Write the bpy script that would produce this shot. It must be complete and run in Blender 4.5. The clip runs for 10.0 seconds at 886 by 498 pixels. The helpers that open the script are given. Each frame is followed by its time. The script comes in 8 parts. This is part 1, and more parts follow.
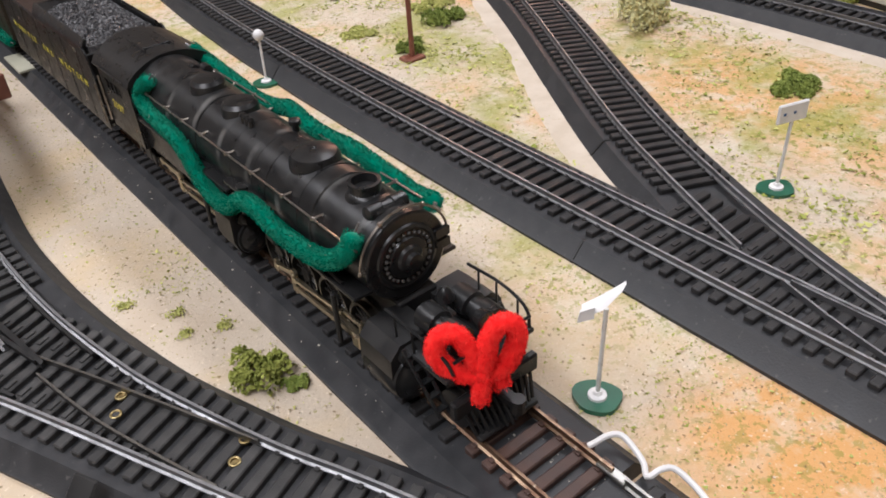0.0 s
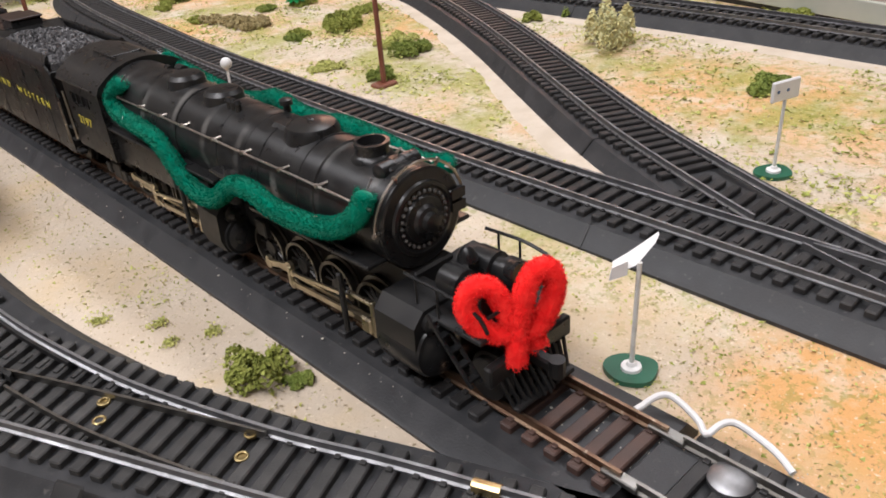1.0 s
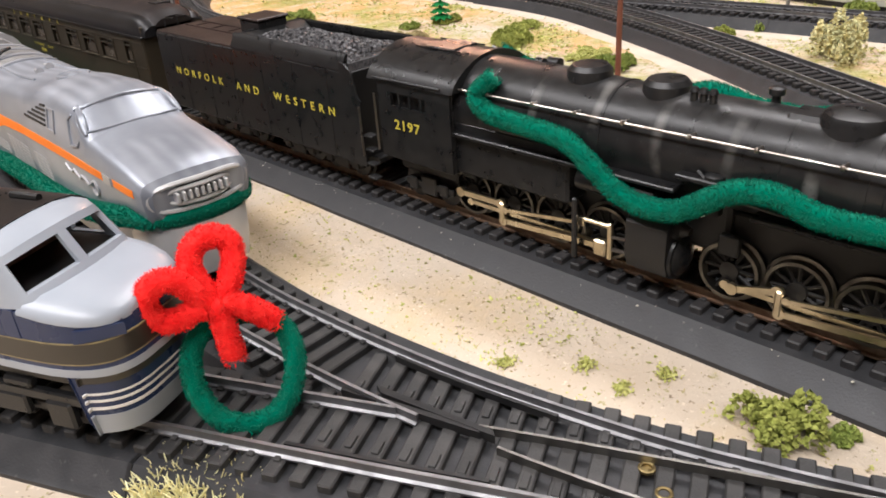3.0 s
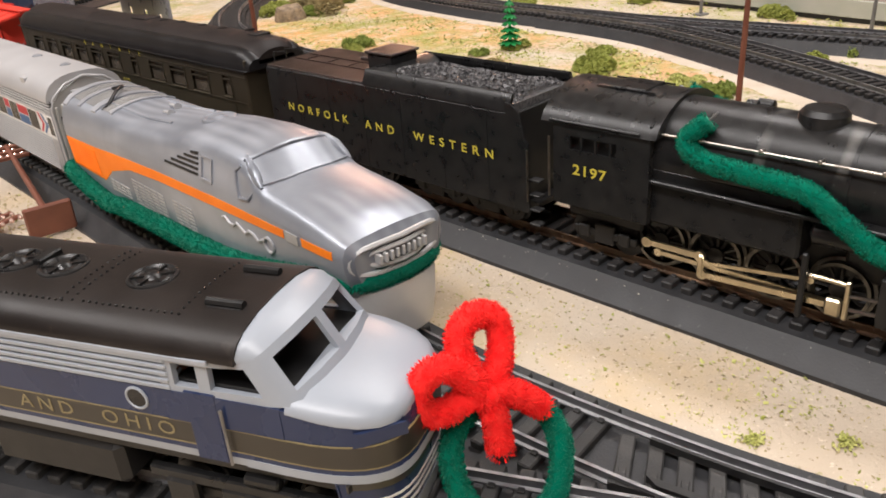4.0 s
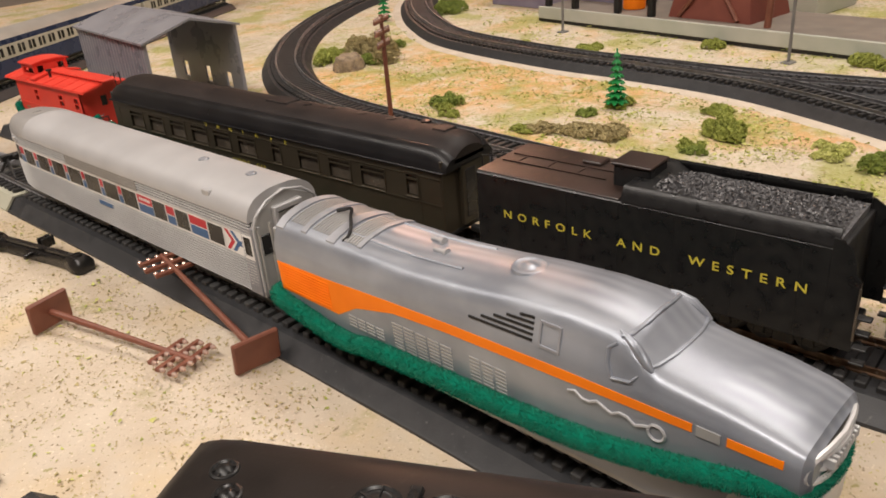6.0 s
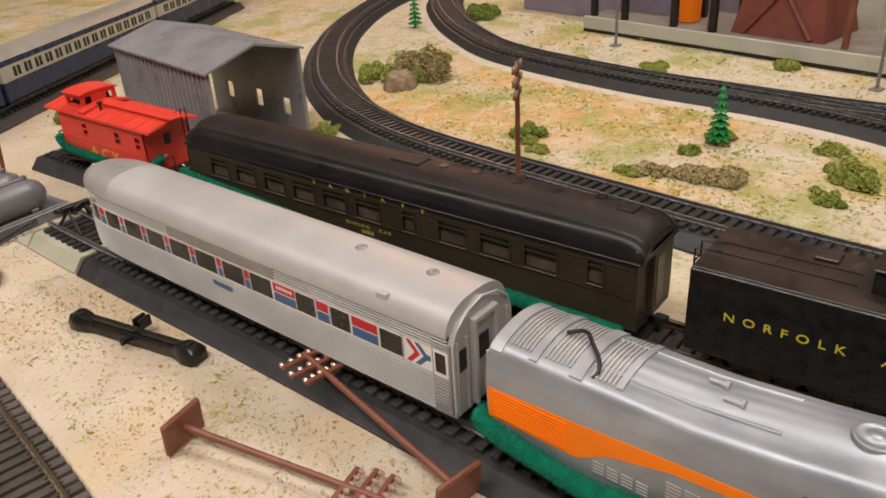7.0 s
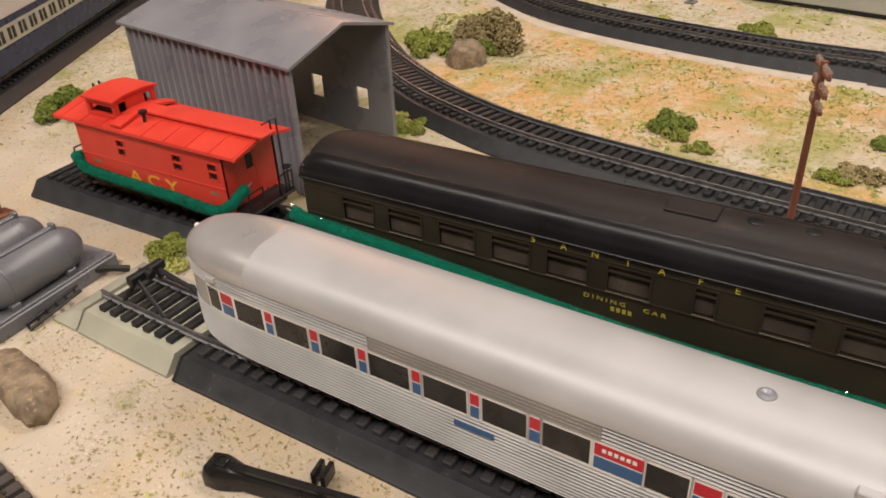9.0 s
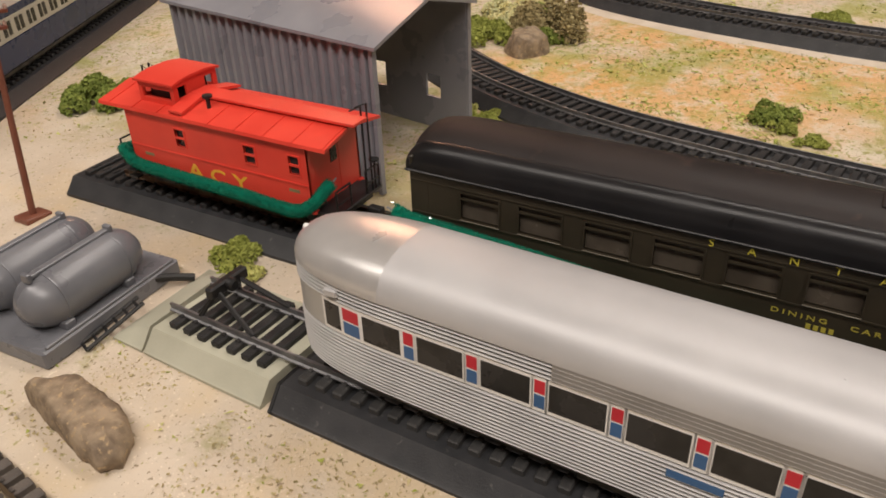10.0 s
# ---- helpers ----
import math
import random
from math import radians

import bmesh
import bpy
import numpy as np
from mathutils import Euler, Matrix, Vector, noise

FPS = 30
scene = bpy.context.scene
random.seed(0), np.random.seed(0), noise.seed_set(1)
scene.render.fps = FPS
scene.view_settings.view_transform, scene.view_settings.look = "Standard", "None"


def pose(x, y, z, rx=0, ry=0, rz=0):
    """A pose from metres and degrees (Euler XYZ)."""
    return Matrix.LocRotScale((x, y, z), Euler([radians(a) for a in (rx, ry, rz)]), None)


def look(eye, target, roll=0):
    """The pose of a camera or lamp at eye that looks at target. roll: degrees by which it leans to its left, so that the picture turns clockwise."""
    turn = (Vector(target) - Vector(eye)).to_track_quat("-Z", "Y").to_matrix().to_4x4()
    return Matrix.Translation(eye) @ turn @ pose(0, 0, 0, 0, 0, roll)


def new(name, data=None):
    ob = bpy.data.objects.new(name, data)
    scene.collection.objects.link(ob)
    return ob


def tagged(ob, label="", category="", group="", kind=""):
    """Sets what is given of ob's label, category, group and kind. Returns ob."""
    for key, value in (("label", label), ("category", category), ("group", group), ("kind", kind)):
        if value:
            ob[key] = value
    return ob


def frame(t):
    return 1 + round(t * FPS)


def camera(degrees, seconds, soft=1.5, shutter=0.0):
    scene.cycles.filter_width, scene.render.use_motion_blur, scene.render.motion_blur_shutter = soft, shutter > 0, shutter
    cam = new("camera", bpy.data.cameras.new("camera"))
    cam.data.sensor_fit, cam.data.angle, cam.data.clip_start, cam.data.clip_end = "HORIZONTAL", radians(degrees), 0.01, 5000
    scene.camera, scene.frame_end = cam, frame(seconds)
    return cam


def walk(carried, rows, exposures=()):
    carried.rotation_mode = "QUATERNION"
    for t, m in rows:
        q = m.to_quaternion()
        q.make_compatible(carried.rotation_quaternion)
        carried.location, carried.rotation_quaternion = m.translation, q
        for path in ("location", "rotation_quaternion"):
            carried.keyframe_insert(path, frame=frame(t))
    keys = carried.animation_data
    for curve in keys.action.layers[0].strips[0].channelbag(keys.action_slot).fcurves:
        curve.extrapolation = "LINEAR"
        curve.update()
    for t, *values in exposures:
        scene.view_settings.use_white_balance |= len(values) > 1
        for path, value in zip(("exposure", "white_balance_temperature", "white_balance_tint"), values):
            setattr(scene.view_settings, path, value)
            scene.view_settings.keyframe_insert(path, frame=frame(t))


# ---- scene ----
cam = camera(58.67, 10.0, soft=1.75)
PATH = [
    (0, (-0.00015, -0.00610, 0.16555), (0.14622, 0.18870, -0.00946), -4.20),
    (0.5, (-0.00355, -0.00845, 0.14670), (0.15545, 0.18745, -0.01560), -4.80),
    (1, (-0.01600, 0.00395, 0.13315), (0.15651, 0.19821, -0.01686), -4.90),
    (1.5, (-0.03530, 0.03170, 0.12710), (0.14299, 0.22409, -0.01850), -4.60),
    (2, (-0.05145, 0.06170, 0.12465), (0.13051, 0.25296, -0.01786), -4.50),
    (2.5, (-0.06580, 0.09175, 0.11960), (0.11744, 0.28339, -0.02075), -4.30),
    (3, (-0.08250, 0.11955, 0.11765), (0.10108, 0.31258, -0.02033), -4.30),
    (3.2, (-0.08790, 0.13080, 0.11715), (0.09510, 0.32490, -0.02010), -4.50),
    (4.3, (-0.11105, 0.18860, 0.12550), (0.08018, 0.37878, -0.00589), -4.30),
    (4.5, (-0.11395, 0.19550, 0.12670), (0.07897, 0.38437, -0.00411), -4.20),
    (5, (-0.12175, 0.21470, 0.13360), (0.07481, 0.40060, 0.00396), -4.20),
    (5.5, (-0.13260, 0.23960, 0.14280), (0.06641, 0.42376, 0.01443), -4.40),
    (5.7, (-0.13760, 0.25565, 0.14770), (0.06204, 0.43879, 0.01885), -4.60),
    (6.8, (-0.15300, 0.35290, 0.18040), (0.05312, 0.52137, 0.04208), -3.90),
    (7, (-0.15210, 0.37825, 0.18270), (0.05544, 0.54440, 0.04369), -3.60),
    (7.5, (-0.13910, 0.43245, 0.18580), (0.07270, 0.58485, 0.03775), -3.90),
    (8, (-0.12910, 0.47210, 0.18020), (0.08291, 0.61019, 0.01902), -3.50),
    (8.5, (-0.12765, 0.50740, 0.18055), (0.08640, 0.64225, 0.01930), -2.80),
    (9, (-0.12280, 0.54585, 0.17860), (0.09328, 0.67946, 0.01905), -2.80),
    (9.5, (-0.11900, 0.58065, 0.16655), (0.09881, 0.71281, 0.00814), -2.80),
    (10, (-0.11505, 0.60630, 0.15775), (0.10488, 0.73487, -0.00067), -2.10),
]
walk(cam, [(t, look(eye, target, roll)) for t, eye, target, roll in PATH],
     exposures=[(0, 0.06, 5600, 10), (0.5, 0.08, 5650, 10), (1.5, 0.28, 5750, 10), (2.5, 0.52, 5800, 10), (3.2, 0.44, 5850, 10), (4.5, 0.20, 6200, 10), (5.5, 0.10, 6450, 10), (7.0, -0.16, 6450, 10), (8, -0.12, 6450, 10), (10, -0.22, 6450, 10)])

# ---- light, room ----
world = bpy.data.worlds.new("room_air")
scene.world = world
world.use_nodes = True
world.node_tree.nodes["Background"].inputs[0].default_value = (1.0, 0.88, 0.80, 1)
world.node_tree.nodes["Background"].inputs[1].default_value = 0.06


def area_lamp(name, x, y, z, sx, sy, watts, colour):
    data = bpy.data.lights.new(name, "AREA")
    data.shape, data.size, data.size_y, data.energy, data.color = "RECTANGLE", sx, sy, watts, colour
    ob = new(name, data)
    ob.matrix_world = pose(x, y, z)
    return ob


WARM = (1.0, 0.905, 0.825)
area_lamp("ceiling_tube_light", -0.68, -0.15, 1.40, 0.34, 1.30, 25, WARM)
area_lamp("ceiling_tube_light", -0.64, 1.20, 1.40, 0.34, 1.30, 18, WARM)
area_lamp("ceiling_tube_light", 0.85, 0.35, 1.40, 0.30, 1.25, 16, WARM)
area_lamp("warm_wall_lamp", 1.55, 1.75, 0.85, 0.22, 0.22, 4, (1.0, 0.50, 0.30)).rotation_euler = (radians(65), 0, radians(138))

# ---- materials ----
MATS = {}


def material(name, base, other=None, scale=60.0, rough=(0.5, 0.6), metal=0.0, bump=0.0, bump_scale=400.0, spec=0.5, coat=0.0, wear=None, wear_at=0.62, random=0.0):
    """A procedural material: two colours mixed by noise of a scale per metre, fine relief, and wear in a third colour."""
    if name in MATS:
        return MATS[name]
    m = bpy.data.materials.new(name)
    m.use_nodes = True
    nt = m.node_tree
    nodes, links = nt.nodes, nt.links
    b = nodes["Principled BSDF"]
    tc = nodes.new("ShaderNodeTexCoord")
    n1 = nodes.new("ShaderNodeTexNoise")
    n1.inputs["Scale"].default_value, n1.inputs["Detail"].default_value = scale, 6
    links.new(tc.outputs["Object"], n1.inputs["Vector"])
    other = other or tuple(c * 0.8 for c in base)
    ramp = nodes.new("ShaderNodeValToRGB")
    ramp.color_ramp.elements[0].position, ramp.color_ramp.elements[1].position = 0.36, 0.64
    ramp.color_ramp.elements[0].color, ramp.color_ramp.elements[1].color = (*base, 1), (*other, 1)
    links.new(n1.outputs["Fac"], ramp.inputs["Fac"])
    colour = ramp.outputs["Color"]
    n2 = nodes.new("ShaderNodeTexNoise")
    n2.inputs["Scale"].default_value, n2.inputs["Detail"].default_value = bump_scale, 4
    links.new(tc.outputs["Object"], n2.inputs["Vector"])
    if wear:
        n3 = nodes.new("ShaderNodeTexNoise")
        n3.inputs["Scale"].default_value, n3.inputs["Detail"].default_value = scale * 3.1, 8
        links.new(tc.outputs["Object"], n3.inputs["Vector"])
        r3 = nodes.new("ShaderNodeValToRGB")
        r3.color_ramp.elements[0].position, r3.color_ramp.elements[1].position = wear_at, wear_at + 0.09
        links.new(n3.outputs["Fac"], r3.inputs["Fac"])
        mix = nodes.new("ShaderNodeMix")
        mix.data_type = "RGBA"
        links.new(r3.outputs["Color"], mix.inputs["Factor"])
        links.new(colour, mix.inputs["A"])
        mix.inputs["B"].default_value = (*wear, 1)
        colour = mix.outputs["Result"]
    if random:
        info = nodes.new("ShaderNodeObjectInfo")
        ma = nodes.new("ShaderNodeMapRange")
        ma.inputs["To Min"].default_value, ma.inputs["To Max"].default_value = 1 - random, 1 + random
        links.new(info.outputs["Random"], ma.inputs["Value"])
        hs = nodes.new("ShaderNodeHueSaturation")
        links.new(ma.outputs["Result"], hs.inputs["Value"])
        links.new(colour, hs.inputs["Color"])
        colour = hs.outputs["Color"]
    links.new(colour, b.inputs["Base Color"])
    rr = nodes.new("ShaderNodeMapRange")
    rr.inputs["From Min"].default_value, rr.inputs["From Max"].default_value = 0.3, 0.7
    rr.inputs["To Min"].default_value, rr.inputs["To Max"].default_value = rough
    links.new(n1.outputs["Fac"], rr.inputs["Value"])
    links.new(rr.outputs["Result"], b.inputs["Roughness"])
    b.inputs["Metallic"].default_value = metal
    b.inputs["Specular IOR Level"].default_value = spec
    b.inputs["Coat Weight"].default_value = coat
    if bump:
        bp = nodes.new("ShaderNodeBump")
        bp.inputs["Strength"].default_value, bp.inputs["Distance"].default_value = 0.6, bump * 0.001
        links.new(n2.outputs["Fac"], bp.inputs["Height"])
        links.new(bp.outputs["Normal"], b.inputs["Normal"])
    MATS[name] = m
    return m


BLACK = material("black_engine_paint", (0.010, 0.0102, 0.0108), (0.016, 0.016, 0.016), 240, (0.24, 0.40), spec=0.36, bump=0.05, bump_scale=1500, wear=(0.04, 0.04, 0.04), wear_at=0.66)


def dusty_black():
    """Engine black with smudged rings of pale dust along the boiler."""
    m = material("dusty_black_boiler_paint", (0.010, 0.0102, 0.0108), (0.016, 0.016, 0.016), 240, (0.26, 0.42), spec=0.36, bump=0.05, bump_scale=1500, wear=(0.04, 0.04, 0.04), wear_at=0.66)
    nodes, links = m.node_tree.nodes, m.node_tree.links
    b = nodes["Principled BSDF"]
    tc = nodes.new("ShaderNodeTexCoord")
    wv = nodes.new("ShaderNodeTexWave")
    wv.bands_direction = "Y"
    wv.inputs["Scale"].default_value, wv.inputs["Distortion"].default_value, wv.inputs["Detail"].default_value, wv.inputs["Detail Scale"].default_value = 17.0, 0.9, 3.0, 2.0
    links.new(tc.outputs["Object"], wv.inputs["Vector"])
    edge = nodes.new("ShaderNodeMapRange")
    edge.inputs["From Min"].default_value, edge.inputs["From Max"].default_value = 0.92, 1.0
    links.new(wv.outputs["Fac"], edge.inputs["Value"])
    ns = nodes.new("ShaderNodeTexNoise")
    ns.inputs["Scale"].default_value, ns.inputs["Detail"].default_value = 90.0, 5.0
    links.new(tc.outputs["Object"], ns.inputs["Vector"])
    patch = nodes.new("ShaderNodeMapRange")
    patch.inputs["From Min"].default_value, patch.inputs["From Max"].default_value = 0.42, 0.66
    patch.inputs["To Max"].default_value = 0.8
    links.new(ns.outputs["Fac"], patch.inputs["Value"])
    fac = nodes.new("ShaderNodeMath")
    fac.operation = "MULTIPLY"
    links.new(edge.outputs["Result"], fac.inputs[0])
    links.new(patch.outputs["Result"], fac.inputs[1])
    mix = nodes.new("ShaderNodeMix")
    mix.data_type = "RGBA"
    links.new(fac.outputs[0], mix.inputs["Factor"])
    links.new(b.inputs["Base Color"].links[0].from_socket, mix.inputs["A"])
    mix.inputs["B"].default_value = (0.13, 0.127, 0.12, 1)
    links.new(mix.outputs["Result"], b.inputs["Base Color"])
    return m


DUSTY_BLACK = dusty_black()
WORN_BLACK = material("worn_black_bolt_paint", (0.05, 0.049, 0.047), (0.11, 0.105, 0.10), 300, (0.3, 0.42))
BLACK_DULL = material("dull_black_paint", (0.008, 0.008, 0.0085), (0.013, 0.0125, 0.012), 120, (0.4, 0.58), bump=0.05, bump_scale=1500)
GLOSS_BLACK = material("glossy_black_plastic", (0.012, 0.011, 0.011), (0.016, 0.015, 0.014), 90, (0.22, 0.34), bump=0.03, bump_scale=900)
# Red tint carries some of the warm lamp's reflection in the colour.
ROOF_RED_TINT = material("red_tinted_roof_paint", (0.018, 0.012, 0.010), (0.032, 0.019, 0.015), 60, (0.30, 0.44), bump=0.05, bump_scale=1500, wear=(0.06, 0.034, 0.026))
ROADBED = material("black_plastic_roadbed", (0.024, 0.025, 0.027), (0.036, 0.036, 0.038), 150, (0.42, 0.58), spec=0.38, bump=0.12, bump_scale=1800, wear=(0.085, 0.082, 0.078), wear_at=0.655)
ROADBED_PALE = material("pale_olive_plastic_roadbed", (0.36, 0.35, 0.27), (0.42, 0.41, 0.32), 60, (0.5, 0.65), bump=0.1, bump_scale=900)
TIE = material("black_plastic_tie", (0.020, 0.0195, 0.02), (0.034, 0.032, 0.031), 150, (0.45, 0.6), spec=0.32, bump=0.15, bump_scale=2200, random=0.25)
TIE_DUSTY = material("dusty_black_plastic_tie", (0.030, 0.0295, 0.029), (0.052, 0.050, 0.048), 190, (0.5, 0.66), spec=0.4, bump=0.2, bump_scale=1800, wear=(0.10, 0.097, 0.092), wear_at=0.68, random=0.25)
TIE_BROWN = material("brown_plastic_tie", (0.050, 0.028, 0.022), (0.075, 0.042, 0.032), 150, (0.5, 0.65), bump=0.15, bump_scale=2200, wear=(0.13, 0.11, 0.09), wear_at=0.68, random=0.2)
TIE_WORN = material("weathered_grey_brown_tie", (0.045, 0.037, 0.032), (0.085, 0.072, 0.062), 130, (0.5, 0.66), bump=0.25, bump_scale=1400, wear=(0.17, 0.15, 0.13), wear_at=0.63, random=0.25)
DULL_BRASS = material("dull_brass_rail", (0.34, 0.28, 0.19), (0.22, 0.17, 0.11), 160, (0.34, 0.5), metal=1.0)
STEEL = material("steel_rail", (0.36, 0.36, 0.37), (0.24, 0.24, 0.245), 160, (0.44, 0.6), metal=1.0)
RUSTY = material("tarnished_brass_rail", (0.30, 0.215, 0.145), (0.17, 0.105, 0.07), 160, (0.36, 0.52), metal=1.0, wear=(0.42, 0.35, 0.27))
SWITCH = material("dull_nickel_switch_rail", (0.27, 0.265, 0.25), (0.20, 0.19, 0.17), 160, (0.32, 0.46), metal=1.0)
BRASS = material("brass", (0.62, 0.49, 0.24), (0.5, 0.38, 0.17), 200, (0.25, 0.4), metal=1.0)
EYELET = material("tarnished_brass_eyelet", (0.34, 0.27, 0.13), (0.24, 0.18, 0.08), 200, (0.38, 0.52), metal=1.0)
NICKEL = material("brassy_nickel_rod", (0.66, 0.58, 0.42), (0.5, 0.43, 0.30), 200, (0.25, 0.4), metal=1.0)
WHEEL = material("blackened_wheel", (0.016, 0.015, 0.0145), (0.028, 0.026, 0.023), 200, (0.35, 0.5), metal=0.3)
WHEEL_RIM = material("dull_steel_wheel_rim", (0.18, 0.17, 0.15), (0.09, 0.085, 0.075), 200, (0.3, 0.45), metal=1.0)
TYRE = material("worn_steel_tyre", (0.42, 0.39, 0.35), (0.26, 0.23, 0.2), 200, (0.25, 0.4), metal=1.0)
YELLOW = material("yellow_lettering", (0.62, 0.53, 0.06), (0.52, 0.44, 0.05), 300, (0.5, 0.6))
YELLOW_DIM = material("faded_yellow_lettering", (0.42, 0.36, 0.05), (0.32, 0.27, 0.04), 300, (0.5, 0.6))
COAL = material("coal", (0.045, 0.044, 0.046), (0.17, 0.167, 0.17), 900, (0.3, 0.5))
GREEN_FUZZ = material("green_chenille", (0.0, 0.125, 0.075), (0.0, 0.165, 0.10), 300, (0.85, 0.95), spec=0.12)
RED_FUZZ = material("red_chenille", (0.86, 0.012, 0.012), (0.95, 0.035, 0.028), 500, (0.85, 0.95), spec=0.12)
for _fz in (GREEN_FUZZ, RED_FUZZ):
    _fz.node_tree.nodes["Principled BSDF"].inputs["Sheen Weight"].default_value = 0.35
    _fz.node_tree.nodes["Principled BSDF"].inputs["Sheen Tint"].default_value = (0.35, 1.0, 0.7, 1) if _fz is GREEN_FUZZ else (1.0, 0.3, 0.25, 1)
SILVER = material("silver_plastic", (0.25, 0.26, 0.285), (0.31, 0.32, 0.35), 45, (0.33, 0.47), metal=0.4, bump=0.10, bump_scale=500)


def streaked_silver():
    """Silver plastic with swirling flow marks, as moulded metallic plastic has."""
    m = material("swirled_silver_plastic", (0.25, 0.27, 0.31), (0.32, 0.34, 0.38), 45, (0.3, 0.45), metal=0.4, bump=0.08, bump_scale=500)
    nodes, links = m.node_tree.nodes, m.node_tree.links
    b = nodes["Principled BSDF"]
    tc = nodes.new("ShaderNodeTexCoord")
    mp = nodes.new("ShaderNodeMapping")
    mp.inputs["Scale"].default_value = (1.0, 0.35, 1.0)
    links.new(tc.outputs["Object"], mp.inputs["Vector"])
    wv = nodes.new("ShaderNodeTexWave")
    wv.inputs["Scale"].default_value, wv.inputs["Distortion"].default_value, wv.inputs["Detail"].default_value, wv.inputs["Detail Scale"].default_value = 70.0, 9.0, 4.0, 0.35
    links.new(mp.outputs["Vector"], wv.inputs["Vector"])
    big = nodes.new("ShaderNodeTexNoise")
    big.inputs["Scale"].default_value, big.inputs["Detail"].default_value = 28.0, 3.0
    links.new(tc.outputs["Object"], big.inputs["Vector"])
    amount = nodes.new("ShaderNodeMapRange")
    amount.inputs["From Min"].default_value, amount.inputs["From Max"].default_value = 0.42, 0.62
    amount.inputs["To Min"].default_value, amount.inputs["To Max"].default_value = 0.0, 0.42
    links.new(big.outputs["Fac"], amount.inputs["Value"])
    fac = nodes.new("ShaderNodeMath")
    fac.operation = "MULTIPLY"
    links.new(wv.outputs["Fac"], fac.inputs[0])
    links.new(amount.outputs["Result"], fac.inputs[1])
    mix = nodes.new("ShaderNodeMix")
    mix.data_type = "RGBA"
    links.new(fac.outputs[0], mix.inputs["Factor"])
    links.new(b.inputs["Base Color"].links[0].from_socket, mix.inputs["A"])
    mix.inputs["B"].default_value = (0.56, 0.59, 0.65, 1)
    links.new(mix.outputs["Result"], b.inputs["Base Color"])
    return m


SILVER_SWIRL = streaked_silver()
SILVER_DULL = material("dull_silver_paint", (0.40, 0.395, 0.385), (0.46, 0.455, 0.44), 50, (0.36, 0.5), metal=0.35, bump=0.03, bump_scale=900)
SILVER_ROOF = material("pale_silver_roof_paint", (0.42, 0.416, 0.42), (0.47, 0.466, 0.47), 40, (0.40, 0.52), metal=0.2, bump=0.03, bump_scale=1200)
ORANGE = material("orange_paint", (1.0, 0.24, 0.008), (0.95, 0.22, 0.008), 80, (0.45, 0.55), spec=0.2)
GREY_PAINT = material("light_blue_grey_paint", (0.31, 0.34, 0.385), (0.34, 0.37, 0.415), 60, (0.28, 0.4), bump=0.03, bump_scale=900)
NAVY = material("navy_blue_paint", (0.019, 0.031, 0.080), (0.025, 0.038, 0.094), 60, (0.22, 0.34), spec=0.35)
DARK_BAND = material("dark_brown_band_paint", (0.028, 0.024, 0.018), (0.036, 0.03, 0.022), 60, (0.3, 0.45))
GOLD_LINE = material("gold_lining", (0.25, 0.205, 0.10), (0.19, 0.155, 0.075), 200, (0.4, 0.5))
OLIVE = material("olive_brown_coach_paint", (0.027, 0.0215, 0.013), (0.036, 0.028, 0.017), 50, (0.4, 0.52), bump=0.03, bump_scale=900)
SILL_HIGHLIGHT = material("highlit_olive_window_sill", (0.075, 0.062, 0.040), (0.10, 0.083, 0.055), 90, (0.35, 0.45))
DINER_ROOF = material("black_coach_roof", (0.009, 0.009, 0.010), (0.014, 0.0135, 0.0145), 50, (0.27, 0.38), spec=0.27, bump=0.03, bump_scale=900)
GLASS_DARK = material("dark_window_glazing", (0.012, 0.012, 0.012), (0.03, 0.029, 0.029), 90, (0.18, 0.34), spec=0.28)
WINDOW_DIM = material("dim_brown_window_glazing", (0.055, 0.045, 0.034), (0.09, 0.075, 0.058), 90, (0.16, 0.3), spec=0.4)
RED_PAINT = material("caboose_red_plastic", (0.66, 0.045, 0.028), (0.74, 0.06, 0.036), 50, (0.38, 0.5), bump=0.03, bump_scale=900)
RED_DECAL = material("red_decal", (0.50, 0.012, 0.03), (0.45, 0.01, 0.026), 90, (0.35, 0.45))
BLUE_DECAL = material("blue_decal", (0.03, 0.10, 0.24), (0.035, 0.11, 0.26), 90, (0.35, 0.45))
WHITE_DECAL = material("white_decal", (0.76, 0.75, 0.73), (0.7, 0.69, 0.67), 90, (0.35, 0.5))
SHED_GREY = material("grey_shed_plastic", (0.22, 0.22, 0.245), (0.27, 0.27, 0.295), 40, (0.24, 0.36), bump=0.04, bump_scale=900)
TANK_GREY = material("grey_tank_plastic", (0.135, 0.138, 0.152), (0.175, 0.178, 0.192), 50, (0.24, 0.36), bump=0.03, bump_scale=900)
BROWN = material("brown_plastic", (0.165, 0.055, 0.033), (0.215, 0.078, 0.047), 90, (0.38, 0.52))
CREAM = material("cream_paint", (0.46, 0.43, 0.36), (0.52, 0.49, 0.41), 60, (0.35, 0.5))
WHITE = material("white_plastic", (0.78, 0.77, 0.76), (0.72, 0.71, 0.70), 90, (0.35, 0.5))
CLEAR_WHITE = material("milky_clear_plastic", (0.62, 0.61, 0.58), (0.68, 0.67, 0.64), 200, (0.2, 0.35))
GREEN_BASE = material("dark_green_plastic", (0.012, 0.085, 0.045), (0.016, 0.11, 0.06), 120, (0.35, 0.5))
TREE_GREEN = material("bright_green_plastic", (0.012, 0.20, 0.045), (0.02, 0.28, 0.07), 300, (0.4, 0.55))
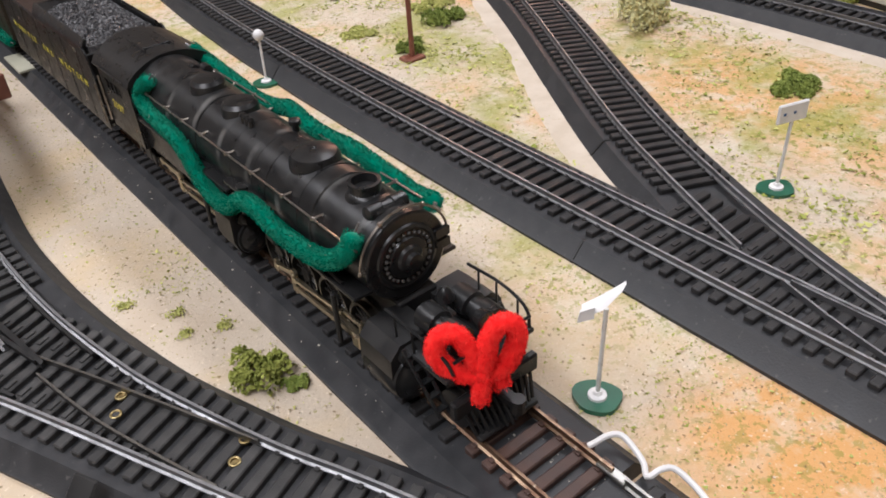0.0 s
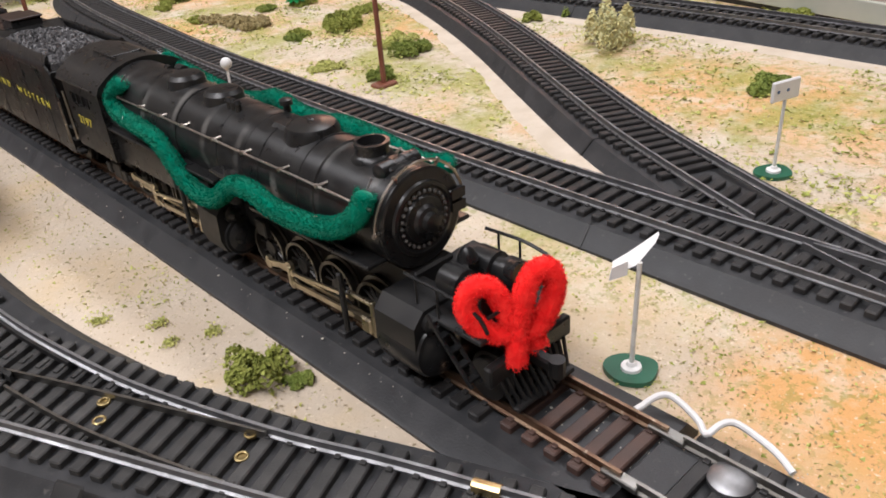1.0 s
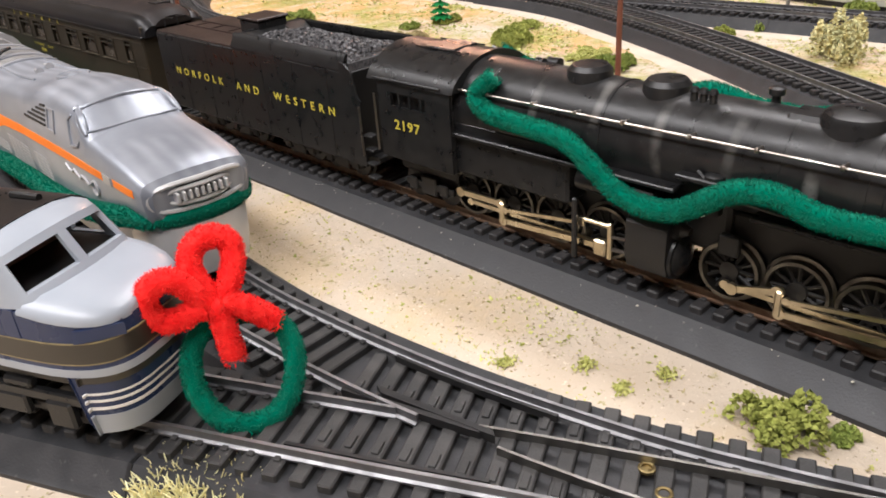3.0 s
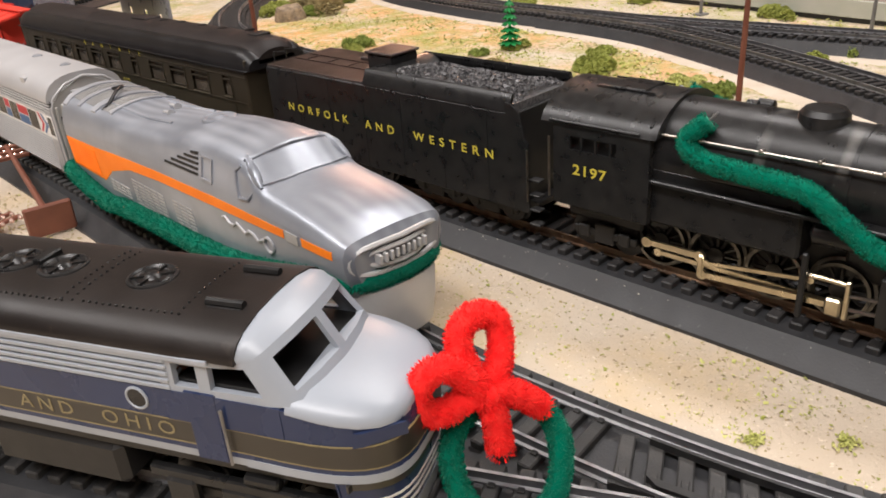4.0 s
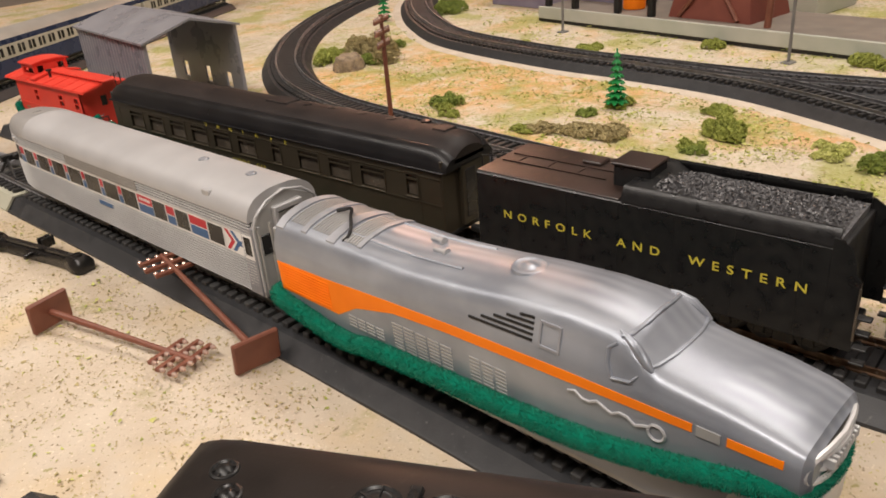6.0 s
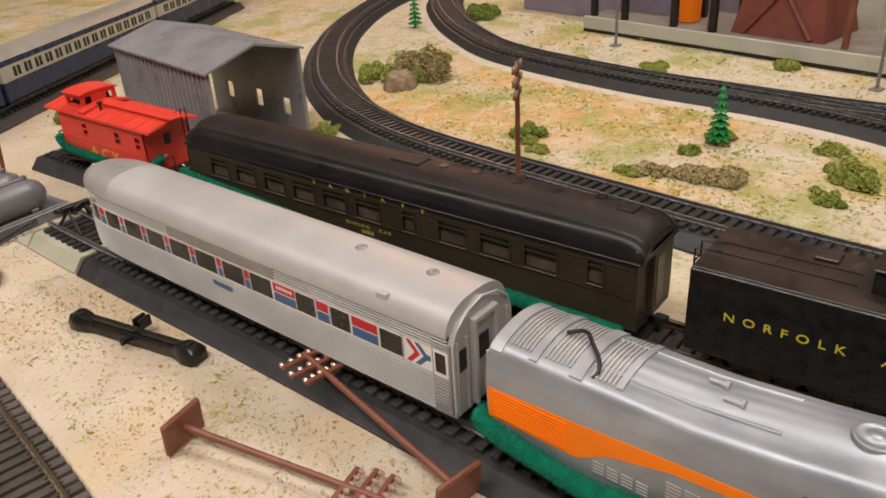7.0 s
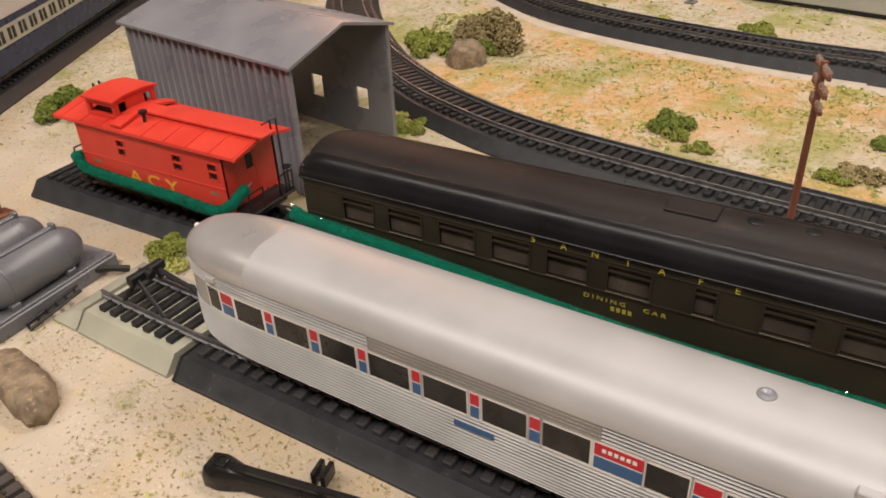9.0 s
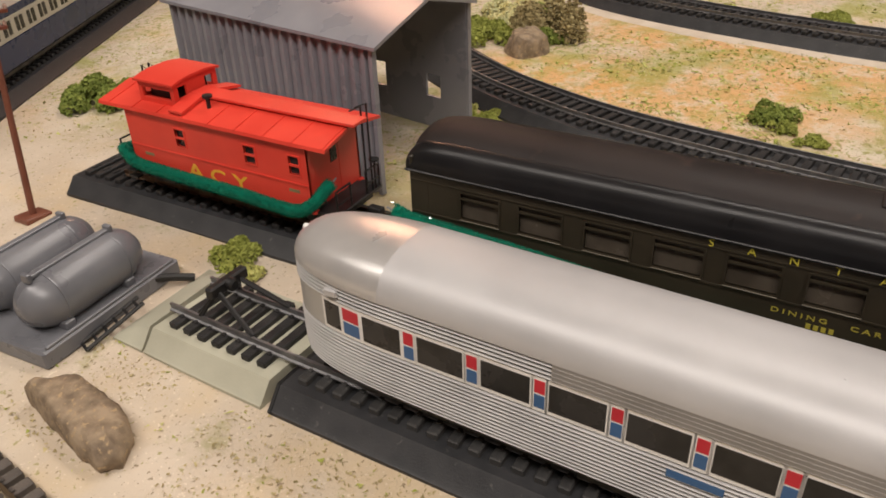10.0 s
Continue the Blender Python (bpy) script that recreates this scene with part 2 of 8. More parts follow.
ROCK = material("brown_stone", (0.15, 0.108, 0.07), (0.33, 0.25, 0.165), 190, (0.75, 0.9), bump=1.0, bump_scale=420, wear=(0.38, 0.27, 0.15), wear_at=0.58)
FOAM = [material("olive_foam_foliage", (0.257, 0.290, 0.047), (0.405, 0.432, 0.101), 260, (0.8, 0.95), bump=0.8, bump_scale=1500),
        material("yellow_green_foam_foliage", (0.446, 0.459, 0.115), (0.621, 0.608, 0.216), 260, (0.8, 0.95), bump=0.8, bump_scale=1500),
        material("dark_green_foam_foliage", (0.176, 0.230, 0.038), (0.297, 0.351, 0.074), 260, (0.8, 0.95), bump=0.8, bump_scale=1500),
        material("straw_foliage", (0.800, 0.702, 0.324), (0.800, 0.800, 0.486), 260, (0.8, 0.95), bump=0.8, bump_scale=1500),
        material("dry_brown_foliage", (0.34, 0.27, 0.12), (0.54, 0.45, 0.23), 260, (0.8, 0.95), bump=0.8, bump_scale=1500)]


# ---- mesh building, in millimetres ----
class Form:
    """Collects vertices and faces of one mesh."""

    def __init__(self):
        self.v, self.f = [], []

    def add(self, verts, faces):
        k = len(self.v)
        self.v += [tuple(p) for p in verts]
        self.f += [tuple(i + k for i in face) for face in faces]
        return self

    def box(self, x0, y0, z0, x1, y1, z1, b=0.0):
        if b <= 0:
            vs = [(x, y, z) for x in (x0, x1) for y in (y0, y1) for z in (z0, z1)]
            return self.add(vs, [(0, 1, 3, 2), (4, 6, 7, 5), (0, 4, 5, 1), (2, 3, 7, 6), (0, 2, 6, 4), (1, 5, 7, 3)])
        b = min(b, (x1 - x0) * 0.45, (y1 - y0) * 0.45, (z1 - z0) * 0.45)
        rings = []
        for z, i in ((z0, b), (z0 + b, 0), (z1 - b, 0), (z1, b)):
            j = b if i == 0 else b
            rings.append([(x0 + i + (b if i == 0 else 0), y0 + i, z), (x1 - i - (b if i == 0 else 0), y0 + i, z), (x1 - i, y0 + i + (b if i == 0 else 0), z), (x1 - i, y1 - i - (b if i == 0 else 0), z),
                          (x1 - i - (b if i == 0 else 0), y1 - i, z), (x0 + i + (b if i == 0 else 0), y1 - i, z), (x0 + i, y1 - i - (b if i == 0 else 0), z), (x0 + i, y0 + i + (b if i == 0 else 0), z)])
        return self.loft(rings)

    def loft(self, rings, caps=True, closed=True):
        n = len(rings[0])
        faces = []
        for r in range(len(rings) - 1):
            for i in range(n if closed else n - 1):
                j = (i + 1) % n
                faces.append((r * n + i, r * n + j, (r + 1) * n + j, (r + 1) * n + i))
        if caps and closed:
            faces.append(tuple(range(n - 1, -1, -1)))
            faces.append(tuple((len(rings) - 1) * n + i for i in range(n)))
        return self.add([p for ring in rings for p in ring], faces)

    def tube(self, path, r, n=8, caps=True):
        pts = [Vector(p) for p in path]
        rr = r if isinstance(r, (list, tuple)) else [r] * len(pts)
        rings = []
        side = None
        for i, p in enumerate(pts):
            d = (pts[min(i + 1, len(pts) - 1)] - pts[max(i - 1, 0)]).normalized()
            if side is None:
                side = d.orthogonal().normalized()
            side = (side - d * side.dot(d))
            side = side.normalized() if side.length > 1e-6 else d.orthogonal().normalized()
            up = d.cross(side)
            rings.append([tuple(p + (side * math.cos(a) + up * math.sin(a)) * rr[i]) for a in [2 * math.pi * k / n for k in range(n)]])
        return self.loft(rings, caps)

    def cyl(self, p0, p1, r0, r1=None, n=16):
        return self.tube([p0, p1], [r0, r0 if r1 is None else r1], n)

    def lathe(self, p, axis, profile, n=20):
        """profile: (distance along the axis, radius) rows, closed by caps."""
        d = Vector(axis).normalized()
        s = d.orthogonal().normalized()
        u = d.cross(s)
        p = Vector(p)
        return self.loft([[tuple(p + d * a + (s * math.cos(t) + u * math.sin(t)) * max(r, 0.01)) for t in [2 * math.pi * k / n for k in range(n)]] for a, r in profile])

    def ball(self, p, rx, ry=None, rz=None, n=12, m=8, lo=-90, hi=90):
        ry, rz = ry or rx, rz or rx
        rings = []
        for k in range(m + 1):
            a = radians(lo + (hi - lo) * k / m)
            c, s = max(math.cos(a), 0.01), math.sin(a)
            rings.append([(p[0] + rx * c * math.cos(t), p[1] + ry * c * math.sin(t), p[2] + rz * s) for t in [2 * math.pi * i / n for i in range(n)]])
        return self.loft(rings)

    def prism(self, outline, axis, a, b):
        """outline in the two other axes, in order, stretched along axis from a to b."""
        def put(u, v, w):
            return {"x": (w, u, v), "y": (u, w, v), "z": (u, v, w)}[axis]
        return self.loft([[put(u, v, a) for u, v in outline], [put(u, v, b) for u, v in outline]])


def mesh_of(name, form, mat, sharp=35):
    me = bpy.data.meshes.new(name)
    me.from_pydata([(x * 0.001, y * 0.001, z * 0.001) for x, y, z in form.v], [], form.f)
    bm = bmesh.new()
    bm.from_mesh(me)
    bmesh.ops.recalc_face_normals(bm, faces=bm.faces)
    bm.to_mesh(me)
    bm.free()
    me.materials.append(mat)
    me.shade_smooth()
    me.set_sharp_from_angle(angle=radians(sharp))
    return me


def part(name, form, mat, parent, label="", sharp=35):
    ob = new(name, mesh_of(name, form, mat, sharp))
    ob.parent = parent
    return tagged(ob, label)


def thing(name, x, y, z, rz, label, category, group="", kind=""):
    """An Empty in millimetres and degrees that parents the parts of one thing."""
    ob = new(name)
    ob.empty_display_size = 0.01
    ob.matrix_world = pose(x * 0.001, y * 0.001, z * 0.001, 0, 0, rz)
    return tagged(ob, label, category, group, kind)


def solid(name, form, mat, label, category, group="", kind="", at=(0, 0, 0), rz=0, sharp=35):
    """A thing of one mesh."""
    ob = new(name, mesh_of(name, form, mat, sharp))
    ob.matrix_world = pose(at[0] * 0.001, at[1] * 0.001, at[2] * 0.001, 0, 0, rz)
    return tagged(ob, label, category, group, kind)


def spline(points, step):
    """A smooth run through the points, sampled at about even steps."""
    pts = [Vector(p) for p in points]
    ext = [pts[0] * 2 - pts[1]] + pts + [pts[-1] * 2 - pts[-2]]
    fine = []
    for i in range(1, len(ext) - 2):
        a, b, c, d = ext[i - 1:i + 3]
        for k in range(24):
            t = k / 24
            fine.append(0.5 * (2 * b + (c - a) * t + (2 * a - 5 * b + 4 * c - d) * t * t + (3 * b - a - 3 * c + d) * t ** 3))
    fine.append(ext[-2])
    out, left = [fine[0]], step
    for p, q in zip(fine, fine[1:]):
        seg = (q - p).length
        while seg >= left:
            p = p + (q - p) * (left / seg)
            seg -= left
            out.append(p.copy())
            left = step
        left -= seg
    return out


def lettering(text, size, mat, parent, at, turn, name="lettering", spread=1.0, thick=0.05, bold=0.0, width=0.0):
    """Raised letters. at in millimetres in the parent's frame; turn: Euler degrees; spread: letter spacing."""
    cu = bpy.data.curves.new(name, "FONT")
    cu.body, cu.size, cu.space_character, cu.extrude, cu.offset = text, size * 0.001, spread, thick * 0.001, bold * 0.001
    cu.align_x, cu.resolution_u = "CENTER", 3
    tmp = new("tmp", cu)
    bpy.context.view_layer.update()
    me = bpy.data.meshes.new_from_object(tmp.evaluated_get(bpy.context.evaluated_depsgraph_get()))
    bpy.data.objects.remove(tmp)
    if width:
        xs = [v.co.x for v in me.vertices]
        k = width * 0.001 / (max(xs) - min(xs))
        c = (max(xs) + min(xs)) / 2
        for v in me.vertices:
            v.co.x = (v.co.x - c) * k
    me.materials.clear()
    me.materials.append(mat)
    ob = new(name, me)
    ob.parent = parent
    ob.matrix_local = pose(at[0] * 0.001, at[1] * 0.001, at[2] * 0.001, *turn)
    return ob


def fuzz(path, r, rng, per=150, n=10):
    """A chenille stem: a soft core under a dense coat of fine radial bristles."""
    form = Form()
    pts = spline(path, 0.9)
    radii = [r * (0.84 + 0.05 * noise.noise(p * 0.5)) for p in pts]
    radii[0] *= 0.6
    radii[-1] *= 0.6
    form.tube(pts, radii, n)
    for p, q in zip(pts, pts[1:]):
        d = (q - p).normalized()
        s = d.orthogonal().normalized()
        u = d.cross(s)
        for _ in range(per):
            a = rng.uniform(0, 6.283)
            o = p + (q - p) * rng.random()
            w = (s * math.cos(a) + u * math.sin(a) + d * rng.uniform(-0.35, 0.35)).normalized()
            tip = o + w * r * (rng.uniform(0.90, 1.07) + 0.05 * noise.noise(o * 0.8))
            foot = o + w * r * 0.75
            e = d * 0.09 if rng.random() < 0.5 else w.cross(d) * 0.09
            form.add([foot - e, foot + e, tip + e * 0.6, tip - e * 0.6], [(0, 1, 2, 3)])
    return form


def tinsel(path, r, rng, every=5.0):
    """Short glinting strands caught in a chenille stem."""
    form = Form()
    for p in spline(path, every):
        a = rng.uniform(0, 6.283)
        w = Vector((math.cos(a), math.sin(a) * 0.6, math.sin(a))).normalized()
        t = Vector((rng.uniform(-1, 1), rng.uniform(-1, 1), rng.uniform(-0.4, 0.4))).normalized()
        o = p + w * r * 0.97
        form.add([o - t * 0.7, o + t * 0.7, o + t * 0.6 + w * 0.16, o - t * 0.6 + w * 0.16], [(0, 1, 2, 3)])
    return form


# ---- room ----
def plain(name, colour, rough=0.8, scale=3):
    return material(name, colour, tuple(c * 0.92 for c in colour), scale, (rough, rough + 0.1))


WALL = plain("painted_room_wall", (0.42, 0.36, 0.30))
for nm, box in (("wall_north", (-2600, 2600, -950, 3200, 2700, 1450)), ("wall_south", (-2600, -2300, -950, 3200, -2200, 1450)),
                ("wall_east", (3200, -2300, -950, 3300, 2700, 1450)), ("wall_west", (-2700, -2300, -950, -2600, 2700, 1450))):
    solid(nm, Form().box(*box), WALL, "plain painted wall of the layout room", "wall", kind="structure")
solid("ceiling", Form().box(-2700, -2300, 1450, 3300, 2700, 1500), plain("white_ceiling_paint", (0.75, 0.73, 0.70)), "white painted ceiling", "ceiling", kind="structure")
solid("floor", Form().box(-2700, -2300, -1000, 3300, 2700, -950), plain("brown_floor", (0.22, 0.16, 0.12)), "brown floor of the room", "floor", kind="structure")


# ---- scenery ground ----
def ground_material():
    m = bpy.data.materials.new("sandy_scenery_ground")
    m.use_nodes = True
    nt = m.node_tree
    nodes, links = nt.nodes, nt.links
    b = nodes["Principled BSDF"]
    tc = nodes.new("ShaderNodeTexCoord")

    def noisy(scale, detail=5, rough=0.55, shift=0.0):
        mp = nodes.new("ShaderNodeMapping")
        mp.inputs["Location"].default_value = (shift, shift * 0.7, 0)
        links.new(tc.outputs["Object"], mp.inputs["Vector"])
        n = nodes.new("ShaderNodeTexNoise")
        n.inputs["Scale"].default_value, n.inputs["Detail"].default_value, n.inputs["Roughness"].default_value = scale, detail, rough
        links.new(mp.outputs["Vector"], n.inputs["Vector"])
        return n.outputs["Fac"]

    def ramp(fac, lo, hi):
        r = nodes.new("ShaderNodeMapRange")
        r.inputs["From Min"].default_value, r.inputs["From Max"].default_value = lo, hi
        r.clamp = True
        links.new(fac, r.inputs["Value"])
        return r.outputs["Result"]

    def over(a, b2, fac):
        x = nodes.new("ShaderNodeMix")
        x.data_type = "RGBA"
        links.new(fac, x.inputs["Factor"])
        for sock, val in (("A", a), ("B", b2)):
            if isinstance(val, tuple):
                x.inputs[sock].default_value = (*val, 1)
            else:
                links.new(val, x.inputs[sock])
        return x.outputs["Result"]

    def times(p, q):
        x = nodes.new("ShaderNodeMath")
        x.operation = "MULTIPLY"
        links.new(p, x.inputs[0])
        if isinstance(q, float):
            x.inputs[1].default_value = q
        else:
            links.new(q, x.inputs[1])
        return x.outputs[0]

    def blob(cx, cy, rx, ry):
        """A stain with a ragged rim, in metres."""
        mp = nodes.new("ShaderNodeMapping")
        mp.inputs["Location"].default_value = (-cx / rx, -cy / ry, 0)
        mp.inputs["Scale"].default_value = (1 / rx, 1 / ry, 0)
        links.new(tc.outputs["Object"], mp.inputs["Vector"])
        ln = nodes.new("ShaderNodeVectorMath")
        ln.operation = "LENGTH"
        links.new(mp.outputs["Vector"], ln.inputs[0])
        ad = nodes.new("ShaderNodeMath")
        ad.operation = "ADD"
        links.new(ln.outputs["Value"], ad.inputs[0])
        links.new(ragged, ad.inputs[1])
        return ramp(ad.outputs[0], 1.75, 1.05)

    ragged = noisy(45, 6, 0.65, 3.0)
    colour = over((0.535, 0.445, 0.34), (0.61, 0.525, 0.42), ramp(noisy(30), 0.35, 0.65))
    colour = over(colour, (0.62, 0.47, 0.27), times(ramp(noisy(14, 6, 0.6, 1.3), 0.50, 0.62), 0.5))
    for cx, cy, rx, ry in ((0.16, 0.02, 0.07, 0.06), (0.15, 0.0, 0.06, 0.06), (0.145, 0.045, 0.02, 0.025), (0.30, 0.70, 0.05, 0.11), (0.36, 0.60, 0.05, 0.10), (0.34, 0.40, 0.04, 0.06), (0.30, 0.06, 0.03, 0.05), (0.24, 0.55, 0.02, 0.05), (0.33, 0.17, 0.05, 0.08), (0.29, 0.78, 0.05, 0.06), (0.40, 0.72, 0.04, 0.08)):
        colour = over(colour, (0.66, 0.36, 0.13), times(blob(cx, cy, rx, ry), 0.75))
    # turf was glued thickly on the field beyond the near tracks
    xs = nodes.new("ShaderNodeSeparateXYZ")
    links.new(tc.outputs["Object"], xs.inputs[0])
    field = ramp(xs.outputs["X"], 0.10, 0.17)
    colour = over(colour, (0.64, 0.40, 0.19), times(times(ramp(noisy(11, 6, 0.62, 11.4), 0.50, 0.60), field), 0.6))
    colour = over(colour, (0.66, 0.605, 0.49), times(times(ramp(noisy(60, 6, 0.7, 4.1), 0.48, 0.60), field), 0.6))
    colour = over(colour, (0.33, 0.335, 0.075), times(times(ramp(noisy(16, 5, 0.65, 7.7), 0.49, 0.61), field), 0.72))
    speck = times(ramp(noisy(230, 4, 0.7, 6.1), 0.53, 0.58), ramp(noisy(22, 5, 0.6, 8.3), 0.40, 0.58))
    colour = over(colour, (0.25, 0.26, 0.05), times(times(speck, field), 0.8))
    colour = over(colour, (0.24, 0.24, 0.055), times(ramp(noisy(24, 8, 0.7, 7.7), 0.60, 0.68), 0.5))
    colour = over(colour, (0.17, 0.12, 0.06), times(ramp(noisy(520, 3, 0.6, 2.2), 0.635, 0.69), 0.75))
    colour = over(colour, (0.28, 0.26, 0.07), times(ramp(noisy(330, 3, 0.6, 5.2), 0.64, 0.69), 0.7))
    colour = over(colour, (0.82, 0.72, 0.58), times(ramp(noisy(700, 2, 0.6, 9.2), 0.64, 0.70), 0.5))
    links.new(colour, b.inputs["Base Color"])
    b.inputs["Roughness"].default_value = 0.93
    b.inputs["Specular IOR Level"].default_value = 0.2
    bp = nodes.new("ShaderNodeBump")
    bp.inputs["Strength"].default_value, bp.inputs["Distance"].default_value = 0.7, 0.0008
    links.new(noisy(600, 5, 0.7), bp.inputs["Height"])
    links.new(bp.outputs["Normal"], b.inputs["Normal"])
    return m


def ground():
    form = Form()
    xs = [-700 + 12.5 * i for i in range(161)]
    ys = [-500 + 12.5 * i for i in range(177)]
    for y in ys:
        for x in xs:
            form.v.append((x, y, 0.5 * noise.noise(Vector((x, y, 0)) * 0.02) + 0.25 * noise.noise(Vector((x, y, 5)) * 0.08) - 0.3))
    w = len(xs)
    for j in range(len(ys) - 1):
        for i in range(w - 1):
            form.f.append((j * w + i, j * w + i + 1, (j + 1) * w + i + 1, (j + 1) * w + i))
    ob = new("ground", mesh_of("ground", form, ground_material()))
    tagged(ob, "pale sandy scenery mat with orange patches and green turf specks", "ground", kind="structure")


ground()
table = solid("layout_table", Form().box(-700, -500, -60, 1300, 1700, -4, 2), plain("plywood_table", (0.34, 0.24, 0.15), 0.6, 12), "plywood table under the model scenery", "table", kind="structure")
for x in (-640, 1240):
    for y in (-440, 1640):
        part("table_leg", Form().box(x - 45, y - 45, -950, x + 45, y + 45, -59, 4), plain("plain_pine_leg", (0.36, 0.26, 0.17), 0.6, 12), table)

# ---- tracks ----
RAIL_TOP, TIE_TOP, BED_TOP, PITCH = 11.5, 8.9, 6.9, 6.2


def ways(line):
    """For each point of a level line: the point, its direction and its right-hand side."""
    out = []
    for i, p in enumerate(line):
        d = (line[min(i + 1, len(line) - 1)] - line[max(i - 1, 0)]).normalized()
        out.append((p, d, Vector((d.y, -d.x, 0))))
    return out


def sweep(line, profile):
    form = Form()
    form.loft([[tuple(p + s * u + Vector((0, 0, v))) for u, v in profile] for p, d, s in ways(line)])
    return form


def switch_form(line, off):
    """A thin flat-topped point blade."""
    return sweep(line, [(u + off, v) for u, v in ((-0.35, TIE_TOP - 0.1), (-0.35, RAIL_TOP - 0.7), (0.35, RAIL_TOP - 0.7), (0.35, TIE_TOP - 0.1))])


def rail_form(line, off, sag=0.0):
    pr = [(-1.0, TIE_TOP - 0.1), (-1.0, TIE_TOP + 0.4), (-0.3, TIE_TOP + 0.7), (-0.3, RAIL_TOP - 0.9), (-0.42, RAIL_TOP - 0.6), (-0.42, RAIL_TOP), (0.42, RAIL_TOP), (0.42, RAIL_TOP - 0.6),
          (0.3, RAIL_TOP - 0.9), (0.3, TIE_TOP + 0.7), (1.0, TIE_TOP + 0.4), (1.0, TIE_TOP - 0.1)]
    return sweep(line, [(u + off, v - sag) for u, v in pr])


TIE_MESHES = {}


def tie_mesh(length, mat):
    key = (round(length), mat.name)
    if key not in TIE_MESHES:
        f = Form()
        h = length / 2
        f.box(-h, -1.7, BED_TOP - 0.4, h, 1.7, TIE_TOP, 0.35)
        for s in (-1, 1):
            f.box(s * 8.65 - 1.9, -0.8, TIE_TOP - 0.1, s * 8.65 + 1.9, 0.8, TIE_TOP + 0.55, 0.15)
        TIE_MESHES[key] = mesh_of("tie", f, mat)
    return TIE_MESHES[key]


def place_tie(parent, p, d, s, length, mat, shift=0.0):
    ob = new("tie", tie_mesh(length, mat))
    ob.parent = parent
    q = p + s * shift
    ob.matrix_local = pose(q.x * 0.001, q.y * 0.001, 0, 0, 0, math.degrees(math.atan2(-d.x, d.y)))
    return ob


def bed_profile(half=22.6, top=17.0, drop=0.0):
    return [(-half, -2.0), (-half, 0.9), (-half + 0.9, 1.5), (-top - 0.5, BED_TOP - 0.5 - drop), (-top, BED_TOP - drop), (top, BED_TOP - drop), (top + 0.5, BED_TOP - 0.5 - drop), (half - 0.9, 1.5), (half, 0.9), (half, -2.0)]


def track(name, points, label, rail=STEEL, tie=TIE, bed=ROADBED, ties=(0, 1e9), drop=0.0, seams=(), rails=(-8.65, 8.65), wide=None, rail_to=1e9):
    line = spline([(x, y, 0) for x, y in points], PITCH)
    root = thing(name, 0, 0, 0, 0, label, "model track")
    part("roadbed", sweep(line, bed_profile(drop=drop)), bed, root)
    for off in rails:
        part("rail", rail_form([p for p in line if p.y < rail_to], off), rail, root)
    for p, d, s in ways(line)[1:-1]:
        if ties[0] <= p.y <= ties[1]:
            length, shift = (28.4, 0.0)
            if wide:
                length, shift = wide(p)
            place_tie(root, p, d, s, length, tie, shift)
    for y in seams:
        p, d, s = min(ways(line), key=lambda w: abs(w[0].y - y))
        f = Form()
        f.loft([[tuple(p + d * e + s * (u * 1.012) + Vector((0, 0, max(v, 0) + 0.12))) for u, v in bed_profile()] for e in (-0.5, 0.5)])
        part("joint", f, BLACK_DULL, root, "dark joint line between two lengths of roadbed")
    return root, line


A_LINE = [(92.6, 68), (92.6, 300), (92.6, 600), (92.6, 906)]
track("main_track", A_LINE, "black roadbed track with tarnished brass rails under the steam train", RUSTY, TIE, seams=(640,), ties=(103, 2000), rail_to=884)
root, _ = track("approach_track", [(92.6, -190), (92.6, -60), (92.6, 68.2)], "black roadbed track with dull nickel rails and a flat plate", SWITCH, TIE, drop=0.25, ties=(-200, 58))
ahead, across = Vector((0, 1, 0)), Vector((1, 0, 0))
for k in range(5):
    place_tie(root, Vector((92.6, 71.6 + 6.35 * k, 0)), ahead, across, 24.0, TIE_BROWN)
    for s in (-1, 1):
        part("tie_end", Form().box(s * 13.5 - 2.4, 70.0 + 6.35 * k, BED_TOP - 0.4, s * 13.5 + 2.4, 73.3 + 6.35 * k, TIE_TOP - 0.1, 0.35), TIE, root)
part("plate", Form().box(84.9, 59.4, BED_TOP - 0.4, 100.3, 68.4, TIE_TOP - 0.1, 0.3), ROADBED, root, "flat black plate between the rails")
for s in (-1, 1):
    part("rail_joiner", Form().box(92.6 + s * 8.65 - 1.35, 63.5, TIE_TOP, 92.6 + s * 8.65 + 1.35, 72.5, RAIL_TOP - 0.9, 0.3), SWITCH, root)

# the curved turnout with its two legs
STEM = [(73, 40), (56, 82), (46.5, 105), (36.5, 127)]
LEG_F = STEM + [(10, 186), (-6, 219), (-27, 263), (-50, 313), (-93, 409), (-108, 450), (-113, 490)]
LEG_B = STEM + [(25.5, 157), (18.5, 180), (11.5, 214), (8, 240), (6, 265), (5.2, 295), (8, 340), (14, 420), (18.5, 505), (21, 560), (24.2, 650), (26.6, 737.5)]


def spread_b(p):
    """Turnout ties grow longer towards the frog."""
    if p.y > 236 or p.y < 120:
        return 28.4, 0.0
    k = (p.y - 120) / 116
    return 28.4 + 16 * k, 8 * k


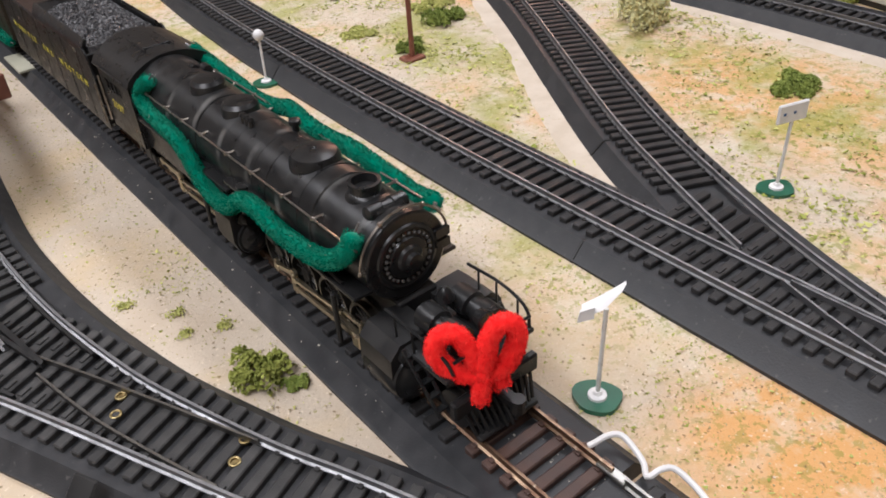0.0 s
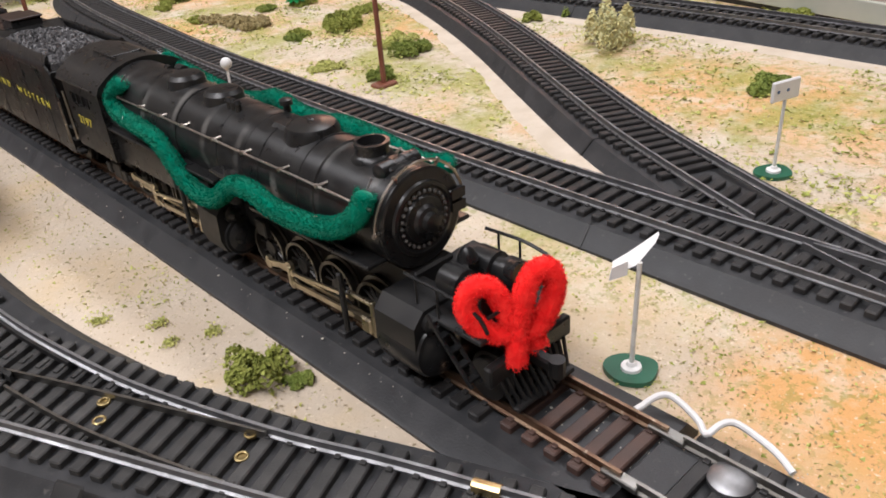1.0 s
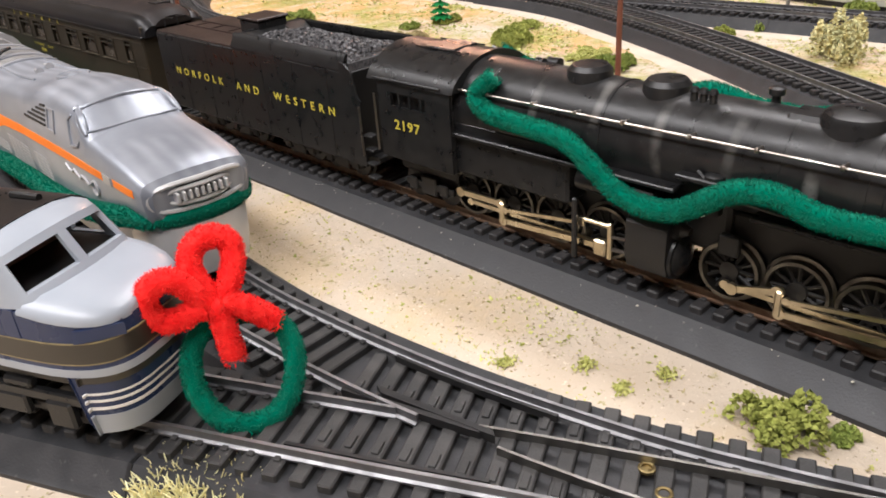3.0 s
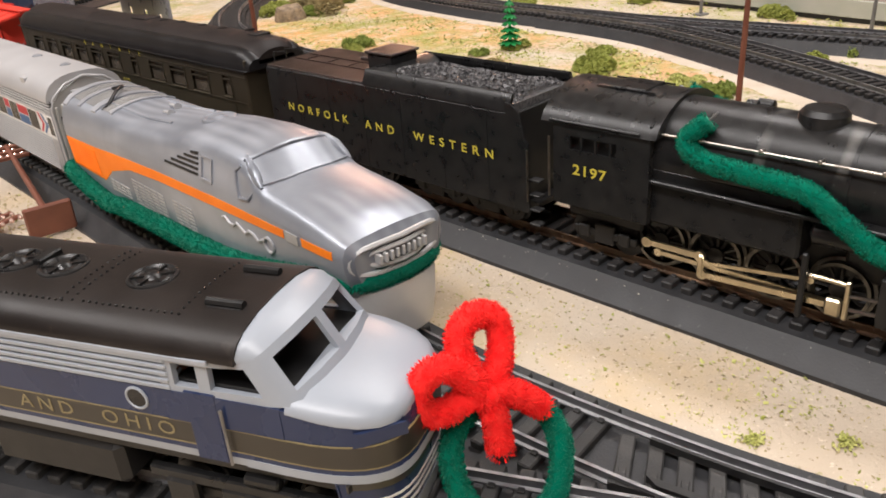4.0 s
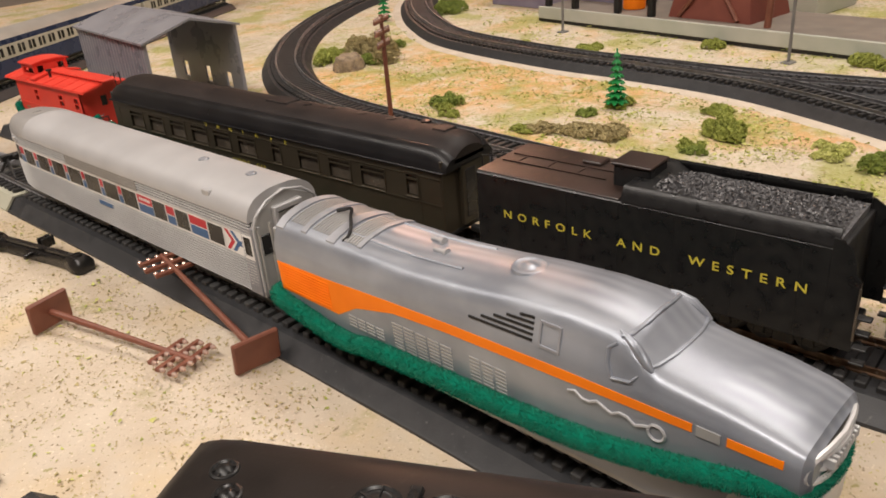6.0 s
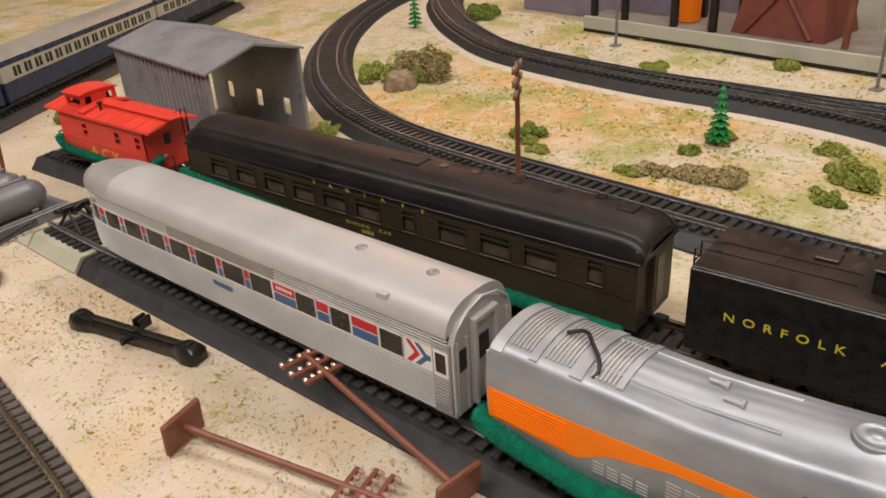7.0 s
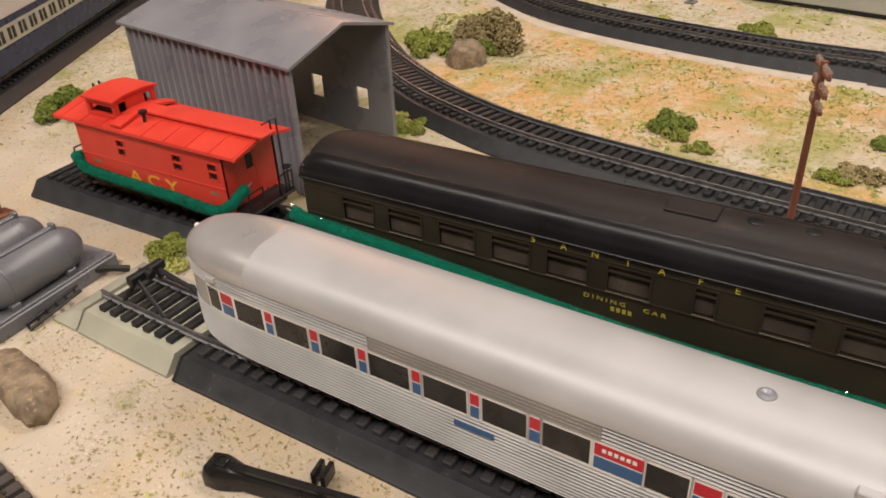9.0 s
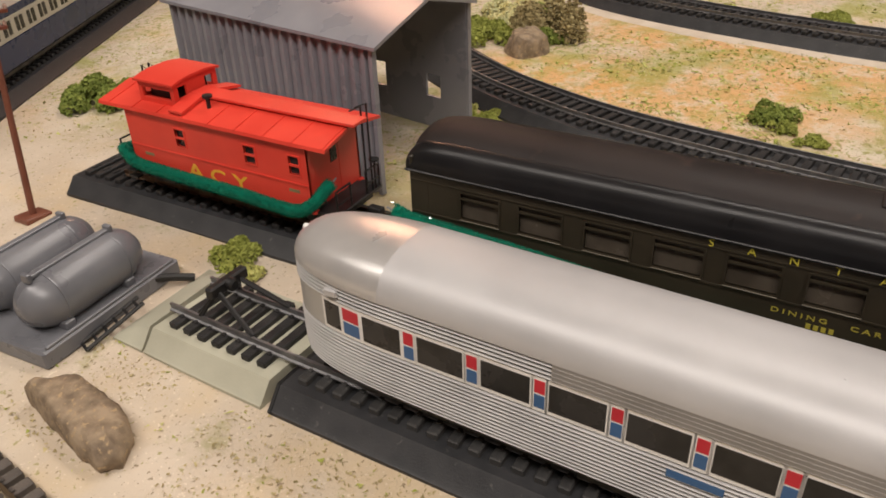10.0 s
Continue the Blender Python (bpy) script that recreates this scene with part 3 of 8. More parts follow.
leg_f, line_f = track("turnout_track", LEG_F, "black curved turnout track with bright steel rails", tie=TIE_DUSTY, ties=(60, 2000), wide=spread_b, rails=(-8.65,), seams=(268,))
main_f = [p for p in line_f if p.y > 221]
part("rail", rail_form(main_f, 8.65), STEEL, leg_f)
part("switch_rail", switch_form([p for p in line_f if 128 < p.y < 205], 8.0), SWITCH, leg_f, "dull grey movable switch rail")
leg_b, line_b = track("siding_track", LEG_B, "black roadbed siding with steel rails under the streamliner", tie=TIE_DUSTY, ties=(250, 2000), drop=0.12, rails=(8.65,), seams=(735,))
part("rail", rail_form([p for p in line_b if p.y > 221], -8.65), STEEL, leg_b)
part("switch_rail", switch_form([p for p in line_b if 128 < p.y < 205], -8.0), SWITCH, leg_b, "dull grey movable switch rail")
part("rail_joiner", sweep([p for p in line_f if 80 < p.y < 91], [(7.35, TIE_TOP), (7.35, RAIL_TOP - 0.5), (8.1, RAIL_TOP + 0.05), (9.2, RAIL_TOP + 0.05), (9.95, RAIL_TOP - 0.5), (9.95, TIE_TOP)]), BRASS, leg_f, "brass joiner clip on the rail")
# frog, guard rails and the small brass eyelets of the turnout
fg = Form()
fg.prism([(2.4, 232), (3.8, 235), (8.9, 205), (7.8, 203.5)], "z", TIE_TOP - 0.2, RAIL_TOP - 0.7)
fg.prism([(-2.5, 240), (-1.3, 240.6), (7.8, 208), (6.7, 206.6)], "z", TIE_TOP - 0.2, RAIL_TOP - 0.8)
part("frog", fg, BLACK_DULL, leg_f, "black plastic frog of the turnout")
part("guard_rail", sweep([p for p in line_f if 195 < p.y < 240], [(-6.9, TIE_TOP), (-6.9, RAIL_TOP - 0.9), (-6.0, RAIL_TOP - 0.9), (-6.0, TIE_TOP)]), BLACK_DULL, leg_f)
part("guard_rail", sweep([p for p in line_b if 195 < p.y < 240], [(6.0, TIE_TOP), (6.0, RAIL_TOP - 0.9), (6.9, RAIL_TOP - 0.9), (6.9, TIE_TOP)]), BLACK_DULL, leg_b)
for x, y in ((21.2, 176.9), (17.5, 171), (40, 138.8), (34.5, 134)):
    part("eyelet", Form().lathe((x, y, TIE_TOP - 0.3), (0, 0, 1), [(0, 1.75), (0.55, 1.7), (0.7, 1.4), (0.55, 1.05), (0.1, 0.95), (0.0, 0.05)], 16), EYELET, leg_f, "small brass eyelet")
part("throw_slot", Form().box(-12, -4, 0, 12, 4, 1.2, 0.6), BLACK_DULL, leg_f).matrix_local = pose(-0.004, 0.148, 0.0042, 0, -40, 24)



def plain_track(name, points, label):
    """Sectional track laid on the bare sand: thin rails on broad weathered ties."""
    line = spline([(x, y, 0) for x, y in points], 5.6)
    root = thing(name, 0, 0, 0, 0, label, "model track")
    for off in (-8.65, 8.65):
        part("rail", rail_form(line, off, 5.6), DULL_BRASS, root)
    f = Form()
    f.box(-15.2, -1.75, -0.6, 15.2, 1.75, 3.2, 0.4)
    for s in (-1, 1):
        f.box(s * 8.65 - 2.1, -0.9, 3.0, s * 8.65 + 2.1, 0.9, 3.9, 0.2)
    me = mesh_of("tie", f, TIE_WORN)
    for p, d, s in ways(line)[1:-1]:
        ob = new("tie", me)
        ob.parent = root
        ob.matrix_local = pose(p.x * 0.001, p.y * 0.001, 0, 0, 0, math.degrees(math.atan2(-d.x, d.y)))
    return root


SAND_TRACK = [(-113, 506), (-106, 545), (-92.5, 588), (-77.5, 677), (-70.5, 718), (-60, 780), (-50, 850)]
plain_track("sand_track", SAND_TRACK, "plain track with dull brass rails and weathered grey-brown ties")

# pale end piece of the siding, with its bumper
pale, line_p = track("siding_end_track", [(26.6, 738), (27.8, 765), (29.3, 790)], "pale olive roadbed end piece with dark ties and steel rails", bed=ROADBED_PALE)
for off in (-8.65, 8.65):
    part("rail_joint", rail_form(spline([(26.2, 728, 0), (26.6, 738, 0), (27.1, 748, 0)], 4), off, 0.05), STEEL, pale)
tip = Form()
tip.loft([[(29.3 - u, 790, v) for u, v in bed_profile()], [(29.9 - u * 0.99, 804, max(min(v, 0.8), -2)) for u, v in bed_profile()]])
part("ramp", tip, ROADBED_PALE, pale)
bump = thing("buffer_stop", 28.0, 761, TIE_TOP, -2, "black plastic bumper frame standing across the siding rails", "bumper")
for s in (-1, 1):
    part("strut", Form().tube([(s * 8.6, -9, 2.4), (s * 4.5, 8, 11)], 0.9, 6), BLACK_DULL, bump)
    part("strut", Form().tube([(s * 8.6, 13, 2.4), (s * 4.5, 8, 11)], 0.9, 6), BLACK_DULL, bump)
part("beam", Form().box(-8, 6.5, 9.5, 8, 9.5, 13.5, 0.5), BLACK_DULL, bump)
part("head", Form().lathe((0, 7, 11.5), (0, -1, 0), [(0, 2.2), (2, 2.2), (2.6, 1.5)], 12), BLACK_DULL, bump)

# the far main line with its turnout, and the back line
D_LINE = [(191, -200), (189, -20), (188, 95), (188, 200), (190, 300), (194, 400), (200, 480), (208.5, 560), (216.5, 630), (228, 700), (243, 748), (268, 800), (318, 868), (400, 945), (500, 1010), (620, 1060), (760, 1085), (900, 1080)]
E_LINE = [(188.6, 0), (190.5, 30), (197, 62), (210, 100), (229.5, 144), (249, 183), (281, 238), (320, 304), (346, 352), (372, 405), (393, 455), (405, 505), (412, 560)]
G_LINE = [(423, -150), (421, 60), (421, 139), (423, 220), (421, 290), (415, 390), (410, 475), (414, 550), (422, 641), (452, 766), (500, 845), (560, 915), (640, 985), (740, 1040)]


def spread_d(p):
    if not 18 < p.y < 130:
        return 28.4, 0.0
    k = (p.y - 18) / 112
    return 28.4 + 22 * k, 11 * k


trk_d, line_d = track("loop_track", D_LINE, "black roadbed loop track with steel rails curving round the sandy field", wide=spread_d, seams=(141, 355, 640), rails=(-8.65,))
part("rail", rail_form([p for p in line_d if p.y < 14 or p.y > 92], 8.65), STEEL, trk_d)
trk_e, line_e = track("diverging_track", E_LINE, "black roadbed branch track with steel rails leaving the turnout", ties=(134, 2000), drop=0.14, seams=(176,), rails=(8.65,))
part("rail", rail_form([p for p in line_e if p.y > 92], -8.65), STEEL, trk_e)
part("switch_rail", switch_form([p for p in line_e if 12 < p.y < 84], -8.0), STEEL, trk_e)
part("switch_rail", switch_form([p for p in line_d if 12 < p.y < 84], 8.0), STEEL, trk_d)
track("back_track", G_LINE, "black roadbed track along the back of the field", drop=0.06, seams=(330,))


def plaster_margin(points, seed, side):
    """A pale smoothed strip of plaster on one side of a roadbed, with a wandering rim."""
    line = spline([(x, y, 0) for x, y in points], 4.0)
    form = Form()
    rings = []
    for p, d, s in ways(line):
        w = 33 + 3.0 * noise.noise(Vector((p.x, p.y, seed)) * 0.02) + 1.2 * noise.noise(Vector((p.x, p.y, seed)) * 0.15)
        rings.append([tuple(p + s * (side * u) + Vector((0, 0, z))) for u, z in ((20.0, -1.5), (20.0, 0.9), (w - 3, 0.7), (w, -1.0))])
    return solid("plaster_margin", form.loft(rings), PLASTER, "pale plaster strip along the track roadbed", "ground", kind="structure")


PLASTER = material("pale_speckled_plaster", (0.52, 0.445, 0.35), (0.60, 0.525, 0.43), 70, (0.85, 0.95), bump=0.4, bump_scale=700, wear=(0.50, 0.40, 0.27), wear_at=0.64)
plaster_margin(E_LINE[4:], 3, -1)
plaster_margin(G_LINE[1:], 5, -1)
I_LINE = [(-130, 912), (0, 979), (101, 1031), (323, 1145), (520, 1246)]
track("corner_track", I_LINE, "black roadbed track under the blue and cream coaches")


# ---- running gear shared by the vehicles (z from the rail top, y from front to rear) ----
def wheelset(parent, y, r, spokes=0, mat=WHEEL, tyre=WHEEL_RIM):
    for s in (-1, 1):
        w = part("wheel", Form().lathe((s * 7.4, y, r), (s, 0, 0), [(0, r + 0.9), (0.5, r + 0.9), (0.7, r), (2.6, r), (2.8, r - 0.6)] if not spokes else [(0.0, 2.6), (2.4, 2.4), (2.6, 1.2)], 24), mat, parent)
        if spokes:
            n = 28
            ring = Form()
            ring.loft([[(s * (7.4 + a), y + q * math.cos(t), r + q * math.sin(t)) for t in [6.28319 * k / n for k in range(n)]] for a, q in ((0, r - 0.9), (0, r + 0.9), (0.6, r + 0.9), (0.8, r), (2.8, r), (2.8, r - 0.9), (0, r - 0.9))], caps=False)
            part("tyre", ring, tyre, w, "worn dark steel tyre")
            sp = Form()
            for k in range(spokes):
                t = 6.28319 * k / spokes
                sp.tube([(s * 8.6, y + 1.5 * math.cos(t), r + 1.5 * math.sin(t)), (s * 8.6, y + (r - 1.2) * math.cos(t), r + (r - 1.2) * math.sin(t))], 0.5, 5)
            part("spokes", sp, mat, w)
    part("axle", Form().cyl((-7.4, y, r), (7.4, y, r), 1.0, n=8), mat, parent)


def truck(parent, y, base=20, r=5.2, mat=BLACK_DULL):
    for e in (-base / 2, base / 2):
        wheelset(parent, y + e, r)
    for s in (-1, 1):
        f = Form()
        f.box(s * 11.6 - 0.8, y - base / 2 - 4, r - 1.2, s * 11.6 + 0.8, y + base / 2 + 4, r + 1.2, 0.3)
        f.box(s * 11.6 - 1.1, y - 3.4, r - 3.0, s * 11.6 + 1.1, y + 3.4, r + 3.4, 0.4)
        for e in (-base / 2, base / 2):
            f.box(s * 12.2 - 0.9, y + e - 1.9, r - 2.0, s * 12.2 + 0.9, y + e + 1.9, r + 2.2, 0.4)
        part("side_frame", f, mat, parent)
    part("bolster", Form().box(-11, y - 2, r, 11, y + 2, r + 3.5, 0.3), mat, parent)


def rod(p, q, w, t):
    """A flat rod between two points in a plane of constant x."""
    p, q = Vector(p), Vector(q)
    d = (q - p).normalized()
    n = Vector((0, -d.z, d.y)) * (w / 2)
    f = Form()
    f.loft([[tuple(a) for a in (e - n + Vector((-t / 2, 0, 0)), e - n + Vector((t / 2, 0, 0)), e + n + Vector((t / 2, 0, 0)), e + n + Vector((-t / 2, 0, 0)))] for e in (p, q)])
    for e in (p, q):
        f.cyl((e.x - t * 0.7, e.y, e.z), (e.x + t * 0.7, e.y, e.z), w * 0.95, n=10)
    return f


def arc(x, z, r, a0, a1, n):
    return [(x + r * math.cos(radians(a0 + (a1 - a0) * k / n)), z + r * math.sin(radians(a0 + (a1 - a0) * k / n))) for k in range(n + 1)]


def pierced_side(form, x0, x1, y0, y1, z0, z1, holes):
    """A wall in a plane of constant x with window holes (y0, y1, z0, z1), as one closed mesh."""
    ys = sorted({y0, y1, *[h[0] for h in holes], *[h[1] for h in holes]})
    zs = sorted({z0, z1, *[h[2] for h in holes], *[h[3] for h in holes]})

    def solid_cell(i, j):
        if not (0 <= i < len(ys) - 1 and 0 <= j < len(zs) - 1):
            return False
        u, w = (ys[i] + ys[i + 1]) / 2, (zs[j] + zs[j + 1]) / 2
        return not any(a < u < b and lo < w < hi for a, b, lo, hi in holes)
    k0 = len(form.v)
    form.v += [(x, yy, zz) for x in (x0, x1) for yy in ys for zz in zs]
    n, m = len(zs), len(ys) * len(zs)

    def idx(side, i, j):
        return k0 + side * m + i * n + j
    for i in range(len(ys) - 1):
        for j in range(len(zs) - 1):
            if not solid_cell(i, j):
                continue
            form.f.append((idx(0, i, j), idx(0, i, j + 1), idx(0, i + 1, j + 1), idx(0, i + 1, j)))
            form.f.append((idx(1, i, j), idx(1, i + 1, j), idx(1, i + 1, j + 1), idx(1, i, j + 1)))
            for di, dj, a, b in ((-1, 0, (i, j), (i, j + 1)), (1, 0, (i + 1, j), (i + 1, j + 1)), (0, -1, (i, j), (i + 1, j)), (0, 1, (i, j + 1), (i + 1, j + 1))):
                if not solid_cell(i + di, j + dj):
                    form.f.append((idx(0, *a), idx(0, *b), idx(1, *b), idx(1, *a)))
    return form


# ---- articulated steam locomotive ----
def steam_locomotive():
    Y0 = 92.0
    root = thing("steam_locomotive", 92.6, Y0, RAIL_TOP, 0, "black articulated model steam locomotive with yellow cab number", "locomotive")
    C, R, BX, K = 34.8, 12.6, -1.6, 36.3  # the boiler's axis lies a little off the track's middle

    def y(world):
        return world - Y0
    # boiler with its stepped courses
    prof = [(y(131.2), R - 0.8), (y(132.2), R), (y(157), R), (y(157.3), R + 0.5), (y(160.5), R + 0.55), (y(160.8), R + 0.3), (y(222), R + 0.5), (y(250), R + 1.3), (y(281), R + 1.5)]
    part("boiler", Form().lathe((BX, 0, C), (0, 1, 0), prof, 48), DUSTY_BLACK, root, "black boiler with dusty bands", 25)
    for w, extra in ((164, 0.3), (182, 0.35), (190, 0.3), (204, 0.35), (228, 0.7), (251, 1.15), (262, 1.2), (272, 1.2)):
        part("boiler_band", Form().lathe((BX, y(w), C), (0, 1, 0), [(0, R), (0.05, R + extra + 0.16), (0.9, R + extra + 0.16), (0.95, R)], 48), BLACK, root)
    # smokebox front
    sb = part("smokebox_front", Form().lathe((BX, y(131.6), C), (0, -1, 0), [(0, R + 0.1), (0.6, R + 0.1), (0.9, R - 0.5), (0.9, 9.6), (1.5, 9.3), (1.7, 8.4), (1.2, 7.9), (1.2, 6.2), (1.9, 5.8), (2.2, 4.0), (3.0, 3.4), (3.4, 2.4), (4.8, 2.2), (5.0, 1.0)], 40), BLACK, root, "black smokebox door ringed with bolts", 25)
    for k in range(26):
        a = 6.28319 * k / 26
        part("bolt", Form().ball((BX + 7.05 * math.cos(a), y(130.1), C + 7.05 * math.sin(a)), 0.55, n=6, m=4), WORN_BLACK, sb)
    wire = part("grab_wire", Form().tube([(BX + 14.2 * math.cos(radians(a)), y(131.4), C + 14.2 * math.sin(radians(a))) for a in range(8, 177, 7)], 0.36, 6), TYRE, sb, "bent bright wire grab rail")
    for a in (8, 62, 118, 176):
        cx, cz = math.cos(radians(a)), math.sin(radians(a))
        part("stanchion", Form().tube([(BX + 11.8 * cx, y(131.8), C + 11.8 * cz), (BX + 14.2 * cx, y(131.4), C + 14.2 * cz)], 0.4, 6).ball((BX + 14.2 * cx, y(131.4), C + 14.2 * cz), 0.75, n=8, m=5), TYRE, wire)
    part("door_hinge", Form().box(BX + 9.6, y(130.9), C - 1.6, BX + 12.9, y(129.6), C - 0.2, 0.3).box(BX + 9.6, y(130.9), C + 1.8, BX + 12.9, y(129.6), C + 3.2, 0.3), BLACK, sb)
    # chimney, domes and fittings
    part("smokestack", Form().lathe((BX, y(147), C + R - 2.2), (0, 0, 1), [(0, 5.9), (1.4, 5.5), (2.3, 4.7), (2.6, 4.3), (4.4, 4.1), (4.5, 4.5), (5.4, 4.5), (5.5, 3.5), (3.2, 3.2)], 28), BLACK, root)
    part("feedwater_heater", Form().lathe((BX - 6.4, y(138), C + R - 0.9), (1, 0, 0), [(0, 1.2), (0.6, 2.3), (4.6, 2.4), (5.0, 2.0), (7.8, 2.0), (8.2, 2.4), (12.2, 2.3), (12.8, 1.2)], 16).box(BX - 4.5, y(135.4), C + R - 2.5, BX + 4.5, y(140.6), C + R + 0.4, 0.6), BLACK, root)
    part("steam_dome", Form().lathe((BX, y(172), C + R - 4.0), (0, 0, 1), [(0, 8.8), (1.6, 7.7), (4.6, 7.4), (6.0, 6.6), (6.8, 4.4), (7.0, 1.0), (6.6, 0.6)], 32), BLACK, root)
    part("dome_saddle", Form().box(BX - 4.6, y(170), C + R - 3, BX + 4.6, y(186), C + R + 0.6, 1.2), BLACK, root)
    part("sand_dome", Form().lathe((BX, y(217), C + R - 3.0), (0, 0, 1), [(0, 7.0), (2.2, 6.2), (4.8, 5.9), (6.0, 4.8), (6.4, 0.5)], 28), BLACK, root)
    part("sand_dome", Form().lathe((BX, y(240), C + R - 2.4), (0, 0, 1), [(0, 7.0), (2.2, 6.2), (4.8, 5.9), (6.0, 4.8), (6.4, 0.5)], 28), BLACK, root)
    for w in (203, 205.4, 207.8):
        part("safety_valve", Form().lathe((BX - 3.5, y(w), C + R - 0.6), (0, 0, 1), [(0, 1.0), (2.4, 0.9), (2.6, 1.3), (3.6, 0.8)], 10), BLACK, root)
    part("whistle", Form().lathe((4, y(192), C + R - 0.8), (0, 0, 1), [(0, 1.2), (2.0, 1.0), (2.2, 1.9), (3.6, 1.9), (4.0, 1.2)], 12), BLACK, root)
    gen = Form().lathe((5.5, y(255), C + R - 0.4), (0, 1, 0), [(0, 1.4), (0.3, 1.9), (4.4, 1.9), (4.8, 1.3)], 14)
    gen.lathe((2.0, y(258), C + R + 0.4), (0, 1, 0), [(0, 1.0), (0.2, 1.5), (3.0, 1.5), (3.3, 1.0)], 14)
    part("turbo_generator", gen, BLACK, root)
    for s in (-1, 1):
        hr = Form().tube([(s * 13.5 + BX, y(132.5), C + 7.1), (s * 13.5 + BX, y(180), C + 7.2), (s * 13.7 + BX, y(281), C + 7.0)], 0.33, 6)
        rail = part("handrail", hr, TYRE, root, "thin bright wire handrail")
        for w in (139, 153, 169, 187, 203, 221, 235, 249, 265, 280):
            part("stanchion", Form().tube([(s * 9.6 + BX, y(w), C + 7.0), (s * 13.6 + BX, y(w), C + 7.1)], 0.42, 6).ball((s * 13.6 + BX, y(w), C + 7.15), 0.72, n=8, m=5), TYRE, rail)
        # running board with its step, pipes and tanks below
        rb = Form().box(min(s * 10, s * 17.2), y(134), K - 10.5, max(s * 10, s * 17.2), y(186), K - 9.2, 0.3)
        rb.box(min(s * 10, s * 17.4), y(186), K - 4.6, max(s * 10, s * 17.4), y(205), K - 3.2, 0.3)
        rb.box(min(s * 10, s * 17.2), y(205), K - 8.6, max(s * 10, s * 17.2), y(281), K - 7.4, 0.3)
        part("running_board", rb, BLACK, root)
        part("pipe", Form().tube(spline([(s * 15.6, y(200), K - 2), (s * 16.2, y(192), K - 6), (s * 15.6, y(170), K - 8), (s * 15.8, y(140), K - 8.6)], 2), 0.6, 6), BLACK, root)
        part("air_tank", Form().lathe((s * 13.6, y(210), K - 12.4), (0, 1, 0), [(0, 1.4), (1, 3.0), (24, 3.0), (25, 1.4)], 16), BLACK, root)
        part("firebox_side", Form().box(min(s * 6, s * 15.4), y(237), 15.5, max(s * 6, s * 15.4), y(281), K - 4, 0.8), BLACK, root)
        part("air_pump", Form().lathe((s * 14.8, y(196), K - 11.8), (0, 0, 1), [(0, 2.5), (4.6, 2.5), (4.8, 1.6), (5.6, 1.6), (5.8, 2.4), (9.4, 2.4), (9.8, 1.2)], 14), BLACK, root)
    # cab
    cab = part("cab_floor", Form().box(-16.6, y(279), 14.6, 16.6, y(310), 16.4, 0.3), BLACK_DULL, root)
    for s in (-1, 1):
        x0, x1 = sorted((s * 16.7, s * 17.6))
        part("cab_side", pierced_side(Form(), x0, x1, y(278), y(310), 15.5, 41.5, [(y(288.5), y(304), 33, 37.2)]), BLACK, root, "black cab side with a barred window")
    # Black box added inside so that the cab windows look dark.
    part("backhead", Form().box(-15.6, y(282), 16.3, 15.6, y(306), 40.6, 1.0), BLACK_DULL, cab)
    part("cab_front", Form().box(-16.6, y(278), 15.5, 16.6, y(279.2), 44, 0.2), BLACK, cab)
    for s in (-1, 1):
        for k, w in enumerate((290.5, 295.5, 300.3)):
            part("window_bar", Form().box(min(s * 16.9, s * 17.5), y(w) - 0.4, 32.4, max(s * 16.9, s * 17.5), y(w) + 0.4, 37.6), BLACK, cab)
        part("grab_rail", Form().tube([(s * 18.2, y(311.2), 17), (s * 18.2, y(311.2), 36)], 0.4, 6), TYRE, cab)
    top = [(-18.3, 40.6), (-17.9, 41.2)] + arc(0, 24.6, 25.0, 132, 48, 12) + [(17.9, 41.2), (18.3, 40.6)] + arc(0, 23.6, 25.0, 47, 133, 12)
    roof = part("cab_roof", Form().prism(top, "y", y(276.5), y(314)), BLACK, root, "black cab roof", 25)
    part("roof_hatch", Form().box(-5.5, y(287), 48.2, 5.5, y(299), 49.9, 0.3), BLACK, roof)
    for s in (-1, 1):
        part("rain_gutter", Form().tube([(s * 18.3, y(281), 41.6), (s * 18.3, y(311), 41.4)], 0.4, 6), BLACK, roof)
        part("hatch_rail", Form().tube([(s * 5.5, y(284), 49.4), (s * 5.5, y(303), 49.4)], 0.3, 5), BLACK, roof)
    part("roof_rib", Form().prism([(-18.4, 40.8)] + arc(0, 24.6, 25.4, 132, 48, 12) + [(18.4, 40.8)], "y", y(276), y(277.4)), BLACK, roof)
    for s, turn in ((-1, (90, 0, -90)), (1, (90, 0, 90))):
        lettering("2197", 4.4, YELLOW, root, (s * 17.66, y(297.2), 25.6), turn, "cab_number", 1.12, 0.05, 0.08, width=11.6)
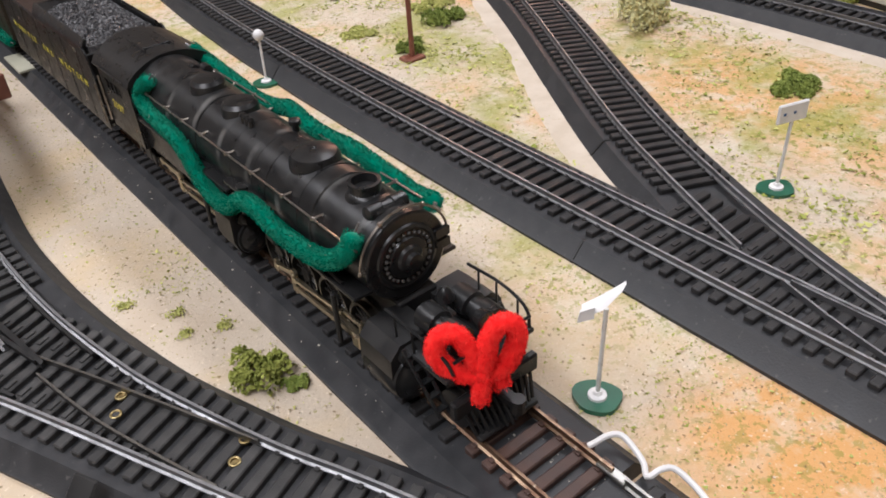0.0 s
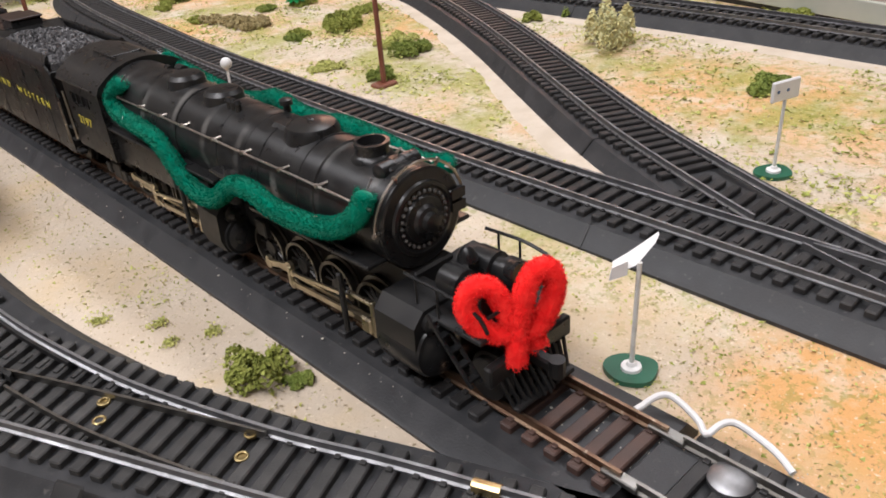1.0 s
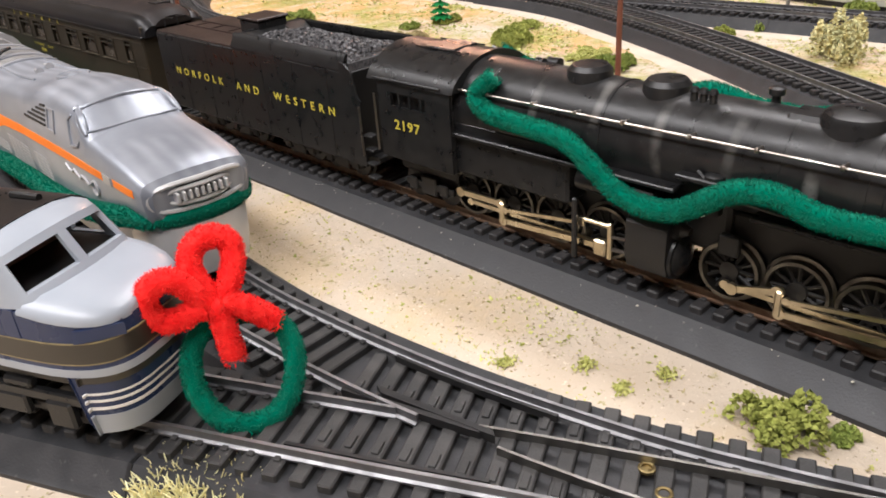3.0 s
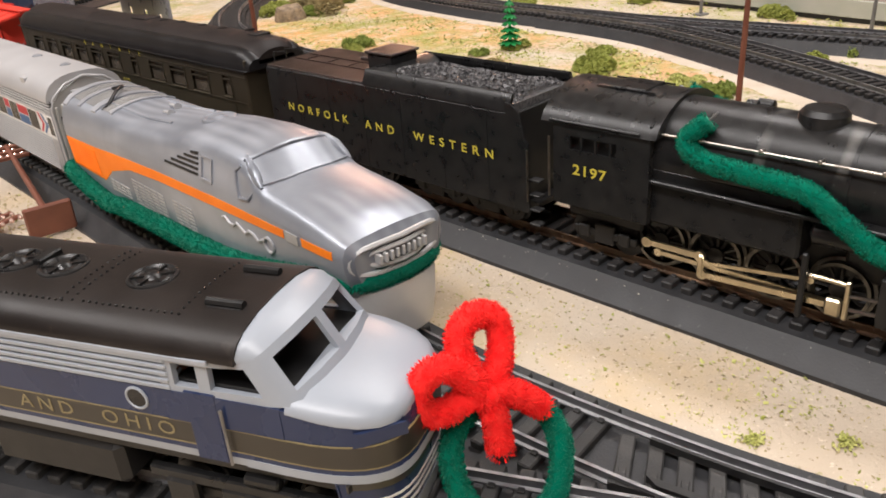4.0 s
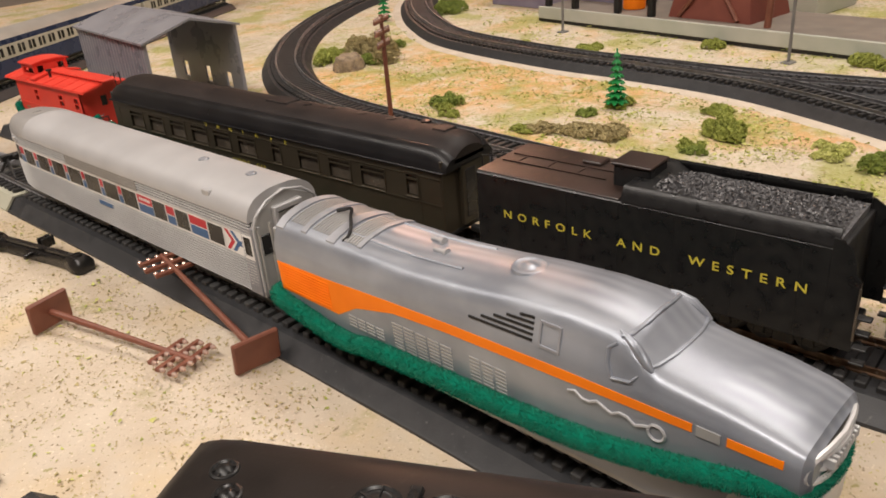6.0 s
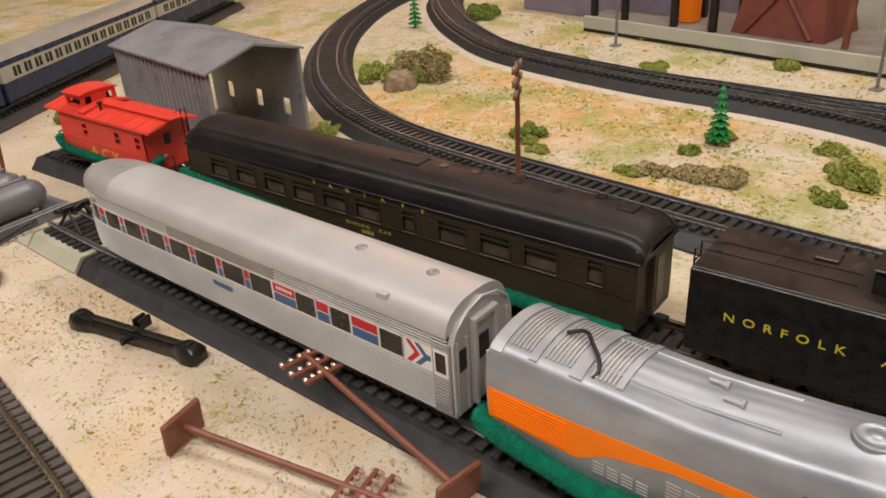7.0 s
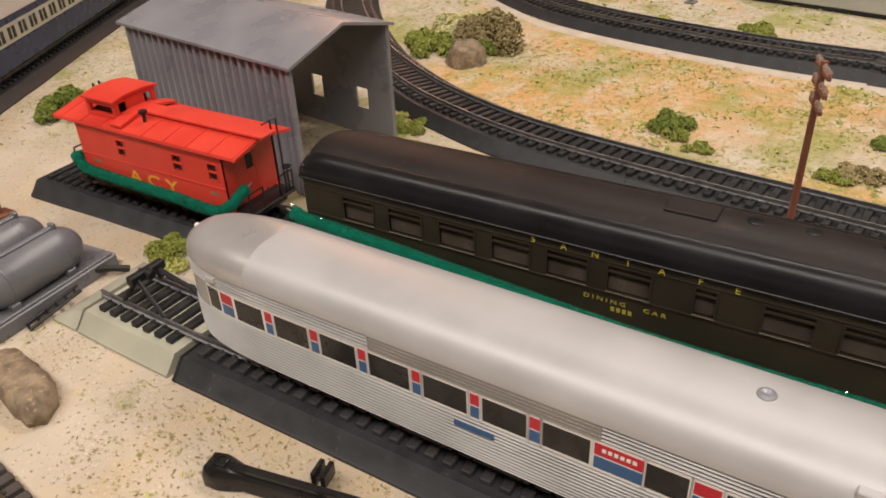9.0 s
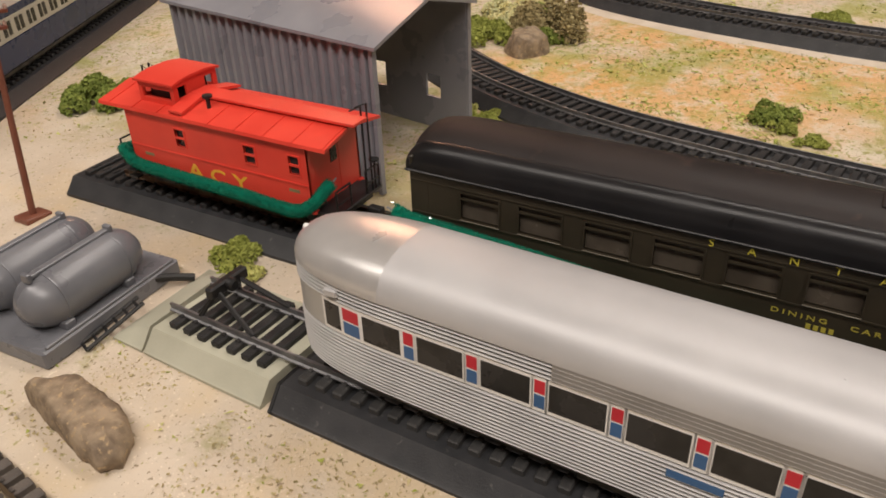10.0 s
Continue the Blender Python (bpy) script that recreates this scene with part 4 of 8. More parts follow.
    # two sets of driving wheels with rods and valve gear
    for rear, crank in ((192.6, (-2.2, 4.6)), (277.3, (3.3, 7.4))):
        for k in range(4):
            wheelset(root, y(rear - 16.5 * k), 7.7, 12)
        cy, cz = y(rear) + crank[0], crank[1]
        r = y(rear)
        for s in (-1, 1):
            part("side_rod", rod((s * 11.0, r, 4.6), (s * 11.0, r - 49.5, 4.6), 1.3, 0.7), NICKEL, root, "brassy side rod")
            part("crank", rod((s * 12.0, cy, cz), (s * 12.0, r - 13.3, 7.6), 1.7, 0.8), NICKEL, root, "brassy crank")
            part("link", Form().box(min(s * 12.3, s * 13.2), r - 14.9, 1.6, max(s * 12.3, s * 13.2), r - 13.0, 8.4, 0.4), NICKEL, root)
            part("main_rod", rod((s * 12.4, r - 14.4, 2.4), (s * 12.4, r - 49.0, 4.6), 1.6, 0.7), NICKEL, root, "brassy main rod")
            part("valve_rod", rod((s * 12.9, r - 15.8, 6.5), (s * 12.9, r - 43.5, 10.2), 1.0, 0.6), NICKEL, root)
            head = part("crosshead", Form().box(min(s * 11.6, s * 14.0), r - 51.6, 2.2, max(s * 11.6, s * 14.0), r - 47.6, 7.0, 0.5), NICKEL, root)
            part("guide_bar", Form().box(min(s * 12.2, s * 13.4), r - 53.0, 10.9, max(s * 12.2, s * 13.4), r - 42.5, 12.1, 0.3), NICKEL, head)
            part("guide_yoke", Form().box(min(s * 12.2, s * 13.6), r - 53.2, 1.8, max(s * 12.2, s * 13.6), r - 51.8, 12.6, 0.3), NICKEL, head)
            part("piston_rod", Form().tube([(s * 12.8, r - 52, 4.8), (s * 12.8, r - 61, 5.6)], 0.55, 8), TYRE, head)
            part("piston_rod", Form().tube([(s * 13.0, r - 52, 8.6), (s * 13.0, r - 61, 9.6)], 0.45, 8), TYRE, head)
            part("hanger", Form().box(min(s * 13.8, s * 15.2), r - 42.8, -0.4, max(s * 13.8, s * 15.2), r - 41.2, 18, 0.4), BLACK_DULL, root)
            part("spring_hanger", Form().box(min(s * 9.8, s * 11.8), r - 2.6, 12.6, max(s * 9.8, s * 11.8), r + 2.6, 18, 0.4), BLACK_DULL, root)
        part("engine_frame", Form().box(-6.6, r - 63, 6.5, 6.6, r + 8, 22, 0.6), BLACK_DULL, root)
    # Plain dark block added to close the see-through gap under the boiler.
    part("pivot_casting", Form().box(-9.0, y(194), 11.0, 9.0, y(228), 26, 1.0), BLACK_DULL, root)
    # cylinders
    for w0, w1, r, rise in ((116.5, 132, 7.9, 0.0), (204, 217, 6.6, 0.4)):
        for s in (-1, 1):
            cyl = part("cylinder", Form().lathe((s * 11.4, y(w0), 8.9), (0, 1, 0), [(-1.9, 0.1), (-1.8, 1.6), (-1.3, r * 0.42), (-0.3, r * 0.72), (0.2, r * 0.8), (0.3, r * 0.93), (1.4, r), (w1 - w0 - 1.6, r), (w1 - w0, r * 0.9)], 28), BLACK, root)
            part("valve_chest", Form().prism([(s * 4, 12), (s * 4, 20.2 + rise), (s * 9, 21.0 + rise), (s * 15.4, 21.0 + rise), (s * 18.6, 17.6 + rise), (s * 18.9, 9.5), (s * 17.4, 5.0), (s * 12, 2.6)], "y", y(w0) + 1, y(w1) - 0.4), BLACK_DULL, cyl)
            part("valve_cover", Form().lathe((s * 13.6, y(w0) + 1, 17.2), (0, -1, 0), [(0, 2.8), (1.2, 2.8), (1.6, 2.0), (3.6, 1.1)], 14), BLACK, cyl)
    # front deck, pumps on the deck, pilot, ladders
    part("front_deck", Form().box(-14.5, y(100.5), 18.6, 14.5, y(126.5), 20.0, 0.3), BLACK, root)
    for s in (-1, 1):
        part("deck_pump", Form().lathe((s * 5.4, y(104.5), 24.6), (0, 1, 0), [(0, 1.6), (0.5, 3.9), (6, 3.9), (6.4, 2.9), (8.6, 2.9), (9, 3.9), (15, 3.9), (15.5, 1.6)], 20), BLACK, root)
        part("deck_railing", Form().tube(spline([(s * 13.6, y(125), 27.5), (s * 14.0, y(112), 27.8), (s * 13.4, y(102.5), 25.8), (s * 12.2, y(100), 20.5)], 2), 0.45, 6), BLACK, root)
        for w in (106, 114, 121):
            part("railing_post", Form().tube([(s * 13.8, y(w), 19.5), (s * 13.9, y(w), 27.4)], 0.35, 5), BLACK, root)
        lad = Form()
        for e in (0, 3.4):
            lad.tube([(s * (12.6 + e * 0.9), y(116), 21), (s * (12.0 + e * 0.9), y(103.5), 6.2)], 0.55, 5)
        for k in range(5):
            t = (k + 0.5) / 5
            lad.box(min(s * (12.6 - 0.6 * t), s * (15.7 - 0.6 * t)), y(116 - 12.5 * t) - 0.9, 21 - 14.8 * t - 0.3, max(s * (12.6 - 0.6 * t), s * (15.7 - 0.6 * t)), y(116 - 12.5 * t) + 0.9, 21 - 14.8 * t + 0.3)
        part("front_steps", lad, BLACK, root)
    part("front_cross_rail", Form().tube([(-12.4, y(100), 25.5), (12.4, y(100), 25.5)], 0.45, 6), BLACK, root)
    part("headlight", Form().lathe((0, y(105), 30), (0, -1, 0), [(0, 2.0), (2.6, 2.6), (3.0, 2.3)], 16), BLACK, root)
    part("bell", Form().lathe((0, y(118), 27.5), (0, 0, 1), [(0, 2.6), (1.0, 2.3), (2.6, 1.6), (3.4, 0.6)], 14), BLACK, root)
    part("pilot_beam", Form().box(-14, y(98.5), 7.5, 14, y(101), 13.0, 0.5), BLACK, root)
    pil = part("pilot", Form().box(-10, y(94.2), 0.7, 10, y(96.4), 1.9, 0.3), BLACK_DULL, root)
    for k in range(13):
        x = -11 + 22 * k / 12
        part("pilot_bar", Form().tube([(x, y(98.6), 8.4), (x * 0.86, y(93.2 + abs(x) * 0.25), 1.2)], 0.5, 5), BLACK_DULL, pil)
    part("coupler", Form().box(-1.6, y(91.5), 8.2, 1.6, y(98.6), 11.0, 0.5).cyl((0, y(91.6), 7.4), (0, y(91.6), 11.6), 2.0, n=10), BLACK_DULL, root)
    wheelset(root, y(104), 5.4)
    # trailing truck
    truck(root, y(295), 14, 5.6)
    part("ash_pan", Form().box(-11, y(283), 9, 11, y(309), 15.4, 0.6), BLACK_DULL, root)
    return root


steam_locomotive()


def tender():
    Y0 = 316.0
    root = thing("coal_tender", 92.6, Y0, RAIL_TOP, 0, "long black coal tender with yellow road name on its side", "tender")
    L = 456 - Y0
    f = Form()
    f.box(-17.6, 12, 8.5, 17.6, L, 40.5, 0.5)
    part("tank", f, BLACK, root)
    for s in (-1, 1):
        x0, x1 = sorted((s * 17.0, s * 17.7))
        cut = Form().prism([(3.5, 8.6), (12.4, 8.6), (12.4, 41), (12.4, 43.6), (10.0, 43.2), (7.2, 41.2), (5.8, 37.5), (5.2, 33.5), (3.5, 31.5)], "x", x0, x1)
        part("side_sheet", cut, BLACK, root)
        bunk = Form()
        bunk.prism([(s * 17.6, 40.3), (s * 17.7, 41.2), (s * 15.6, 45.6), (s * 14.9, 46.0), (s * 14.5, 45.2), (s * 16.4, 40.3)], "y", 11, 79)
        part("coal_board", bunk, BLACK, root)
        part("grab_rail", Form().tube([(s * 18.4, 3.4, 13), (s * 18.4, 3.4, 30)], 0.4, 6), TYRE, root)
        for k in range(6):
            part("rib", Form().box(min(s * 17.6, s * 17.75), 20 + k * 20, 9, max(s * 17.6, s * 17.75), 20.5 + k * 20, 40), BLACK, root)
        st = Form()
        for z in (4.5, 9.5, 14.5, 19.5):
            st.box(min(s * 14.5, s * 17.6), -0.5, z, max(s * 14.5, s * 17.6), 3.6, z + 0.8, 0.2)
        part("steps", st, BLACK_DULL, root)
    part("front_plate", Form().box(-16.8, 9.5, 8.6, 16.8, 11.5, 40, 0.3), BLACK_DULL, root)
    part("slope_sheet", Form().prism([(79, 40), (79, 45.6), (74, 45.6), (64, 40)], "x", -14.5, 14.5), BLACK, root)
    # coal heap
    rng = random.Random(4)
    coal = Form()
    for i in range(2600):
        u, v = rng.uniform(-14.3, 14.3), rng.uniform(12, 72)
        h = 42.0 + 2.4 * (1 - (u / 15) ** 2) + 1.2 * noise.noise(Vector((u, v, 0)) * 0.12)
        r = rng.uniform(0.45, 0.95)
        p = Vector((u, v, h))
        pts = [p + Vector((rng.uniform(-1, 1), rng.uniform(-1, 1), rng.uniform(-1, 1))).normalized() * r for _ in range(6)]
        coal.add(pts, [(0, 1, 2), (0, 2, 3), (0, 3, 4), (0, 4, 1), (5, 2, 1), (5, 3, 2), (5, 4, 3), (5, 1, 4)])
    coal.box(-14.6, 11, 38, 14.6, 78, 42.4)
    tagged(part("coal", coal, COAL, root, "grey-black crushed coal", 5), kind="stuff")
    # rear deck
    deck = part("rear_deck", Form().box(-17.2, 80, 40.4, 17.2, L - 0.4, 41.2, 0.2), ROOF_RED_TINT, root, "red-tinted black water deck")
    for x in (-4.5, 3.5):
        part("deck_rib", Form().box(x, 92, 41.1, x + 0.6, L - 3, 41.6), ROOF_RED_TINT, deck)
    for k in range(3):
        part("deck_rib", Form().box(-4, 104 + 13 * k, 41.1, 3.6, 104.6 + 13 * k, 41.5), ROOF_RED_TINT, deck)
    part("water_hatch", Form().box(6.5, 100, 41.1, 13.5, 108, 42.6, 0.4), ROOF_RED_TINT, deck)
    part("stoker_box", Form().box(-6.6, 74, 40, 6.6, 88, 48.6, 0.6), BLACK, root)
    part("box_lid", Form().box(-7.2, 73.5, 48.6, 7.2, 88.6, 49.6, 0.3), ROOF_RED_TINT, root, "red-tinted box lid")
    lad = Form()
    for e in (-12, -6):
        lad.tube([(e, L + 0.8, 9), (e, L + 0.8, 45), (e, L - 8, 46)], 0.35, 5)
    for k in range(8):
        lad.tube([(-12, L + 0.8, 12 + 4 * k), (-6, L + 0.8, 12 + 4 * k)], 0.3, 5)
    part("ladder", lad, BLACK, root)
    for e in (24, 50, 88, 114):
        truck(root, e, 15, 5.2)
    part("underframe", Form().box(-10, 6, 6.5, 10, L - 2, 9, 0.4), BLACK_DULL, root)
    for s, turn in ((-1, (90, 0, -90)), (1, (90, 0, 90))):
        lettering("NORFOLK  AND  WESTERN", 4.3, YELLOW, root, (s * 17.8, 72.4, 24.2), turn, "road_name", 1.9, 0.05, 0.05, width=109.5)


tender()


GOLD_ORANGE = material("orange_yellow_lettering", (0.86, 0.46, 0.04), (0.78, 0.38, 0.04), 300, (0.5, 0.6))


# ---- olive dining car ----
CROWN_BLACK = material("brown_black_crown_paint", (0.016, 0.0125, 0.012), (0.024, 0.018, 0.0165), 40, (0.46, 0.6), spec=0.25, bump=0.04, bump_scale=1200, wear=(0.04, 0.026, 0.022))


def dining_car():
    Y0, Y1 = 473.5, 731.0
    root = thing("dining_car", 92.6, Y0, RAIL_TOP, 0, "dark olive heavyweight dining car with faded yellow lettering", "railway car")
    L = Y1 - Y0
    wins = [(488, 494, 23, 32.5), (507, 521, 22, 31), (528, 541.5, 22, 31), (549, 562.5, 22, 31), (576, 582, 22, 31), (595.5, 609, 22, 31), (616, 629.5, 22, 31), (636, 649.5, 22, 31), (656.5, 670, 22, 31), (677.5, 691, 22, 31), (698, 711, 22, 31)]
    holes = [(a - Y0, b - Y0, lo, hi) for a, b, lo, hi in wins]
    half = 16.2
    for s in (-1, 1):
        x0, x1 = sorted((s * half, s * (half - 1.2)))
        side = part("side_wall", pierced_side(Form(), x0, x1, 2, L - 2, 7.5, 36.2, holes), OLIVE, root)
        part("letter_board", Form().box(min(s * half, s * (half + 0.3)), 2, 32.0, max(s * half, s * (half + 0.3)), L - 2, 32.4), OLIVE, side)
        part("belt_rail", Form().box(min(s * half, s * (half + 0.35)), 2, 20.4, max(s * half, s * (half + 0.35)), L - 2, 21.0), OLIVE, side)
        for a, b, lo, hi in holes:
            fr = Form()
            e0, e1 = sorted((s * (half - 0.6), s * (half + 0.4)))
            for q in ((a - 0.6, lo - 0.7, b + 0.6, lo), (a - 0.6, hi, b + 0.6, hi + 0.5), (a - 0.6, lo, a, hi), (b, lo, b + 0.6, hi), (a, (lo + hi) / 2 + 2.2, b, (lo + hi) / 2 + 2.8)):
                fr.box(e0, q[0], q[1], e1, q[2], q[3])
            w = part("window", fr, OLIVE, side)
            part("pane", Form().box(min(s * (half - 0.9), s * (half - 1.1)), a, lo, max(s * (half - 0.9), s * (half - 1.1)), b, hi), WINDOW_DIM, w, "dim brown glazing")
            # Lighter olive paints the thin highlight along the sill.
            part("window_sill", Form().box(min(s * half, s * (half + 0.75)), a - 0.4, lo - 0.75, max(s * half, s * (half + 0.75)), b + 0.4, lo - 0.35, 0.1), SILL_HIGHLIGHT, w)
        turn = (90, 0, -90) if s < 0 else (90, 0, 90)
        mid = 604 - Y0
        for ch, at in zip("SANTAFE", (634.5, 624.0, 613.5, 603.0, 592.5, 581.0, 570.5)):
            lettering(ch, 3.4, YELLOW, root, (s * (half + 0.42), at - Y0 if s < 0 else 2 * mid - at + Y0 - 2 * Y0, 32.6), turn, "letter", 1.0, 0.04, 0.0)
        lettering("DINING   CAR", 2.1, YELLOW_DIM, root, (s * (half + 0.1), mid - 1, 17.0), turn, "car_name", 1.5, 0.04, 0.03, width=27)
        bars = Form()
        for k in range(4):
            bars.box(min(s * half, s * (half + 0.12)), mid - 3.6 + k * 1.9, 14.2, max(s * half, s * (half + 0.12)), mid - 2.4 + k * 1.9, 15.8)
        part("number_bars", bars, YELLOW_DIM, root, "small yellow bars")
        for e in (-1, 1):
            ye = 8 if e < 0 else L - 8
            part("door_line", Form().box(min(s * half, s * (half + 0.15)), ye + (e < 0) * 5, 8, max(s * half, s * (half + 0.15)), ye + (e < 0) * 5 + 0.4, 32), OLIVE, side)
    for e, y0 in ((0, 1.2), (1, L - 2.6)):
        part("end_wall", Form().box(-half + 0.2, y0, 7.5, half - 0.2, y0 + 1.4, 40, 0.3), OLIVE, root)
        ye = 0.2 if e == 0 else L - 1.4
        part("vestibule", Form().box(-5.5, ye - 0.8, 9, 5.5, ye + 1.8, 36, 0.4), OLIVE, root)
        part("vestibule_door", Form().box(-3.2, ye - 1.0, 12, 3.2, ye + 2.0, 33, 0.2), GLASS_DARK, root)
    # glossy rounded shoulders with a flatter matt crown between them, drawn down at both ends
    def shoulder(y, k, drop):
        w = half + 0.7 - 1.1 * k
        h = 8.4 - drop * 0.8
        pts = [(w, 35.2)] + [(w - 5.6 * (1 - math.cos(radians(a))), 36.0 + h * math.sin(radians(a))) for a in (0, 12, 24, 36, 48, 60, 72, 84, 92)]
        pts += [(w - 6.0, 36.0 + h - 0.9)]
        return [(x, y, z) for x, z in pts] + [(-x, y, z) for x, z in reversed(pts)]
    ends = ((-0.6, 1.6, 5.6), (1.4, 0.8, 3.0), (4.5, 0.35, 1.3), (9, 0.1, 0.35), (15, 0, 0))
    rings = [shoulder(*e) for e in ends] + [shoulder(L - a, b, c) for a, b, c in reversed(ends)]
    roof = part("roof", Form().loft(rings), DINER_ROOF, root, "glossy blue-black rounded roof edge", 40)

    def crown(y, k, drop):
        w = half + 0.7 - 1.1 * k - 5.7
        z0 = 36.0 + 8.4 - drop * 0.8 - 0.5
        pts = [(w, z0 - 2), (w, z0), (w * 0.86, z0 + 1.2), (w * 0.66, z0 + 2.3), (w * 0.35, z0 + 3.2), (0, z0 + 3.5)]
        return [(x, y, z) for x, z in pts] + [(-x, y, z) for x, z in reversed(pts[:-1])]
    rings = [crown(*e) for e in ends] + [crown(L - a, b, c) for a, b, c in reversed(ends)]
    part("roof_crown", Form().loft(rings), CROWN_BLACK, roof, "matt brown-black roof crown", 40)
    for s in (-1, 1):
        part("gutter", Form().box(min(s * 15.8, s * 17.2), 0, 35.0, max(s * 15.8, s * 17.2), L, 35.8, 0.25), DINER_ROOF, roof)
    for y0, dx in ((27, 6), (44, 2), (62, 2), (82, 2), (98, 1)):
        part("roof_vent", Form().lathe((dx, y0, 46.8), (0, 0, 1), [(0, 2.6), (0.7, 2.4), (1.0, 1.2), (0.8, 0.3)], 14), DINER_ROOF, roof)
    part("roof_hatch", Form().box(-2, 10, 46.0, 6, 17, 47.8, 0.3), CROWN_BLACK, roof)
    part("roof_hatch", Form().box(-4, 108, 46.4, 5, 124, 47.9, 0.3), CROWN_BLACK, roof)
    part("floor", Form().box(-15, 1, 6, 15, L - 1, 8, 0.3), BLACK_DULL, root)
    for y0 in (90, 118, 150):
        part("equipment_box", Form().box(-13, y0, 1.5, 13, y0 + 18, 6.2, 0.5), BLACK_DULL, root)
    for e in (30, L - 30):
        truck(root, e, 26, 5.0)
    for ye in (-5, L):
        part("coupler", Form().box(-1.6, ye, 4.6, 1.6, ye + 5, 7.2, 0.4), BLACK_DULL, root)


dining_car()


# ---- red caboose ----
def caboose():
    Y0 = 758.5
    root = thing("caboose", 92.6, Y0, RAIL_TOP, 0, "bright red cupola caboose with faint yellow initials", "railway car")
    y0, y1, half = 14.0, 103.0, 15.6
    holes = [(775.8 - Y0, 780.4 - Y0, 22.6, 29.6), (796 - Y0, 801 - Y0, 22.6, 29.6), (830.8 - Y0, 835.4 - Y0, 22.6, 29.6)]
    for s in (-1, 1):
        a, b = sorted((s * half, s * (half - 1)))
        side = part("side_wall", pierced_side(Form(), a, b, y0, y1, 8.6, 35, holes), RED_PAINT, root)
        part("belt_rail", Form().box(min(s * half, s * (half + 0.3)), y0, 18.6, max(s * half, s * (half + 0.3)), y1, 19.3), RED_PAINT, side)
        for p, q, lo, hi in holes:
            w = Form()
            e0, e1 = sorted((s * (half - 0.5), s * (half + 0.3)))
            for bx in ((p - 0.5, lo - 0.6, q + 0.5, lo), (p - 0.5, hi, q + 0.5, hi + 0.5), (p - 0.5, lo, p, hi), (q, lo, q + 0.5, hi), (p, 25.7, q, 26.4)):
                w.box(e0, bx[0], bx[1], e1, bx[2], bx[3])
            wo = part("window", w, RED_PAINT, side)
            part("pane", Form().box(min(s * (half - 0.8), s * (half - 1)), p, lo, max(s * (half - 0.8), s * (half - 1)), q, hi), GLASS_DARK, wo, "dark window opening")
        turn = (90, 0, -90) if s < 0 else (90, 0, 90)
        lettering("A C Y", 8.4, GOLD_ORANGE, root, (s * (half + 0.08), 58.5, 10.4), turn, "initials", 1.0, 0.04, 0.12, width=31)
        for yy in (21, 94):
            part("number_bar", Form().box(min(s * half, s * (half + 0.08)), yy - 2.4, 15.2, max(s * half, s * (half + 0.08)), yy + 2.4, 16.4), GOLD_LINE, root)
        part("sill", Form().box(min(s * 13, s * 15.8), y0 - 1.5, 7.6, max(s * 13, s * 15.8), y1 + 1.5, 9.0, 0.3), RED_PAINT, root)
    for ye, d in ((y0, -1), (y1 - 1, 1)):
        part("end_wall", Form().box(-half + 0.05, ye, 8.6, -3, ye + 1, 35.6).box(3, ye, 8.6, half - 0.05, ye + 1, 35.6).box(-3, ye, 30, 3, ye + 1, 36), RED_PAINT, root)
        ed = part("end_door", Form().box(-3, ye + 0.15, 8.6, 3, ye + 0.85, 30), RED_PAINT, root, "red end door")
        part("end_door_window", Form().box(-2.0, ye - 0.1, 22.5, 2.0, ye + 1.1, 29, 0.15), GLASS_DARK, ed, "dark door window")
        plat = part("platform", Form().box(-14.5, min(ye + 0.5, ye + 0.5 + d * 11), 7.2, 14.5, max(ye + 0.5, ye + 0.5 + d * 11), 8.6, 0.3), BLACK_DULL, root)
        yo = ye + 0.5 + d * 10.4
        for x in (-13.5, -5, 5, 13.5):
            part("railing_post", Form().tube([(x, yo, 8), (x, yo, 18)], 0.4, 5), BLACK_DULL, plat)
        for sd in (-1, 1):
            for z in (12.4, 17.8):
                part("railing_bar", Form().tube([(sd * 13.5, yo, z), (sd * 5, yo, z)], 0.4, 5), BLACK_DULL, plat)
        part("ladder", Form().tube([(9, yo, 8), (9, yo, 43), (9, yo - d * 5, 40.5)], 0.4, 5).tube([(5.5, yo, 8), (5.5, yo, 43), (5.5, yo - d * 5, 40.5)], 0.4, 5), BLACK_DULL, plat)
        part("brake_wheel", Form().lathe((11, yo, 20), (0, 0, 1), [(0, 2.0), (0.6, 2.0)], 14).tube([(11, yo, 8), (11, yo, 20)], 0.4, 5), BLACK_DULL, plat)
        part("steps", Form().box(-15.2, min(ye + d * 4, ye + d * 9), 1.8, -12, max(ye + d * 4, ye + d * 9), 2.6).box(-15.2, min(ye + d * 4, ye + d * 9), 4.6, -12.6, max(ye + d * 4, ye + d * 9), 5.4), BLACK_DULL, plat)
    prof = [(-17.4, 34.4), (-17.0, 35.6), (0, 39.2), (17.0, 35.6), (17.4, 34.4), (0, 37.8)]
    roof = part("roof", Form().prism(prof, "y", 4, y1 + 12), RED_PAINT, root, "red sloped roof with a running board")
    part("roof_walk", Form().box(-4.2, 0.5, 39.2, 4.2, 77, 40.4, 0.2), RED_PAINT, roof)
    for k in range(9):
        yy = 5 + k * 13
        part("roof_seam", Form().loft([[(-17.2, yy, 35.5), (-17.2, yy + 0.5, 35.5), (-17.2, yy + 0.5, 35.9), (-17.2, yy, 35.9)], [(0, yy, 39.2), (0, yy + 0.5, 39.2), (0, yy + 0.5, 39.5), (0, yy, 39.5)]]), RED_PAINT, roof)
